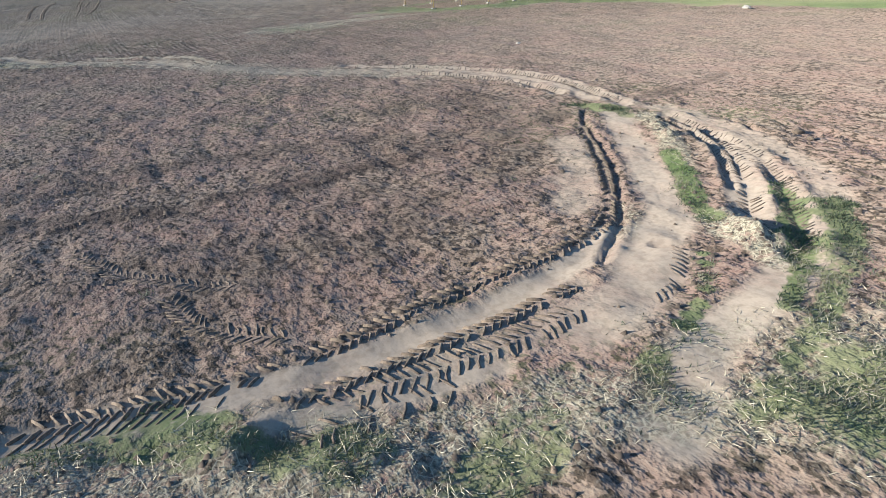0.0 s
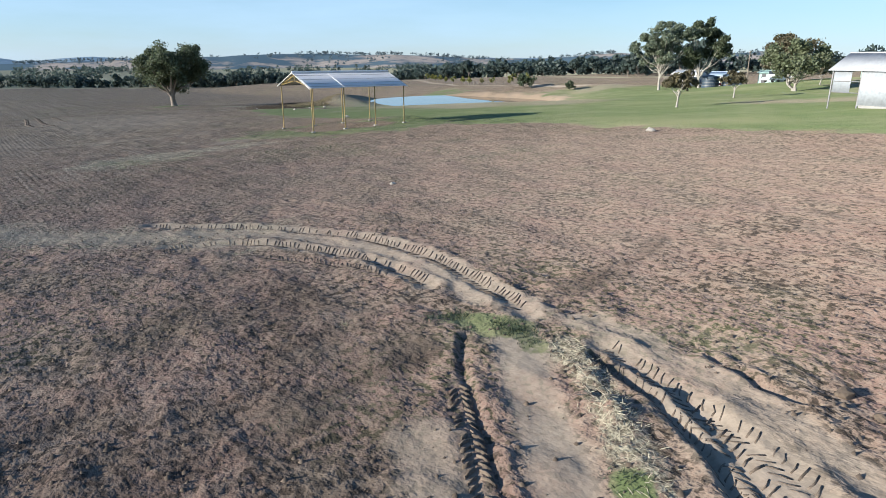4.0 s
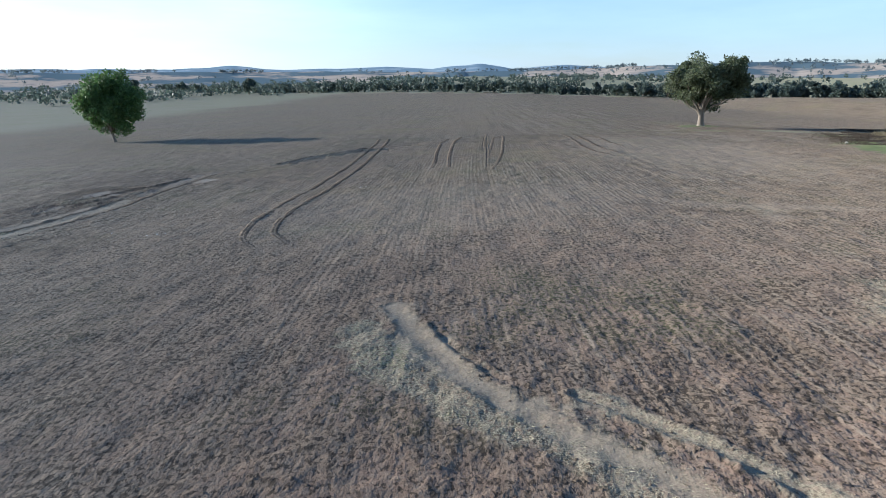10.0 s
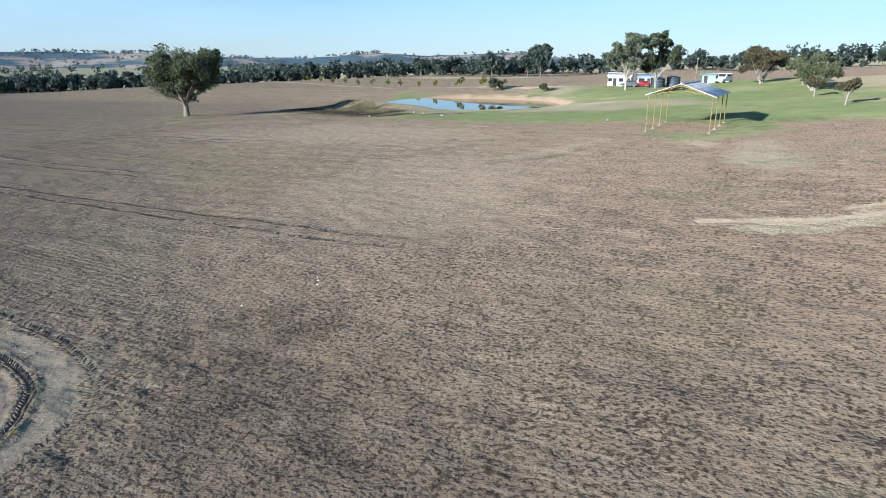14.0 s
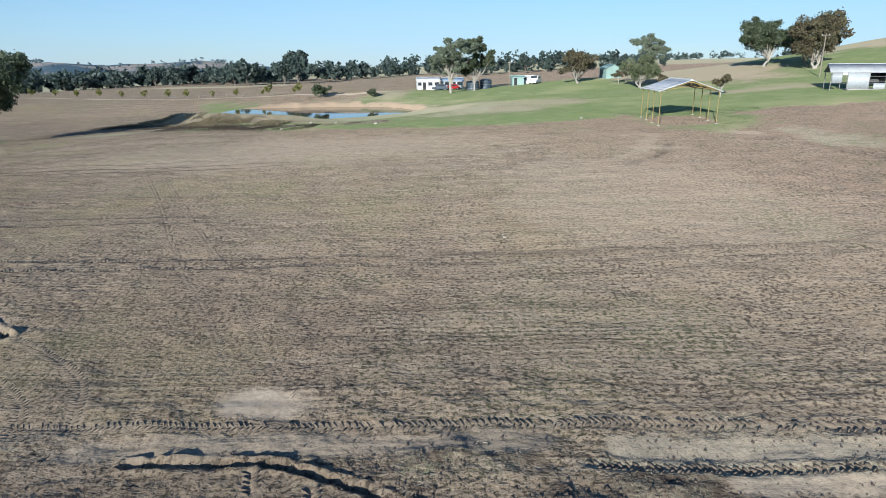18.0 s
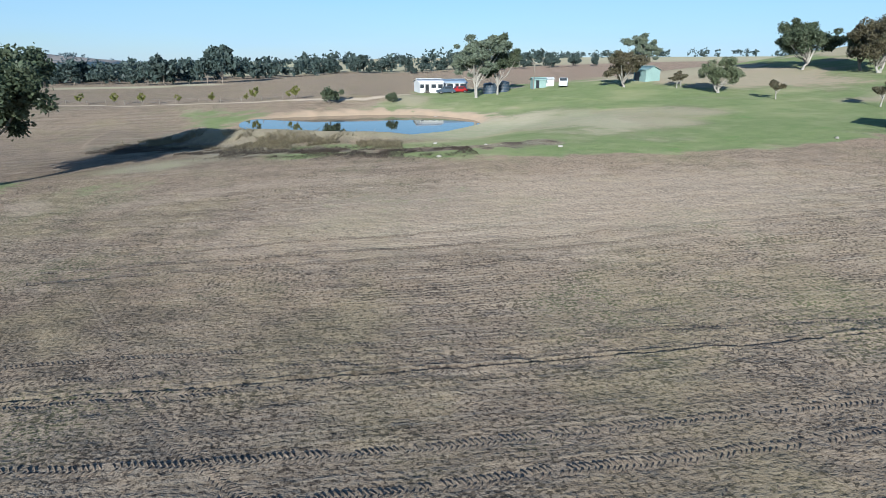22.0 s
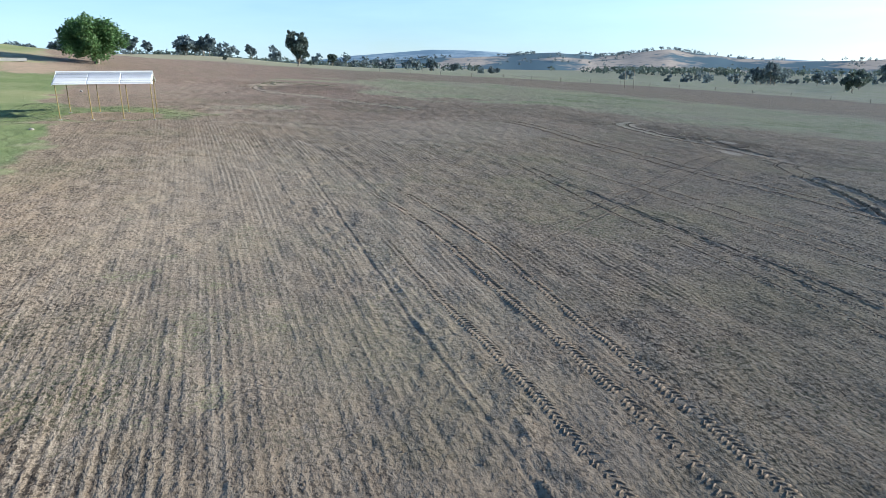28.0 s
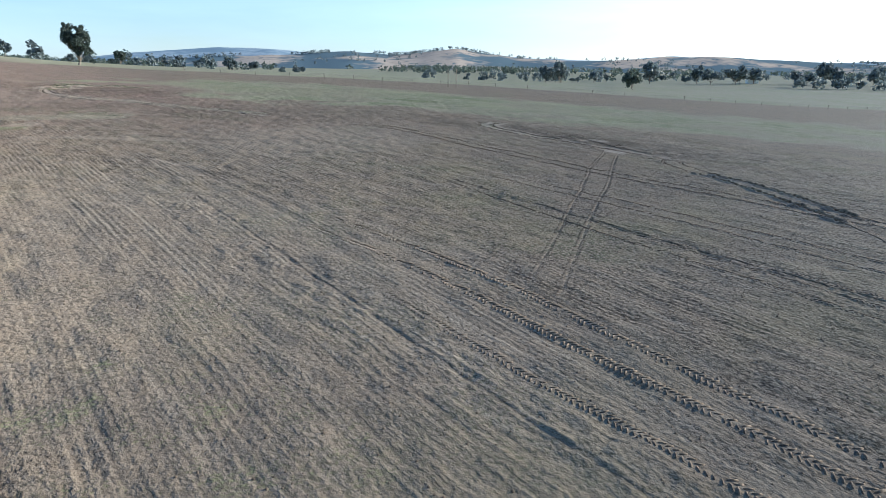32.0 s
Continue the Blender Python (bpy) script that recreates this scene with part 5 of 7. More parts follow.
def tree_meshes(name, seed, h, w, trunk_h, trunk_r, clumps, per, leaf, leaf_mat, bark_mat, clump_r=0.17, flat=0.75, hollow=0.55, limbs=9, forks=1, top_bias=0.0, lobe_n=9, ball=False):
    """Trunk with limbs, and a crown of leaf clumps, as two meshes."""
    rng = np.random.RandomState(seed)
    ch = (h - trunk_h) / 2
    centres, radii, lobes = [], [], []
    for k in range(lobe_n):
        a, u = 2.4 * k + rng.uniform(-0.5, 0.5), rng.uniform(-0.75, 0.9)
        q = rng.uniform(0.45, 0.78)
        ring = math.sqrt(max(0.05, 1 - u * u)) * q * (1.0 - 0.25 * max(0.0, -u) + top_bias * u)
        if ball:
            u = 1 - 2 * (k + 0.5) / lobe_n
            q = rng.uniform(0.58, 0.68)
            ring = math.sqrt(1 - u * u) * q
        lobes.append((math.cos(a) * ring * w / 2, math.sin(a) * ring * w / 2, trunk_h + ch + u * q * ch, w * rng.uniform(0.15, 0.27)))
    for c in range(clumps):
        x, y, z, r = lobes[c % lobe_n]
        d = rng.normal(size=3)
        d /= np.linalg.norm(d)
        q = rng.uniform(hollow, 1.0)
        centres.append((x + d[0] * q * r, y + d[1] * q * r, z + d[2] * q * r * flat))
        radii.append(w * clump_r * rng.uniform(0.4, 0.85))
    V, F = [], []
    lean = rng.uniform(-0.06, 0.06, 2) * h
    for f in range(forks):
        off = rng.uniform(-0.5, 0.5, 2) * trunk_r * 2.5 * (forks > 1)
        top = Vector((lean[0] + off[0] * 6, lean[1] + off[1] * 6, trunk_h + ch * 0.5))
        tube(V, F, [(off[0], off[1], -0.4), (off[0] * 1.1, off[1] * 1.1, 0.25), (lean[0] * 0.4 + off[0] * 2, lean[1] * 0.4 + off[1] * 2, trunk_h * 0.55), (lean[0] * 0.8 + off[0] * 4, lean[1] * 0.8 + off[1] * 4, trunk_h), top],
             [trunk_r * 1.5, trunk_r * 1.05, trunk_r * 0.85, trunk_r * 0.75, trunk_r * 0.4], 8)
        order = sorted(range(clumps), key=lambda k: -radii[k])[f::forks][:limbs]
        for k in order:
            c = Vector(centres[k])
            s = Vector((lean[0] * 0.7 + off[0] * 3.5, lean[1] * 0.7 + off[1] * 3.5, trunk_h * rng.uniform(0.6, 1.05)))
            mid = s.lerp(c, 0.5) + Vector((0, 0, -0.05 * h + rng.uniform(0, 0.05) * h))
            tube(V, F, [s, s.lerp(mid, 0.5) + Vector((0, 0, 0.03 * h)), mid, c], [trunk_r * 0.5, trunk_r * 0.38, trunk_r * 0.26, trunk_r * 0.08], 5)
    trunk = sheet("trunk", V, F, bark_mat, True)
    LV, LF = leaf_cards(rng, centres, radii, int(per * 0.78), leaf * 1.1, flat)
    return trunk, sheet("crown", LV, LF, leaf_mat)


def plant(name, meshes, x, y, scale=1.0, turn=0.0, label="", category="tree", group=""):
    ob = thing(name, x, y, turn, label, category, group)
    ob.scale = (scale, scale, scale)
    part("trunk", meshes[0], None, ob)
    part("crown", meshes[1], None, ob)
    return ob

# ---- water and distance ----
def dam_water():
    V, F, n = [(POND[0], POND[1], 0)], [], 72
    for k in range(n):
        a = 2 * math.pi * k / n
        q = 1.06 / (1 + 0.05 * math.sin(3 * a + 1) + 0.03 * math.sin(5 * a))
        V.append((POND[0] + POND_R[0] * q * math.cos(a), POND[1] + POND_R[1] * q * math.sin(a), 0))
    V = [(x, y, WATER_Z) for x, y, _ in V]
    F = [(0, 1 + k, 1 + (k + 1) % n) for k in range(n)]
    tagged(new("water", sheet("water", V, F, M_WATER)), "still brown dam water mirroring the sky", "water", kind="structure")


dam_water()


def skyline(name, near, ridge, deep, elev, mat, seed, label, base=-40.0, woods_n=0):
    """Rolling hills seen far off: elev gives the crest's angle over the horizon, in degrees, by compass angle."""
    deg = np.arange(0, 360, 0.5)
    az, none = np.radians(deg), deg * 0
    e = np.interp(deg, [p[0] for p in elev], [p[1] for p in elev])
    rough = lattice(deg, none, 5, seed) * 0.07 + lattice(deg, none, 1.6, seed + 1) * 0.045
    prof = [(near, 0.0), (near + 0.3 * (ridge - near), 0.28), (near + 0.62 * (ridge - near), 0.62), (near + 0.85 * (ridge - near), 0.88), (ridge, 1.0), (ridge + deep * 0.5, 0.6), (ridge + deep, 0.0)]
    rings = []
    crest = ridge * np.tan(np.radians(np.maximum(e + rough, -0.9))) + 5
    for k, (r, q) in enumerate(prof):
        rr = r * (1 + 0.05 * lattice(deg, none + k, 9, seed + 2))
        spur = lattice(deg, none + 3 * k, 4, seed + 3) + 0.6 * lattice(deg, none + 5 * k, 1.8, seed + 4)
        z = base + (crest - base) * q + (crest - base) * 0.16 * q * spur * (k not in (0, 4, 6))
        rings.append(np.stack([rr * np.sin(az), 70 + rr * np.cos(az), z], -1))
    n, F = len(az), []
    for k in range(len(prof) - 1):
        for i in range(n):
            a, b = k * n + i, k * n + (i + 1) % n
            F.append((a, b, b + n, a + n))
    tagged(new(name, sheet(name, np.concatenate(rings), F, mat, True)), label, "hills", kind="structure")
    if not woods_n:
        return
    rng = np.random.RandomState(seed)
    C, R = [], []
    for _ in range(woods_n):
        i, u = rng.randint(n), rng.choice((rng.uniform(1.2, 4.0), rng.uniform(3.7, 4.0)))
        if lattice(deg[i], u * 3, 4, seed + 7) + 0.5 * lattice(deg[i], u * 6, 1.3, seed + 8) < rng.uniform(-0.1, 0.35):
            continue
        k, v = int(min(u, 3.999)), rng.rand()
        low, top = rings[k][i] * (1 - v) + rings[k][(i + 1) % n] * v, rings[k + 1][i] * (1 - v) + rings[k + 1][(i + 1) % n] * v
        p = low + (top - low) * (u - k)
        for _ in range(2):
            C.append(tuple(p + np.array([rng.uniform(-4, 4), rng.uniform(-4, 4), rng.uniform(2, 7)])))
            R.append(rng.uniform(2.2, 4.0))
    V, F = leaf_cards(rng, C, R, 10, 1.7, 0.9)
    tagged(new("hill_trees", sheet("hill_trees", V, F, M_LEAF_HAZE)), "bluish scattered trees on the far dry hills, tinted for haze", "trees", kind="stuff")


skyline("backdrop_range", 2500, 3500, 400, [(0, -0.05), (1.3, 0.12), (4.3, -0.3), (9, 0.0), (13.5, -0.25), (22, -0.1), (60, -0.1), (71, -0.15), (80, -0.6), (84, -0.35), (88, -0.6), (110, -0.3), (180, -0.3), (190, 0.1), (194, 0.6), (197, 0.85), (201, 1.1), (205, 0.9), (209, 0.6), (214, 0.45), (220, 0.6), (222, 0.75), (228, 0.2), (235, 0.0), (240, 0.35), (246, 0.25), (252, -0.1), (262, -0.15), (300, -0.15), (319, -0.1), (323, -0.38), (335, -0.42), (339.7, -0.05), (344, -0.4), (353, -0.1), (357, -0.33), (360, -0.05)], M_HILL_FAR, 51, "blue wooded ranges on the horizon with haze in their colour")
skyline("backdrop_hills", 1250, 1750, 500, [(0, -0.6), (12, -0.3), (20, 0.1), (27, 0.25), (33, 0.2), (38, 0.05), (42, -0.2), (47, -0.2), (51, 0.2), (54, 0.35), (58, 0.1), (62, 0.2), (65, 0.5), (68, 0.1), (71, -0.2), (76, -0.9), (120, -0.8), (180, -0.5), (191, -0.1), (197, 0.15), (201, 0.3), (205, 0.45), (208, 0.5), (212, 0.75), (215.5, 0.5), (219, 0.75), (221.7, 1.05), (224.5, 0.6), (227, 0.3), (231, 0.08), (236, 0.0), (240, 0.38), (245, 0.27), (249, -0.06), (255, -0.28), (262, -0.5), (280, -0.6), (360, -0.6)], M_HILL_NEAR, 61, "dry grassy hills dotted with trees, glowing faintly for haze", woods_n=5000)

# ---- trees ----
T_A = tree_meshes("paddock_tree", 11, 13.6, 16.4, 2.6, 0.6, 150, 290, 0.20, M_LEAF_DARK, M_BARK, 0.115, 0.85, 0.3, 16, 1, 0.25, 21)
plant("paddock_tree", T_A, 46.9, 146.2, 0.93, 20, "spreading grey-green paddock tree with a thick pale trunk")
T_B = tree_meshes("round_tree", 12, 12.2, 11.6, 1.6, 0.28, 160, 240, 0.18, M_LEAF_GREEN, M_BARK, 0.14, 1.0, 0.3, 10, 1, 0.0, 40, True)
plant("round_tree", T_B, -57.5, 138.6, 1.0, 0, "dense rounded green tree alone on the bare field")
T_GUM = tree_meshes("gum_tree", 13, 15.0, 13.0, 3.6, 0.24, 80, 330, 0.19, M_LEAF_PALE, M_PALEBARK, 0.11, 0.65, 0.5, 16, 2, 0.25, 13)
plant("gum_tree", T_GUM, 126.5, 86.6, 1.0, 0, "tall open gum tree with pale bare limbs beside the house")
T_GUM2 = tree_meshes("gum_tree", 14, 14.4, 10.0, 2.4, 0.26, 80, 320, 0.19, M_LEAF_DARK, M_PALEBARK, 0.12, 0.85, 0.4, 12, 1, 0.0, 13)
plant("gum_tree", T_GUM2, 131.5, 80.6, 1.0, 60, "dense dark gum tree behind the pale-limbed one")
T_OAK = tree_meshes("spreading_tree", 15, 12.0, 14.0, 1.7, 0.27, 96, 330, 0.19, M_LEAF_DARK, M_PALEBARK, 0.12, 0.75, 0.4, 14, 2, 0.0, 15)
plant("spreading_tree", T_OAK, 119.8, 14.2, 1.0, 0, "broad grey-green tree on the hillside with forked trunk")
T_BROWN = tree_meshes("browned_tree", 16, 12.0, 12.6, 0.9, 0.27, 100, 320, 0.19, M_LEAF_BROWN, M_PALEBARK, 0.13, 0.85, 0.35, 12, 2, 0.0, 16)
plant("browned_tree", T_BROWN, 101.0, 11.6, 1.0, 40, "broad brown-leaved tree on the hillside")
T_DARK = tree_meshes("dark_tree", 17, 8.6, 8.6, 1.6, 0.3, 46, 300, 0.20, M_LEAF_DARK, M_BARK, 0.15, 0.8, 0.4, 8, 1)
plant("dark_tree", T_DARK, 106.8, 10.6, 1.0, 0, "dark low tree beside the browned one")
T_PEP = tree_meshes("shade_tree", 18, 9.2, 12.6, 0.3, 0.5, 150, 200, 0.22, M_LEAF_GREEN, M_BARK, 0.15, 1.0, 0.2, 6, 1, 0.0, 36)
plant("shade_tree", T_PEP, 47.3, -23.2, 1.0, 0, "dense bright-green shade tree reaching to the ground")
T_LONE = tree_meshes("lone_gum", 19, 12.6, 8.4, 0.9, 0.3, 90, 240, 0.20, M_LEAF_FAR_HAZE, M_BARK, 0.14, 0.95, 0.4, 10, 1, 0.1, 13)
plant("lone_gum", T_LONE, -5.2, -88.0, 1.0, 0, "tall ragged gum tree alone on the skyline")
plant("gum_tree", T_GUM, 175.0, 25.6, 0.9, 140, "tall open gum tree behind the green shed")
T_MID = tree_meshes("yard_tree", 20, 6.8, 8.8, 0.8, 0.2, 60, 220, 0.15, M_LEAF_BROWN, M_PALEBARK, 0.13, 0.75, 0.35, 10, 2, 0.0, 12)
T_MID2 = tree_meshes("yard_tree", 21, 6.8, 8.2, 0.9, 0.2, 60, 220, 0.15, M_LEAF, M_PALEBARK, 0.13, 0.75, 0.35, 10, 2, 0.0, 12)
plant("yard_tree", T_MID2, 97.6, 46.6, 1.0, 0, "small grey-green tree with a pale trunk on the grass")
plant("yard_tree", T_MID, 117.5, 56.2, 1.12, 80, "rounded brownish tree with a pale trunk on the grass")
T_SMALL = tree_meshes("small_tree", 22, 3.1, 3.3, 1.2, 0.10, 22, 90, 0.15, M_LEAF_BROWN, M_PALEBARK, 0.17, 0.7, 0.3, 6, 1)
small = plant("small_tree", T_SMALL, 65.2, 42.2, 1.0, 0, "small flat-topped tree with a thin pale trunk", "tree", "small trees on the green")
for x, y, s in ((82.0, 46.0, 0.9), (109.5, 48.6, 0.85), (112.0, 46.4, 0.9)):
    c = copy_thing(small, pose(x, y, z_at(x, y), 0, 0, x * 37))
    c.scale = (s, s, s)
T_FAR1 = tree_meshes("far_tree", 23, 10.0, 9.0, 0.6, 0.18, 34, 40, 0.72, M_LEAF_FAR_HAZE, M_BARK, 0.2, 0.95, 0.3, 4, 1, 0.0, 12)
T_FAR2 = tree_meshes("far_tree", 24, 11.0, 7.6, 0.9, 0.18, 34, 40, 0.72, M_LEAF_FAR_HAZE, M_BARK, 0.2, 1.05, 0.3, 4, 1, 0.0, 12)
T_FAR3 = tree_meshes("far_tree", 25, 9.0, 10.0, 0.5, 0.18, 34, 40, 0.72, M_LEAF_FAR_HAZE, M_BARK, 0.2, 0.8, 0.3, 4, 1, 0.0, 12)
rnd = random.Random(7)
far_kinds = [plant("belt_tree", T_FAR1, 120, 452, 1, 0, "dark bushy tree of the far tree belt", "tree", "trees of the far belt"),
             plant("belt_tree", T_FAR2, 132, 440, 1, 0, "dark upright tree of the far tree belt", "tree", "trees of the far belt"),
             plant("belt_tree", T_FAR3, 144, 436, 1, 0, "dark spreading tree of the far tree belt", "tree", "trees of the far belt")]


hazy_kinds = []
for k, (h, w, f) in enumerate(((10.0, 9.0, 0.95), (11.0, 7.6, 1.05), (9.0, 10.5, 0.8))):
    hazy_kinds.append(plant("plain_tree", tree_meshes("plain_tree", 43 + k, h, w, 1.6, 0.2, 30, 34, 0.72, M_LEAF_HAZE, M_BARK, 0.2, f, 0.3, 4, 1, 0.0, 11), -290 - 9 * k, -156 - 3 * k, 0.9, 0, ("bushy", "upright", "spreading")[k] + " bluish haze-tinted tree on the far plain", "tree", "trees of the far plain"))


def belt(points, step, size, spread, kinds=far_kinds):
    """Single trees along a line, each an object of its own."""
    for x, y in spline(points, step):
        x, y = x + rnd.uniform(-spread, spread), y + rnd.uniform(-spread, spread)
        c = copy_thing(kinds[rnd.randrange(3)], pose(x, y, z_at(x, y), 0, 0, rnd.uniform(0, 360)))
        q = size * rnd.choice((0.5, 0.65, 0.8, 0.95, 1.1, 1.35)) * rnd.uniform(0.9, 1.1)
        c.scale = (q, q, q * rnd.uniform(0.85, 1.1))


def thicket(lines, label, mat=M_LEAF_FAR_HAZE):
    """Dense far rows of trees behind the single ones, past counting."""
    rng = np.random.RandomState(31)
    C, R = [], []
    for points, step, tall, spread in lines:
        for x, y in spline(points, step):
            x, y = x + rng.uniform(-spread, spread), y + rng.uniform(-spread, spread)
            z, h = z_at(x, y), tall * rng.uniform(0.6, 1.2)
            for _ in range(5):
                C.append((x + rng.uniform(-0.3, 0.3) * h, y + rng.uniform(-0.3, 0.3) * h, z + h * rng.uniform(0.2, 0.85)))
                R.append(h * rng.uniform(0.16, 0.27))
    V, F = leaf_cards(rng, C, R, 22, 1.15, 0.95)
    tagged(new("tree_belt", sheet("tree_belt", V, F, mat)), label, "trees", kind="stuff")


belt([(112, 486), (150, 430), (200, 380), (245, 320), (272, 260), (284, 215)], 7.0, 0.82, 5)
belt([(352, 118), (350, 70), (345, 20), (338, -30)], 6.0, 0.9, 5)
belt([(262, 202), (258, 190), (270, 176), (277, 164)], 5.5, 1.0, 2)
belt([(-60, -330), (-120, -270), (-180, -225)], 30.0, 0.75, 14, hazy_kinds)
belt([(-278, -150), (-340, -170), (-420, -190)], 20.0, 0.9, 12, hazy_kinds)
belt([(-380, -120), (-470, -110), (-560, -70), (-640, -30)], 14.0, 1.2, 16, hazy_kinds)
belt([(170, -330), (60, -300), (-10, -285)], 8.0, 0.95, 12, hazy_kinds)
thicket([([(80, 520), (100, 505), (128, 492)], 3.0, 8.0, 5), ([(-520, 1100), (-420, 1010), (-250, 830), (-110, 690), (0, 590), (84, 510)], 4.0, 10.0, 4), ([(-400, 1040), (-230, 860), (-90, 720), (20, 620), (90, 545)], 5.0, 11.0, 7),
         ([(125, 500), (165, 445), (225, 395), (275, 330), (315, 262), (335, 190)], 1.15, 9.6, 14), ([(370, 190), (392, 120), (400, 60), (390, -20)], 4.0, 11.5, 10),
         ([(290, 215), (330, 170), (352, 118)], 5.0, 9.0, 4)],
        "dense dark tree belts along the far paddocks")
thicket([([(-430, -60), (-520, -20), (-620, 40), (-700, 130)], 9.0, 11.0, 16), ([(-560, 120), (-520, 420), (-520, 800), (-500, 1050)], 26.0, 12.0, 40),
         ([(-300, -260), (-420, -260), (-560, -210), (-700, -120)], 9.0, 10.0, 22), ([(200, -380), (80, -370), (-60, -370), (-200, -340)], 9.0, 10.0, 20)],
        "bluish tree belts across the far plain, tinted for haze", M_LEAF_HAZE)
for x, y, s in ((-249.0, 770.0, 2.0), (-397.0, 786.0, 2.0), (-410.0, 950.0, 1.7), (-266.0, -78.0, 1.0), (-209.0, -40.0, 0.85), (-22.0, -112.0, 0.45), (16.3, -113.0, 0.2), (-11.2, -100.0, 0.2), (108.0, -42.0, 0.6), (93.0, -44.0, 0.4), (66.0, -240.0, 0.9)):
    c = copy_thing(far_kinds[int(abs(x)) % 3], pose(x, y, z_at(x, y), 0, 0, x))
    c.scale = (s, s, s * 1.05)


def woods():
    """Far woods and scattered trees on the plain and the hills, past counting."""
    rng = np.random.RandomState(9)
    C, R = [], []
    for _ in range(5200):
        az, d = rng.uniform(0, 2 * math.pi), rng.uniform(620, 1500)
        x, y = d * math.sin(az), 70 + d * math.cos(az)
        deg = math.degrees(az)
        if d < 900 and not 270 < deg + 60 < 460:
            continue
        if lattice(x, y, 210, 41) + 0.5 * lattice(x, y, 60, 42) < 0.12:
            continue
        z = float(ground_at(np.float64(x), np.float64(y)))
        for _ in range(3):
            C.append((x + rng.uniform(-5, 5), y + rng.uniform(-5, 5), z + rng.uniform(2.0, 8.0)))
            R.append(rng.uniform(3.0, 5.0))
    V, F = leaf_cards(rng, C, R, 10, 1.9, 0.9)
    tagged(new("far_woods", sheet("far_woods", V, F, M_LEAF_FAR_HAZE)), "dark belts of far woodland across the plain", "woods", kind="stuff")


woods()
T_SAP = tree_meshes("sapling", 26, 2.9, 2.0, 0.5, 0.06, 14, 60, 0.14, M_LEAF_YOUNG, M_BARK, 0.22, 1.1, 0.3, 5, 1)
sap = plant("sapling", T_SAP, 136.6, 160.0, 0.95, 0, "young yellow-green sapling along the drive", "sapling", "saplings along the drive")
for x, y, s in ((139.6, 166.8, 0.95), (134.6, 151.6, 0.7), (131.8, 143.9, 0.8), (130.6, 134.7, 1.05), (127.6, 125.8, 1.0), (128.8, 127.2, 0.7), (131.6, 136.6, 0.6), (142.0, 175.0, 0.9), (146.0, 184.0, 0.8), (151.0, 194.0, 1.0), (157.0, 205.0, 0.9), (164.0, 217.0, 0.9), (172.0, 231.0, 1.0)):
    c = copy_thing(sap, pose(x, y, z_at(x, y), 0, 0, x * 31))
    c.scale = (s, s, s)
T_BUSH = tree_meshes("bush", 27, 2.6, 5.0, 0.2, 0.1, 24, 80, 0.22, M_LEAF_DARK, M_BARK, 0.18, 0.8, 0.3, 5, 1)
plant("bush", T_BUSH, 119.0, 118.2, 1.0, 0, "dark rounded bush on the grass beyond the dam", "bush")
plant("bush", T_BUSH, 121.0, 105.3, 0.66, 90, "small dark bush near the house", "bush")

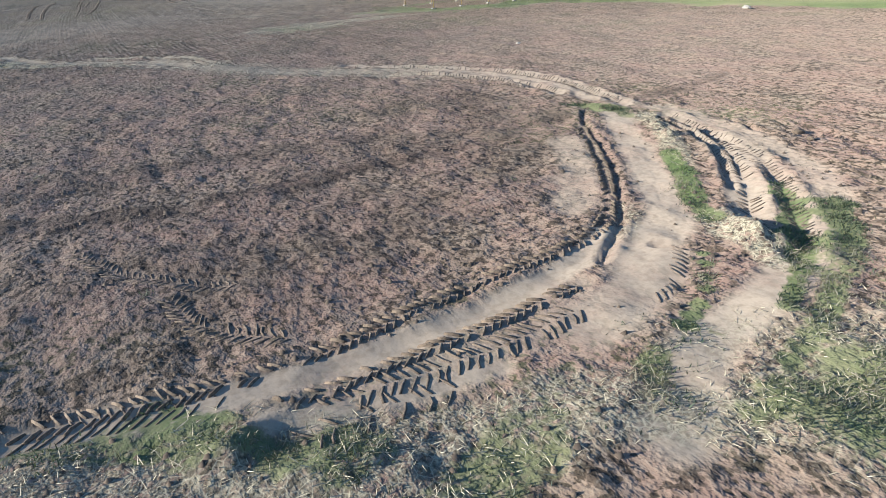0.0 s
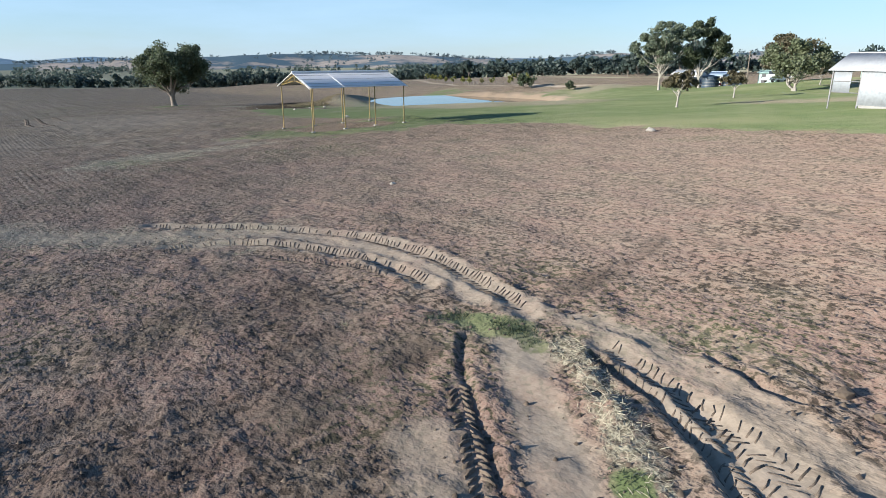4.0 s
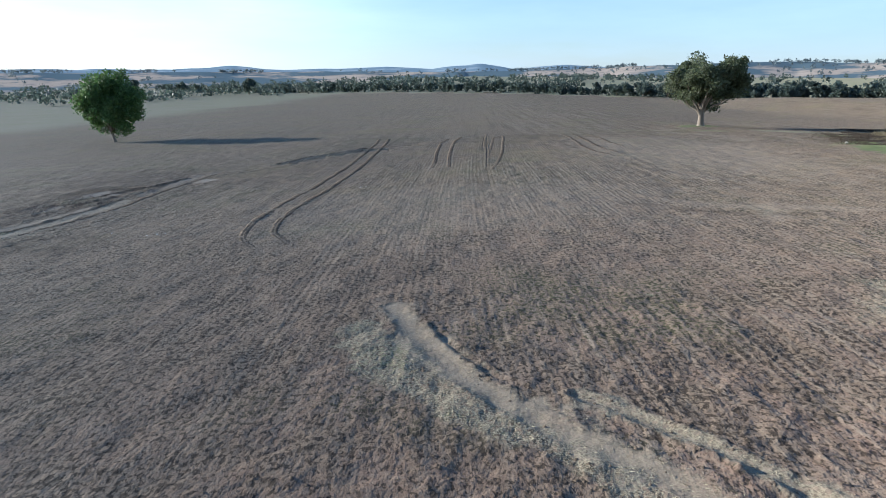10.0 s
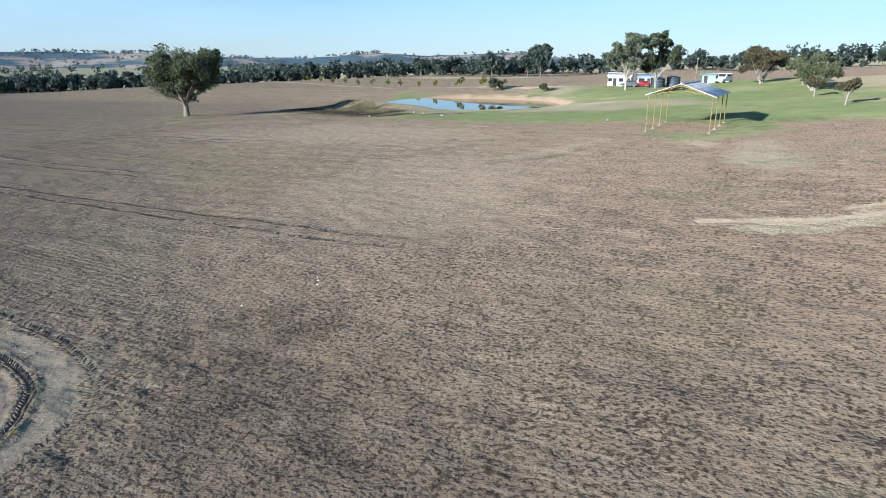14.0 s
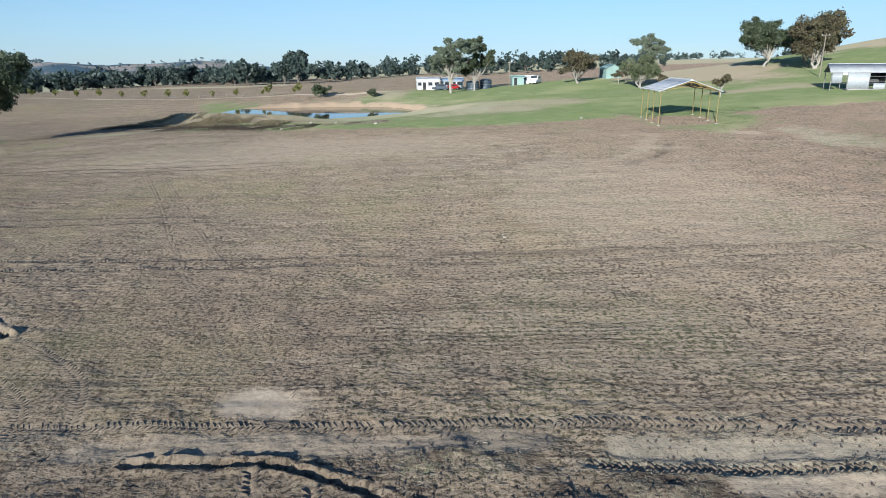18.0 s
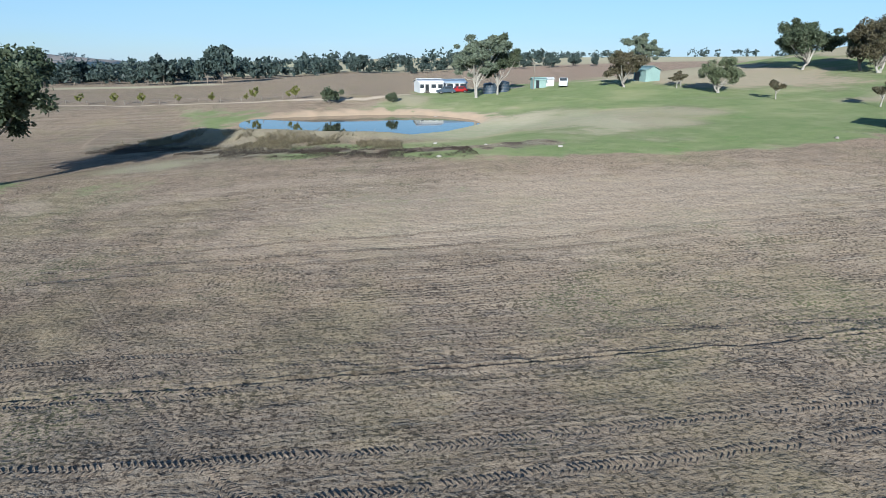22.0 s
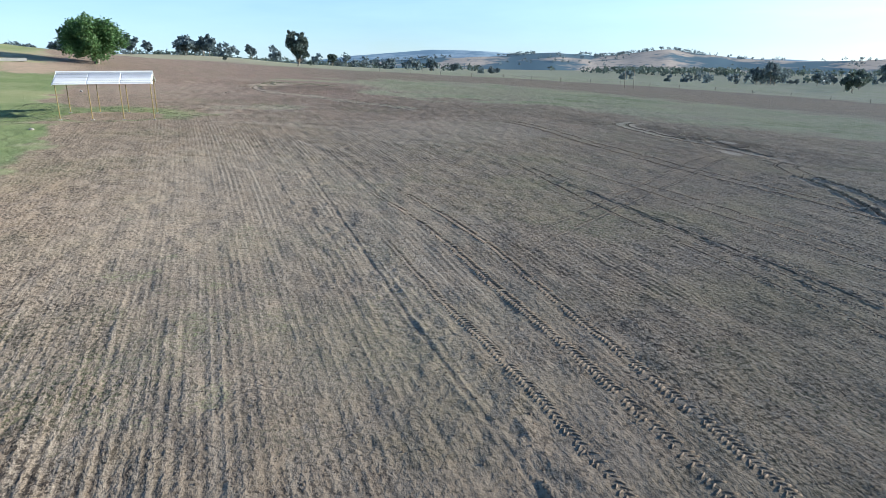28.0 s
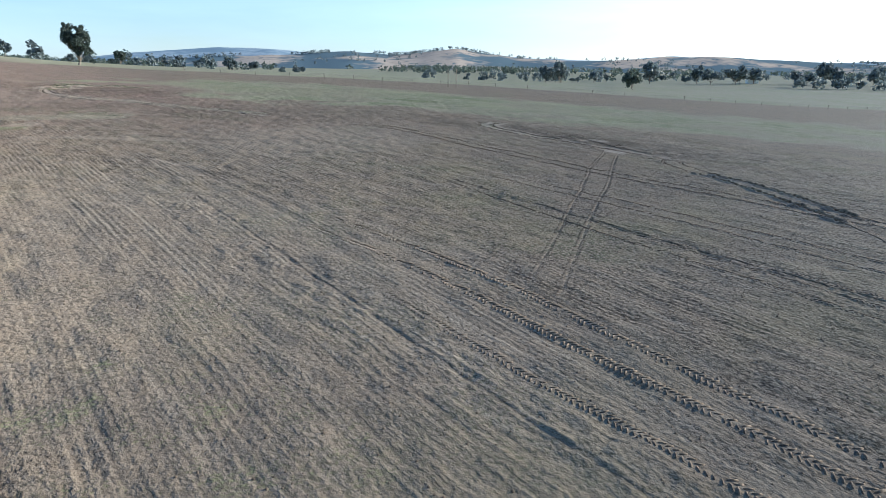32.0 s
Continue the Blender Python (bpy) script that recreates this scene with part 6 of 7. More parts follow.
# ---- shelter beside the field ----
def shelter():
    L, W, EAVE, RIDGE = 8.4, 5.9, 3.4, 4.36
    ob = thing("hay_shelter", 38.1, 56.3, -1.0, "open gabled shelter, ribbed iron roof on yellow steel posts", "shelter")
    for j, sy in enumerate((-1, 1)):
        for i in range(4):
            x, y = -L / 2 + L * i / 3, sy * W / 2
            zz = z_at(38.1 + x, 56.3 + y) - z_at(38.1, 56.3)
            post = part("post", rod(bmesh.new(), (x, y, zz - 0.3), (x, y, EAVE), 0.043, sides=10), M_YELLOW, ob)
            part("footing", slab(x, y, zz + 0.02, 0.28, 0.28, 0.12, bevel=0.02), M_CONCRETE, post, "concrete footing")
        part("eave_beam", slab(0, sy * W / 2, EAVE + 0.03, L + 0.3, 0.09, 0.14), M_STEEL, ob)
    for i in range(4):
        x = -L / 2 + L * i / 3
        bm = bmesh.new()
        for sy in (-1, 1):
            rod(bm, (x, sy * W / 2, EAVE), (x, 0, RIDGE - 0.08), 0.05)
            rod(bm, (x, sy * W / 2, EAVE), (x, sy * 0.25, RIDGE - 0.55), 0.035)
            for q in (0.25, 0.5, 0.75):
                rod(bm, (x, sy * W / 2 * (1 - q), EAVE + (RIDGE - 0.08 - EAVE) * q), (x, sy * (W / 2 + (0.25 - W / 2) * (q - 0.08)), EAVE + (RIDGE - 0.55 - EAVE) * (q - 0.08)), 0.02, sides=6)
        rod(bm, (x, 0, RIDGE - 0.1), (x, 0, RIDGE - 0.55), 0.03)
        part("roof_truss", bm, M_YELLOW if i in (0, 3) else M_STEEL, ob)
    slope = math.hypot(W / 2 + 0.35, RIDGE - EAVE + 0.1)
    ang = math.degrees(math.atan2(RIDGE - EAVE, W / 2))
    for sy in (-1, 1):
        for q in (0.2, 0.5, 0.8):
            part("purlin", slab(0, sy * W / 2 * (1 - q), EAVE + 0.06 + (RIDGE - EAVE) * q, L + 0.5, 0.06, 0.08), M_STEEL, ob)
        for k in range(3):
            m = pose(-L / 2 - 0.2 + (L + 0.4) * (k + 0.5) / 3, sy * (W / 4 + 0.17), (EAVE + RIDGE) / 2 + 0.02 + 0.012 * (k == 1), -sy * ang, 0, 0)
            roof_sheet("roof_sheet", (L + 0.4) / 3 + (0.04 if k == 1 else -0.02), slope, m, M_ZINC, ob)
        for e in (-1, 1):
            bm = bmesh.new()
            rod(bm, (e * (L / 2 + 0.22), sy * (W / 2 + 0.3), EAVE - 0.1), (e * (L / 2 + 0.22), 0, RIDGE + 0.1), 0.032, sides=6)
            part("barge_board", bm, M_WHITE, ob, "white barge board")
    part("ridge_cap", rod(bmesh.new(), (-L / 2 - 0.25, 0, RIDGE + 0.13), (L / 2 + 0.25, 0, RIDGE + 0.13), 0.09, sides=8), M_ZINC, ob)
    return ob


shelter()


def old_shed():
    """The small iron shed on the green with open bays."""
    L, W, EAVE, RIDGE = 7.0, 3.6, 2.35, 3.4
    ob = thing("iron_shed", 62.9, 24.2, 76.0, "small weathered iron shed with open bays and a ribbed gable roof", "shed")
    for x in (-L / 2, -1.3, 1.4, L / 2):
        for y in (-W / 2, W / 2):
            part("post", rod(bmesh.new(), (x, y, -0.4), (x, y, EAVE), 0.055), M_STEEL, ob)
    ang = math.degrees(math.atan2(RIDGE - EAVE, W / 2))
    for sy in (-1, 1):
        part("eave_beam", slab(0, sy * W / 2, EAVE, L, 0.08, 0.12), M_STEEL, ob)
        roof_sheet("roof_sheet", L + 0.5, math.hypot(W / 2 + 0.35, RIDGE - EAVE) + 0.05, pose(0, sy * (W / 4 + 0.13), (EAVE + RIDGE) / 2 + 0.05, -sy * ang, 0, 0), M_ZINC_DULL, ob)
    part("ridge_cap", rod(bmesh.new(), (-L / 2 - 0.25, 0, RIDGE + 0.1), (L / 2 + 0.25, 0, RIDGE + 0.1), 0.08), M_ZINC_DULL, ob)
    for x0, x1, z0, z1, y in ((2.1, 3.4, 0.85, 2.4, W / 2), (-1.3, 1.4, 0.0, 2.5, W / 2 + 0.04), (-3.35, -1.9, 0.0, 0.85, W / 2)):
        V, F = ribbed(x1 - x0, z1 - z0, 0.17)
        m = pose((x0 + x1) / 2, y, (z0 + z1) / 2, 90, 0, 0)
        part("wall_sheet", sheet("wall_sheet", [tuple(m @ Vector(v)) for v in V], F, M_ZINC_WALL), M_ZINC_WALL, ob, "grey galvanised wall sheet")
    # back wall coloured dark for the shade inside the shed
    V, F = ribbed(1.9, EAVE - 0.6, 0.17)
    m = pose(-L / 2 + 0.95, -W / 2, EAVE / 2 + 0.3, 90, 0, 0)
    part("back_wall", sheet("back_wall", [tuple(m @ Vector(v)) for v in V], F, M_SHEET_SHADED), M_SHEET_SHADED, ob)
    # near-black slab in place of the dim inside at the open end
    part("open_end_shade", slab(-L / 2, -0.4, 1.45, 0.05, W * 0.75, 2.4), M_DARK, ob, "dark panel standing for the shaded open end")
    for z in (0.85, 1.6):
        part("rail", rod(bmesh.new(), (1.4, W / 2, z), (L / 2, W / 2, z), 0.03), M_STEEL, ob)
        part("rail", rod(bmesh.new(), (-L / 2, W / 2, z + 0.2), (-1.3, W / 2, z + 0.2), 0.03), M_STEEL, ob)
    part("floor_slab", slab(-1.2, 0, -0.02, L * 0.7, W + 0.1, 0.22, bevel=0.02), M_CONCRETE, ob)
    return ob


old_shed()


# ---- homestead ----
def gable_house(name, x, y, turn, L, W, eave, ridge, wall_mat, roof_mat, label, windows=(), doors=(), category="house"):
    ob = thing(name, x, y, turn, label, category)
    t = 0.16
    for sy in (-1, 1):
        part("side_wall", slab(0, sy * (W / 2 - t / 2), eave / 2 - 0.3, L, t, eave + 0.6), wall_mat, ob)
    for sx in (-1, 1):
        V = [(sx * (L / 2 - d), y0, z0) for d in (0, t) for y0, z0 in ((-W / 2 + t, -0.6), (W / 2 - t, -0.6), (W / 2 - t, eave), (0, ridge - 0.05), (-W / 2 + t, eave))]
        bm = bmesh.new()
        vs = [bm.verts.new(v) for v in V]
        bm.faces.new(vs[:5]), bm.faces.new(vs[:4:-1])
        for k in range(5):
            bm.faces.new((vs[k], vs[(k + 1) % 5], vs[5 + (k + 1) % 5], vs[5 + k]))
        bmesh.ops.recalc_face_normals(bm, faces=bm.faces)
        part("gable_wall", bm, wall_mat, ob)
    ang = math.degrees(math.atan2(ridge - eave, W / 2))
    for sy in (-1, 1):
        roof_sheet("roof_side", L + 0.6, math.hypot(W / 2 + 0.4, ridge - eave) + 0.1, pose(0, sy * (W / 4 + 0.12), (eave + ridge) / 2 + 0.05, -sy * ang, 0, 0), roof_mat, ob, pitch=0.3)
    part("ridge_cap", rod(bmesh.new(), (-L / 2 - 0.3, 0, ridge + 0.1), (L / 2 + 0.3, 0, ridge + 0.1), 0.1), roof_mat, ob)
    for wx, wz, ww, wh, sy in windows:
        pane = part("window", slab(wx, sy * (W / 2 + 0.01), wz, ww, 0.06, wh), M_GLASS, ob, "dark window pane")
        part("window_frame", slab(wx, sy * (W / 2 + 0.012), wz - wh / 2 - 0.05, ww + 0.2, 0.1, 0.08), M_WHITE, pane)
    for wx, ww, wh, sy in doors:
        part("door", slab(wx, sy * (W / 2 + 0.01), wh / 2, ww, 0.07, wh), M_DARK, ob, "dark doorway")
    return ob


gable_house("farm_house", 150.0, 94.4, 100, 6.2, 5.6, 2.5, 3.3, M_WHITE, M_WHITE, "low white farm house with a pale iron roof",
            windows=((-2.3, 1.6, 1.2, 0.9, 1), (-0.5, 1.6, 1.2, 0.9, 1), (2.5, 1.6, 1.0, 0.9, 1), (-2.0, 1.6, 1.2, 0.9, -1)), doors=((1.2, 0.9, 2.05, 1),))
gable_house("house_wing", 153.6, 87.6, 100, 6.0, 5.0, 2.2, 3.0, M_WHITE, M_ROOFBLUE, "white house wing with a pale blue iron roof",
            windows=((-2.0, 1.5, 1.6, 1.0, 1), (1.6, 1.5, 1.6, 1.0, 1)), doors=((-0.3, 0.9, 2.0, 1),))
gable_house("green_shed", 126.0, 47.4, 12, 4.4, 3.8, 2.3, 3.1, M_GREENSHED, M_GREENSHED, "pale green iron shed behind the trees", doors=((0.9, 1.8, 2.0, 1),), category="shed")
gable_house("far_homestead", -509.0, -124.0, 30, 22.0, 8.0, 3.2, 5.0, M_WHITE, M_WHITE, "far white homestead among trees", windows=((-5, 1.6, 2, 1.2, 1), (3, 1.6, 2, 1.2, 1)))


def water_tank(x, y, r, h, mat, label):
    ob = thing("water_tank", x, y, 0, label, "tank")
    bm = bmesh.new()
    rod(bm, (0, 0, -0.3), (0, 0, h), r, sides=28)
    part("tank_wall", bm, mat, ob)
    part("tank_lid", rod(bmesh.new(), (0, 0, h), (0, 0, h + r * 0.18), r * 1.02, r * 0.15, 28), mat, ob)
    for k in range(3):
        part("hoop", rod(bmesh.new(), (0, 0, h * (k + 0.6) / 3.4), (0, 0, h * (k + 0.6) / 3.4 + 0.06), r * 1.012, sides=28), M_STEEL, ob)


def house_base(x, y, turn, L, W):
    """Stumps under the raised side of the house, with entry steps."""
    ob = thing("entry_steps", x - 3.9, y + 1.0, turn, "grey timber entry steps beside the white house", "steps")
    for k in range(4):
        part("tread", slab(0, 0.3 * k, 0.62 - 0.17 * k, 1.2, 0.28, 0.05), M_WOOD, ob)
    for sx in (-0.6, 0.6):
        part("stringer", slab(sx, 0.45, 0.28, 0.06, 1.3, 0.2), M_WOOD, ob)


house_base(150.0, 94.4, 100, 6.2, 5.6)
water_tank(136.6, 81.2, 1.7, 2.2, M_TANK, "dark blue round water tank under the gum trees")
water_tank(138.4, 77.8, 1.6, 2.3, M_TANK, "dark round water tank beside the house")


def car(name, x, y, turn, mat, label, L=4.4, W=1.8, Hh=1.55, van=False):
    ob = thing(name, x, y, turn, label, "car")
    bm = bmesh.new()
    prof = [(-L / 2, 0.35), (-L / 2, 0.85), (-L / 2 + (0.1 if van else 0.5), Hh * (1 if van else 0.62)), (-L * 0.28, Hh), (L * 0.12, Hh), (L * 0.27, 0.98), (L / 2 - 0.08, 0.82), (L / 2, 0.5), (L / 2, 0.35)]
    a = [bm.verts.new((px, -W / 2, pz)) for px, pz in prof]
    b = [bm.verts.new((px, W / 2, pz)) for px, pz in prof]
    bm.faces.new(a), bm.faces.new(b[::-1])
    for k in range(len(prof)):
        q = (k + 1) % len(prof)
        bm.faces.new((a[k], b[k], b[q], a[q]))
    bmesh.ops.recalc_face_normals(bm, faces=bm.faces)
    bmesh.ops.bevel(bm, geom=list(bm.edges), offset=0.06, segments=2, affect="EDGES")
    part("body", bm, mat, ob)
    for sy in (-1, 1):
        part("side_window", slab(-L * 0.08, sy * (W / 2 - 0.005), Hh - 0.33, L * 0.36, 0.05, 0.36, bevel=0.02), M_GLASS, ob)
        for sx in (-1, 1):
            wheel = part("wheel", rod(bmesh.new(), (sx * L * 0.31, sy * (W / 2 - 0.2), 0.32), (sx * L * 0.31, sy * (W / 2 + 0.02), 0.32), 0.32, sides=18), M_RUBBER, ob)
            part("rim", rod(bmesh.new(), (sx * L * 0.31, sy * (W / 2 - 0.02), 0.32), (sx * L * 0.31, sy * (W / 2 + 0.03), 0.32), 0.19, sides=14), M_STEEL, wheel)
    part("windscreen", slab(L * 0.205, 0, Hh - 0.32, 0.05, W * 0.82, 0.6, Matrix.Translation((0, 0, 0)) @ Matrix.Rotation(0, 4, "Y")), M_GLASS, ob)
    return ob


car("red_car", 146.6, 87.2, 100, M_RED, "small red car parked by the white house")
car("dark_car", 145.4, 90.6, 95, M_TANK, "dark car parked by the white house", 4.6, 1.85, 1.7)
car("white_van", 131.0, 65.2, 160, M_CARWHITE, "white van parked on the bare yard", 4.8, 1.9, 2.0, True)
gable_house("yard_hut", 137.0, 69.4, 95, 3.2, 2.2, 1.9, 2.3, M_GREENSHED, M_GREENSHED, "small pale green hut in the yard", doors=((0.6, 0.8, 1.8, 1),), category="hut")
gable_house("yard_caravan", 139.5, 66.6, 95, 3.0, 2.0, 1.7, 2.0, M_WHITE, M_WHITE, "small white cabin in the yard", windows=((0.8, 1.4, 0.9, 0.6, 1),), category="cabin")


def pole(x, y, h, label="grey timber power pole on the grass", arm=True):
    ob = thing("power_pole", x, y, 20, label, "pole")
    part("pole", rod(bmesh.new(), (0, 0, -0.5), (0, 0, h), 0.11, 0.08, 10), M_WOOD, ob)
    if arm:
        part("crossarm", slab(0, 0, h - 0.35, 1.8, 0.1, 0.12), M_WOOD, ob)
        for s in (-0.75, 0.75):
            part("insulator", rod(bmesh.new(), (s, 0, h - 0.3), (s, 0, h - 0.12), 0.05), M_WHITE, ob)


pole(86.0, 17.8, 7.4)
pole(133.0, 71.7, 6.2)
pole(63.0, -12.6, 7.0)
pole(-88.0, -19.0, 5.0, "thin pole in the far paddock", False)
pole(-84.6, -18.6, 5.0, "thin pole in the far paddock", False)


def white_cone():
    ob = thing("white_pillar", 90.5, -3.2, 0, "tapering white pillar on the green hillside", "pillar")
    part("shaft", rod(bmesh.new(), (0, 0, -0.3), (0, 0, 5.0), 0.36, 0.12, 14), M_WHITE, ob)
    part("base", rod(bmesh.new(), (0, 0, -0.3), (0, 0, 0.25), 0.6, 0.5, 14), M_CONCRETE, ob)


white_cone()


def trough(x, y, turn, L, mat, label, name="trough"):
    ob = thing(name, x, y, turn, label, "trough")
    part("basin", slab(0, 0, 0.3, L, 0.9, 0.6, bevel=0.05), mat, ob)
    part("water_top", slab(0, 0, 0.585, L - 0.2, 0.7, 0.04), M_DARK, ob)


trough(61.0, -17.0, 10, 4.6, M_CONCRETE, "long pale concrete trough on the hillside")
trough(84.0, 14.6, 40, 2.6, M_WHITE, "white trough beside the power pole")


def rock(x, y, s, mat, label, name="rock"):
    rng = random.Random(int(x * 97 + y * 13))
    bm = bmesh.new()
    bmesh.ops.create_icosphere(bm, subdivisions=2, radius=1)
    for v in bm.verts:
        v.co *= rng.uniform(0.78, 1.15)
        v.co.x, v.co.y, v.co.z = v.co.x * s, v.co.y * s * 0.75, v.co.z * s * 0.55
    me = bpy.data.meshes.new(name)
    bm.to_mesh(me)
    bm.free()
    me.materials.append(mat)
    ob = new(name, me)
    ob.matrix_world = pose(x, y, z_at(x, y) + s * 0.2, 0, 0, rng.uniform(0, 360))
    return tagged(ob, label, "rock", "loose stones")


for x, y, s in ((49.6, 92.3, 0.28), (48.9, 105.0, 0.28), (-3.6, 76.5, 0.10), (-3.2, 76.6, 0.07), (43.6, 66.0, 0.25), (44.0, 30.0, 0.3), (60.0, 104.0, 0.3), (55.0, 99.0, 0.2), (25.0, 28.0, 0.12)):
    rock(x, y, s, M_ROCK, "pale stone lying on the ground")
for x, y, s in ((-24.0, 71.3, 0.10), (-24.2, 70.4, 0.12), (-24.8, 70.0, 0.11), (-25.1, 74.7, 0.12), (-23.8, 71.1, 0.08), (-24.5, 70.7, 0.08), (-24.4, 71.6, 0.07), (-25.0, 70.5, 0.07)):
    rock(x, y, s, M_STONE, "pale stone turned up among dark clods")
for x, y, s in ((-11.9, 61.3, 0.05), (-12.3, 61.0, 0.04), (-15.0, 62.4, 0.05), (-11.6, 61.6, 0.035)):
    rock(x, y, s, M_WHITE, "scrap of white litter on the bare soil", "litter")
for x, y, s in ((20.6, 10.6, 0.14), (20.3, 10.1, 0.10)):
    rock(x, y, s, M_CLOD, "large dry clod of brown soil", "clod")


def pump_float():
    ob = thing("dam_pump", 106.4, 113.4, 0, "grey pump on a timber stand at the dam's edge", "pump")
    part("stand", slab(0, 0, 0.5, 1.4, 1.0, 0.1), M_WOOD, ob)
    for sx in (-0.6, 0.6):
        for sy in (-0.4, 0.4):
            part("leg", rod(bmesh.new(), (sx, sy, -0.6), (sx, sy, 0.5), 0.05), M_WOOD, ob)
    part("housing", slab(0.1, 0, 0.85, 0.9, 0.6, 0.6, bevel=0.08), M_WHITE, ob)
    part("pipe", rod(bmesh.new(), (-0.4, 0, 0.7), (-3.4, 0.4, -0.4), 0.08), M_STEEL, ob)


pump_float()
for x, y, s in ((97.3, -23.2, 1.2), (95.4, -22.0, 0.9), (99.0, -22.4, 0.8), (96.4, -24.4, 1.0), (94.2, -23.4, 0.6), (98.4, -24.6, 0.7), (93.0, -21.6, 0.5)):
    rock(x, y, s, M_ROCK, "pale boulder of a rock pile on the grassy hilltop", "boulder")
rock(106.5, 98.0, 0.7, M_ROCK, "grey boulder on the dam's bank")
rock(98.0, 93.6, 0.5, M_WOOD, "dark stump on the dam's bank", "stump")


# ---- fence along the drive ----
def fence(points, step, label):
    p = spline(points, step)
    ob = thing("wire_fence", p[0][0], p[0][1], 0, label, "fence")
    o = ob.matrix_world.translation
    pts = [Vector((x, y, z_at(x, y))) - o for x, y in p]
    me = None
    for q in pts:
        if me is None:
            first = part("post", rod(bmesh.new(), (0, 0, -0.3), (0, 0, 1.15), 0.06, sides=6), M_WOOD, ob)
            me = first.data
            first.location = q
        else:
            c = new("post", me)
            c.parent, c.location = ob, q
    for z in (0.45, 0.75, 1.05):
        V, F = [], []
        tube(V, F, [q + Vector((0, 0, z)) for q in pts], [0.008] * len(pts), 4)
        part("wire", sheet("wire", V, F, M_STEEL), M_STEEL, ob)


fence([(152, 199), (142, 178), (137.6, 164), (133.8, 152), (131.2, 142), (129, 133), (126.6, 124)], 4.0, "timber-post wire fence along the drive")
fence([(-256, 60), (-188, 34), (-148, 9), (-111, -26), (-62, -49), (-17, -66)], 9.0, "low wire fence between the paddocks")


# ---- loose soil, straw and grass on the near ground ----
def clods():
    rng = np.random.RandomState(3)
    P = []
    for x0, x1, y0, y1, n in ((3, 24, 5, 26, 30000), (3, 30, 26, 46, 12000), (-10, 28, 34, 60, 8000), (-30, 0, 50, 100, 26000), (-28, -20, 67, 81, 16000), (-2, 32, 96, 124, 22000), (-12, 20, 46, 100, 5000)):
        P.append(np.stack([rng.uniform(x0, x1, n), rng.uniform(y0, y1, n)], 1))
    P = np.concatenate(P)
    keep = rng.rand(len(P)) > np.maximum(sample("pale", P[:, 0], P[:, 1]) * 1.1, sample("grass", P[:, 0], P[:, 1]) * 0.8)
    bowed = P[:, 0] - 0.0005 * (P[:, 1] - 77) ** 2
    keep &= rng.rand(len(P)) < 0.5 + 0.45 * lattice(P[:, 0], P[:, 1], 2.2, 71) + 0.35 * np.sin(bowed * 2 * math.pi / 0.31)
    P = P[keep]
    z = ground_at(P[:, 0], P[:, 1])
    s = 0.016 + 0.05 * rng.rand(len(P)) ** 3.2
    mess = np.exp(-(((P[:, 0] + 24) / 2.6) ** 2) - ((P[:, 1] - 75) / 4.5) ** 2)
    s *= 1 + 1.1 * mess * (rng.rand(len(P)) > 0.6)
    n = len(P)
    dirs = np.array([(1, 0, -0.5), (0, 1, -0.5), (-1, 0, -0.5), (0, -1, -0.5), (0.15, 0.1, 0.55)], float)
    a = rng.uniform(0, 6.28, n)
    ca, sa = np.cos(a)[:, None], np.sin(a)[:, None]
    jit = dirs[None] * rng.uniform(0.6, 1.4, (n, 5, 1))
    x = jit[..., 0] * ca - jit[..., 1] * sa
    y = jit[..., 0] * sa + jit[..., 1] * ca
    V = np.stack([P[:, :1] + x * s[:, None], P[:, 1:] + y * s[:, None], z[:, None] + (0.25 + jit[..., 2]) * s[:, None]], -1)
    tri = np.array([(0, 1, 4), (1, 2, 4), (2, 3, 4), (3, 0, 4)])
    F = (np.arange(n)[:, None, None] * 5 + tri[None]).reshape(-1, 3)
    tagged(new("soil_clods", sheet("soil_clods", V.reshape(-1, 3), F, M_CLOD)), "small dry clods of brown soil on the field", "soil", kind="stuff")


clods()


def blades(name, mat, layer, areas, tall, lean, label, category, seed, thin=0.012, power=1.0):
    rng = np.random.RandomState(seed)
    P = []
    for x0, x1, y0, y1, n in areas:
        P.append(np.stack([rng.uniform(x0, x1, n), rng.uniform(y0, y1, n)], 1))
    P = np.concatenate(P)
    clump = 0.5 + 0.9 * lattice(P[:, 0], P[:, 1], 0.5, seed) + 0.3 * lattice(P[:, 0], P[:, 1], 0.2, seed + 1)
    P = P[rng.rand(len(P)) < np.clip(sample(layer, P[:, 0], P[:, 1]), 0, 1) ** power * clump * 1.3]
    n = len(P)
    z = ground_at(P[:, 0], P[:, 1])
    a, b = rng.uniform(0, 6.28, n), rng.uniform(0, 6.28, n)
    h = tall * rng.uniform(0.4, 1.3, n)
    lx, ly = np.cos(a) * h * lean * rng.uniform(0.3, 1.2, n), np.sin(a) * h * lean * rng.uniform(0.3, 1.2, n)
    wx, wy = np.cos(b) * thin, np.sin(b) * thin
    base = np.stack([P[:, 0], P[:, 1], z - 0.01], -1)
    V = np.stack([base + np.stack([-wx, -wy, 0 * z], -1), base + np.stack([wx, wy, 0 * z], -1),
                  base + np.stack([lx * 0.5 + wx * 0.7, ly * 0.5 + wy * 0.7, h * 0.62], -1), base + np.stack([lx, ly, h], -1)], 1)
    tagged(new(name, sheet(name, V.reshape(-1, 3), np.arange(4 * n).reshape(n, 4), mat)), label, category, kind="stuff")


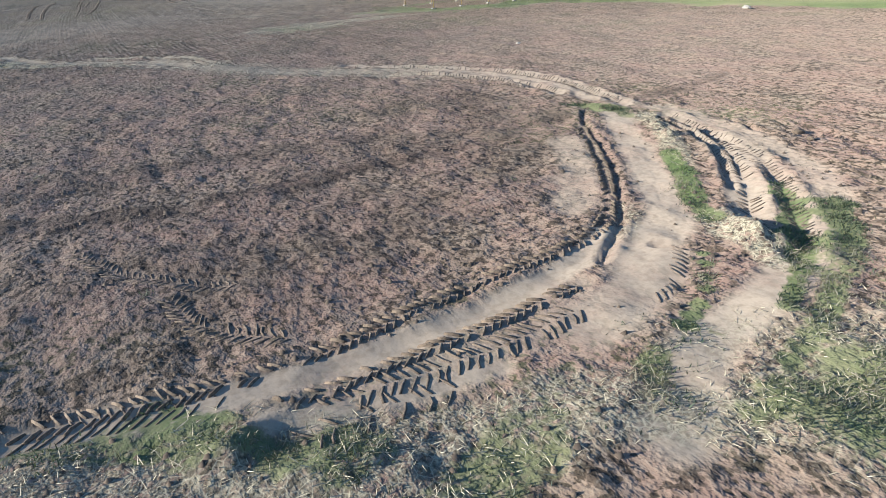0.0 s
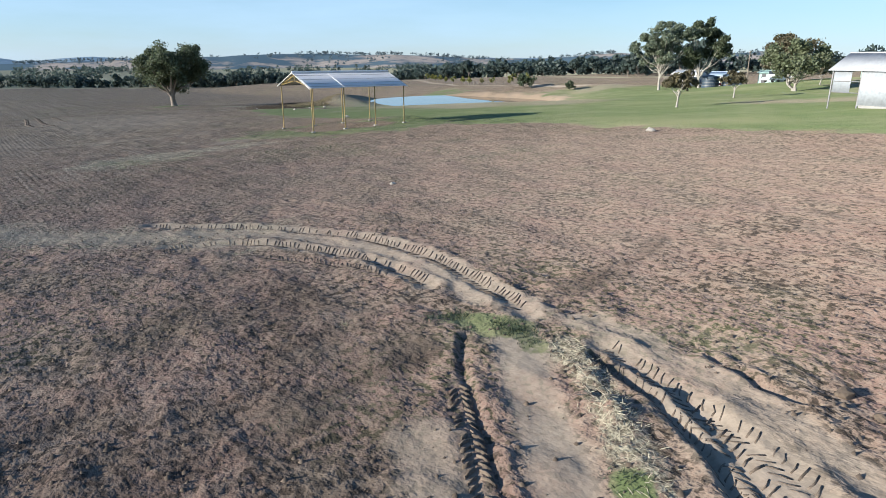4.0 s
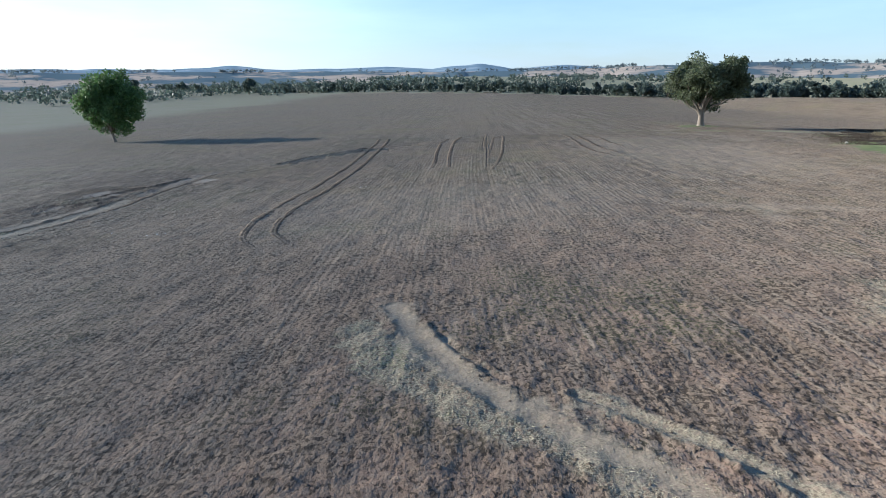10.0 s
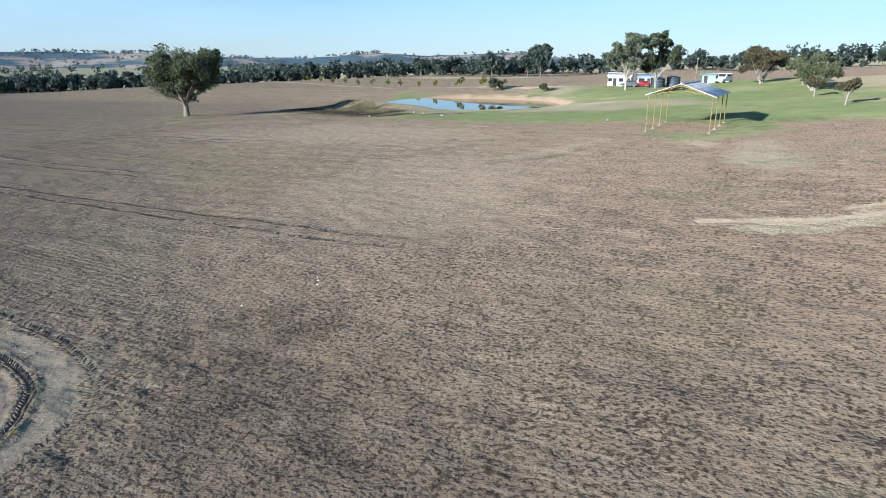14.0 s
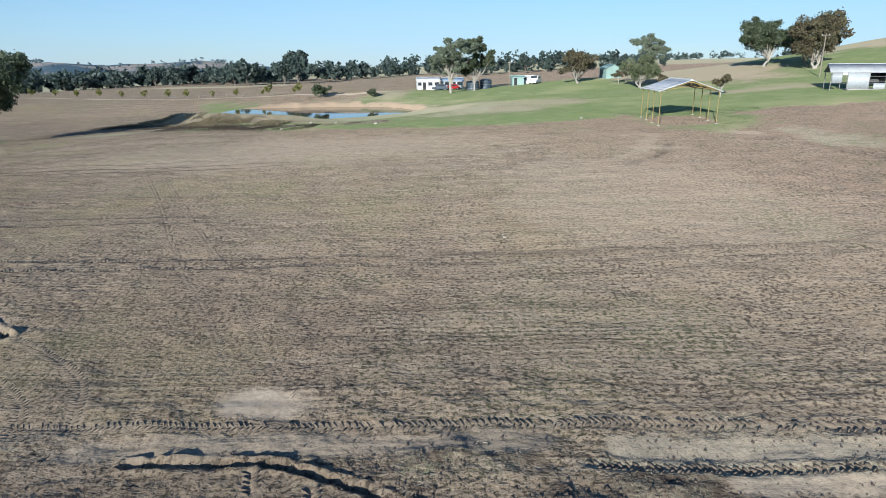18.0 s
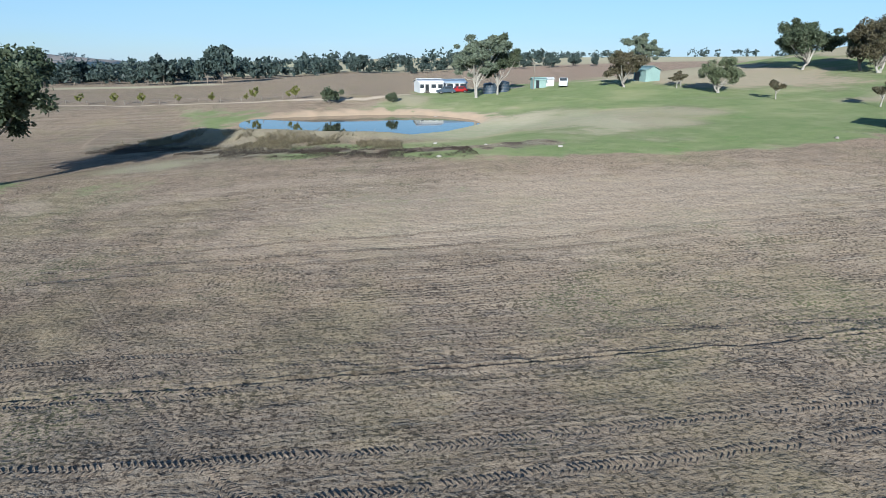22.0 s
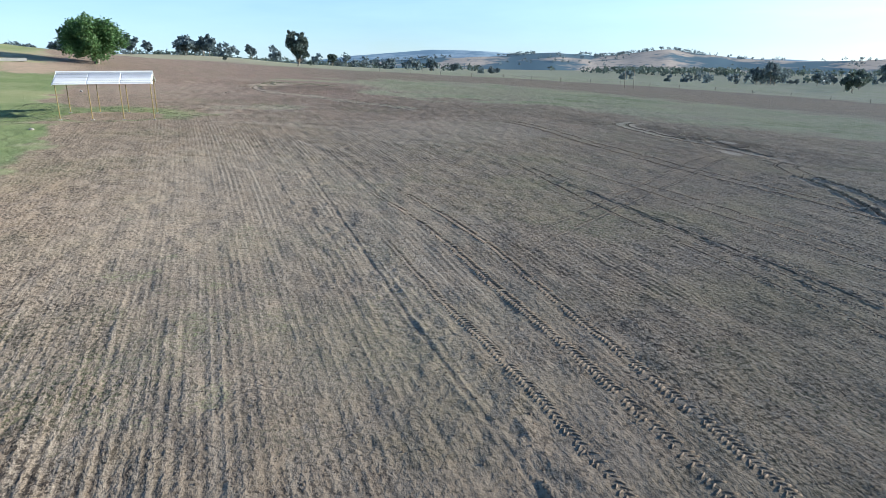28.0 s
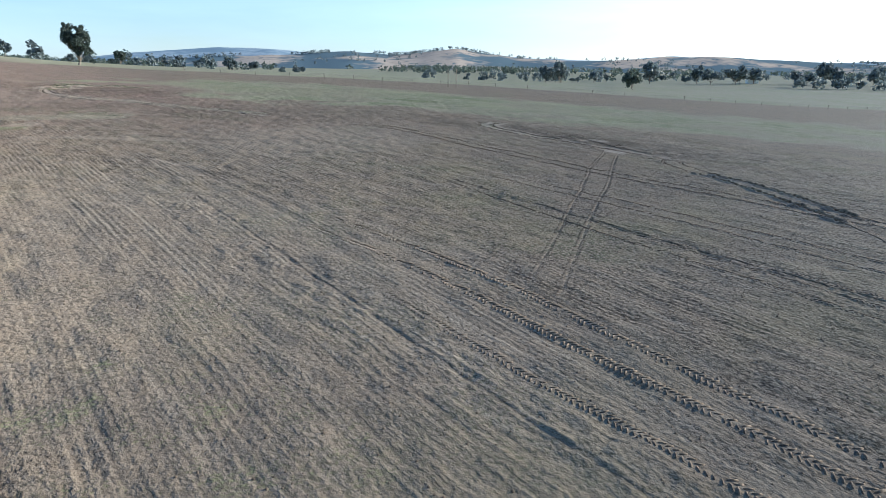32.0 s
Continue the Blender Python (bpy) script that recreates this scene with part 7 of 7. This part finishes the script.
NEAR = [(2, 22, 3, 20, 330000)]
blades("grass_tufts", M_BLADE, "grass", NEAR + [(26, 48, 44, 62, 60000), (14, 26, 42, 52, 30000), (-30, -18, 58, 84, 60000)], 0.065, 0.9, "short green and drying grass among the wheel marks", "grass", 81, 0.008)
blades("straw_litter", M_STRAW, "straw", [(2, 22, 3, 20, 150000), (0, 13, 33, 50.5, 60000), (13, 30, 40, 66, 70000), (-30, -18, 58, 90, 70000), (-18, -6, 92, 108, 16000)], 0.045, 3.2, "pale dry straw scattered on the soil", "straw", 83, 0.006)


def dead_reeds():
    """Scorched and dried reeds along the dam's field side."""
    for name, mat, tall, count, off, seed, label in (("scorched_reeds", M_REED_DARK, 0.17, 40000, -1.6, 91, "dark scorched reeds and trash below the dam's bank"), ("dry_reeds", M_REED, 0.4, 24000, 4.0, 92, "straw-coloured dry reeds on the dam's bank")):
        rng = np.random.RandomState(seed)
        p = reed_line[rng.randint(0, len(reed_line), count)]
        x = p[:, 0] + off + rng.normal(size=count) * (2.6 if off < 0 else 1.8)
        y = p[:, 1] - off * 0.4 + rng.normal(size=count) * 1.3
        keep = (lattice(x, y, 2.6, seed) + 0.6 * lattice(x, y, 0.9, seed + 1) > (-0.25 if off < 0 else 0.05)) & (y > (101 if off < 0 else 108))
        x, y = x[keep], y[keep]
        n = len(x)
        z = ground_at(x, y)
        a, b = rng.uniform(0, 6.28, n), rng.uniform(0, 6.28, n)
        h = tall * rng.uniform(0.3, 1.2, n)
        ln = h * rng.uniform(0.2, 1.3, n)
        base = np.stack([x, y, z - 0.03], -1)
        side = np.stack([np.cos(b), np.sin(b), 0 * z], -1) * 0.022
        mid_p = base + np.stack([np.cos(a) * ln * 0.5, np.sin(a) * ln * 0.5, h * 0.7], -1)
        tip = base + np.stack([np.cos(a) * ln, np.sin(a) * ln, h], -1)
        V = np.stack([base - side, base + side, mid_p + side * 0.8, tip], 1)
        tagged(new(name, sheet(name, V.reshape(-1, 3), np.arange(4 * n).reshape(n, 4), mat)), label, "reeds", kind="stuff")


dead_reeds()
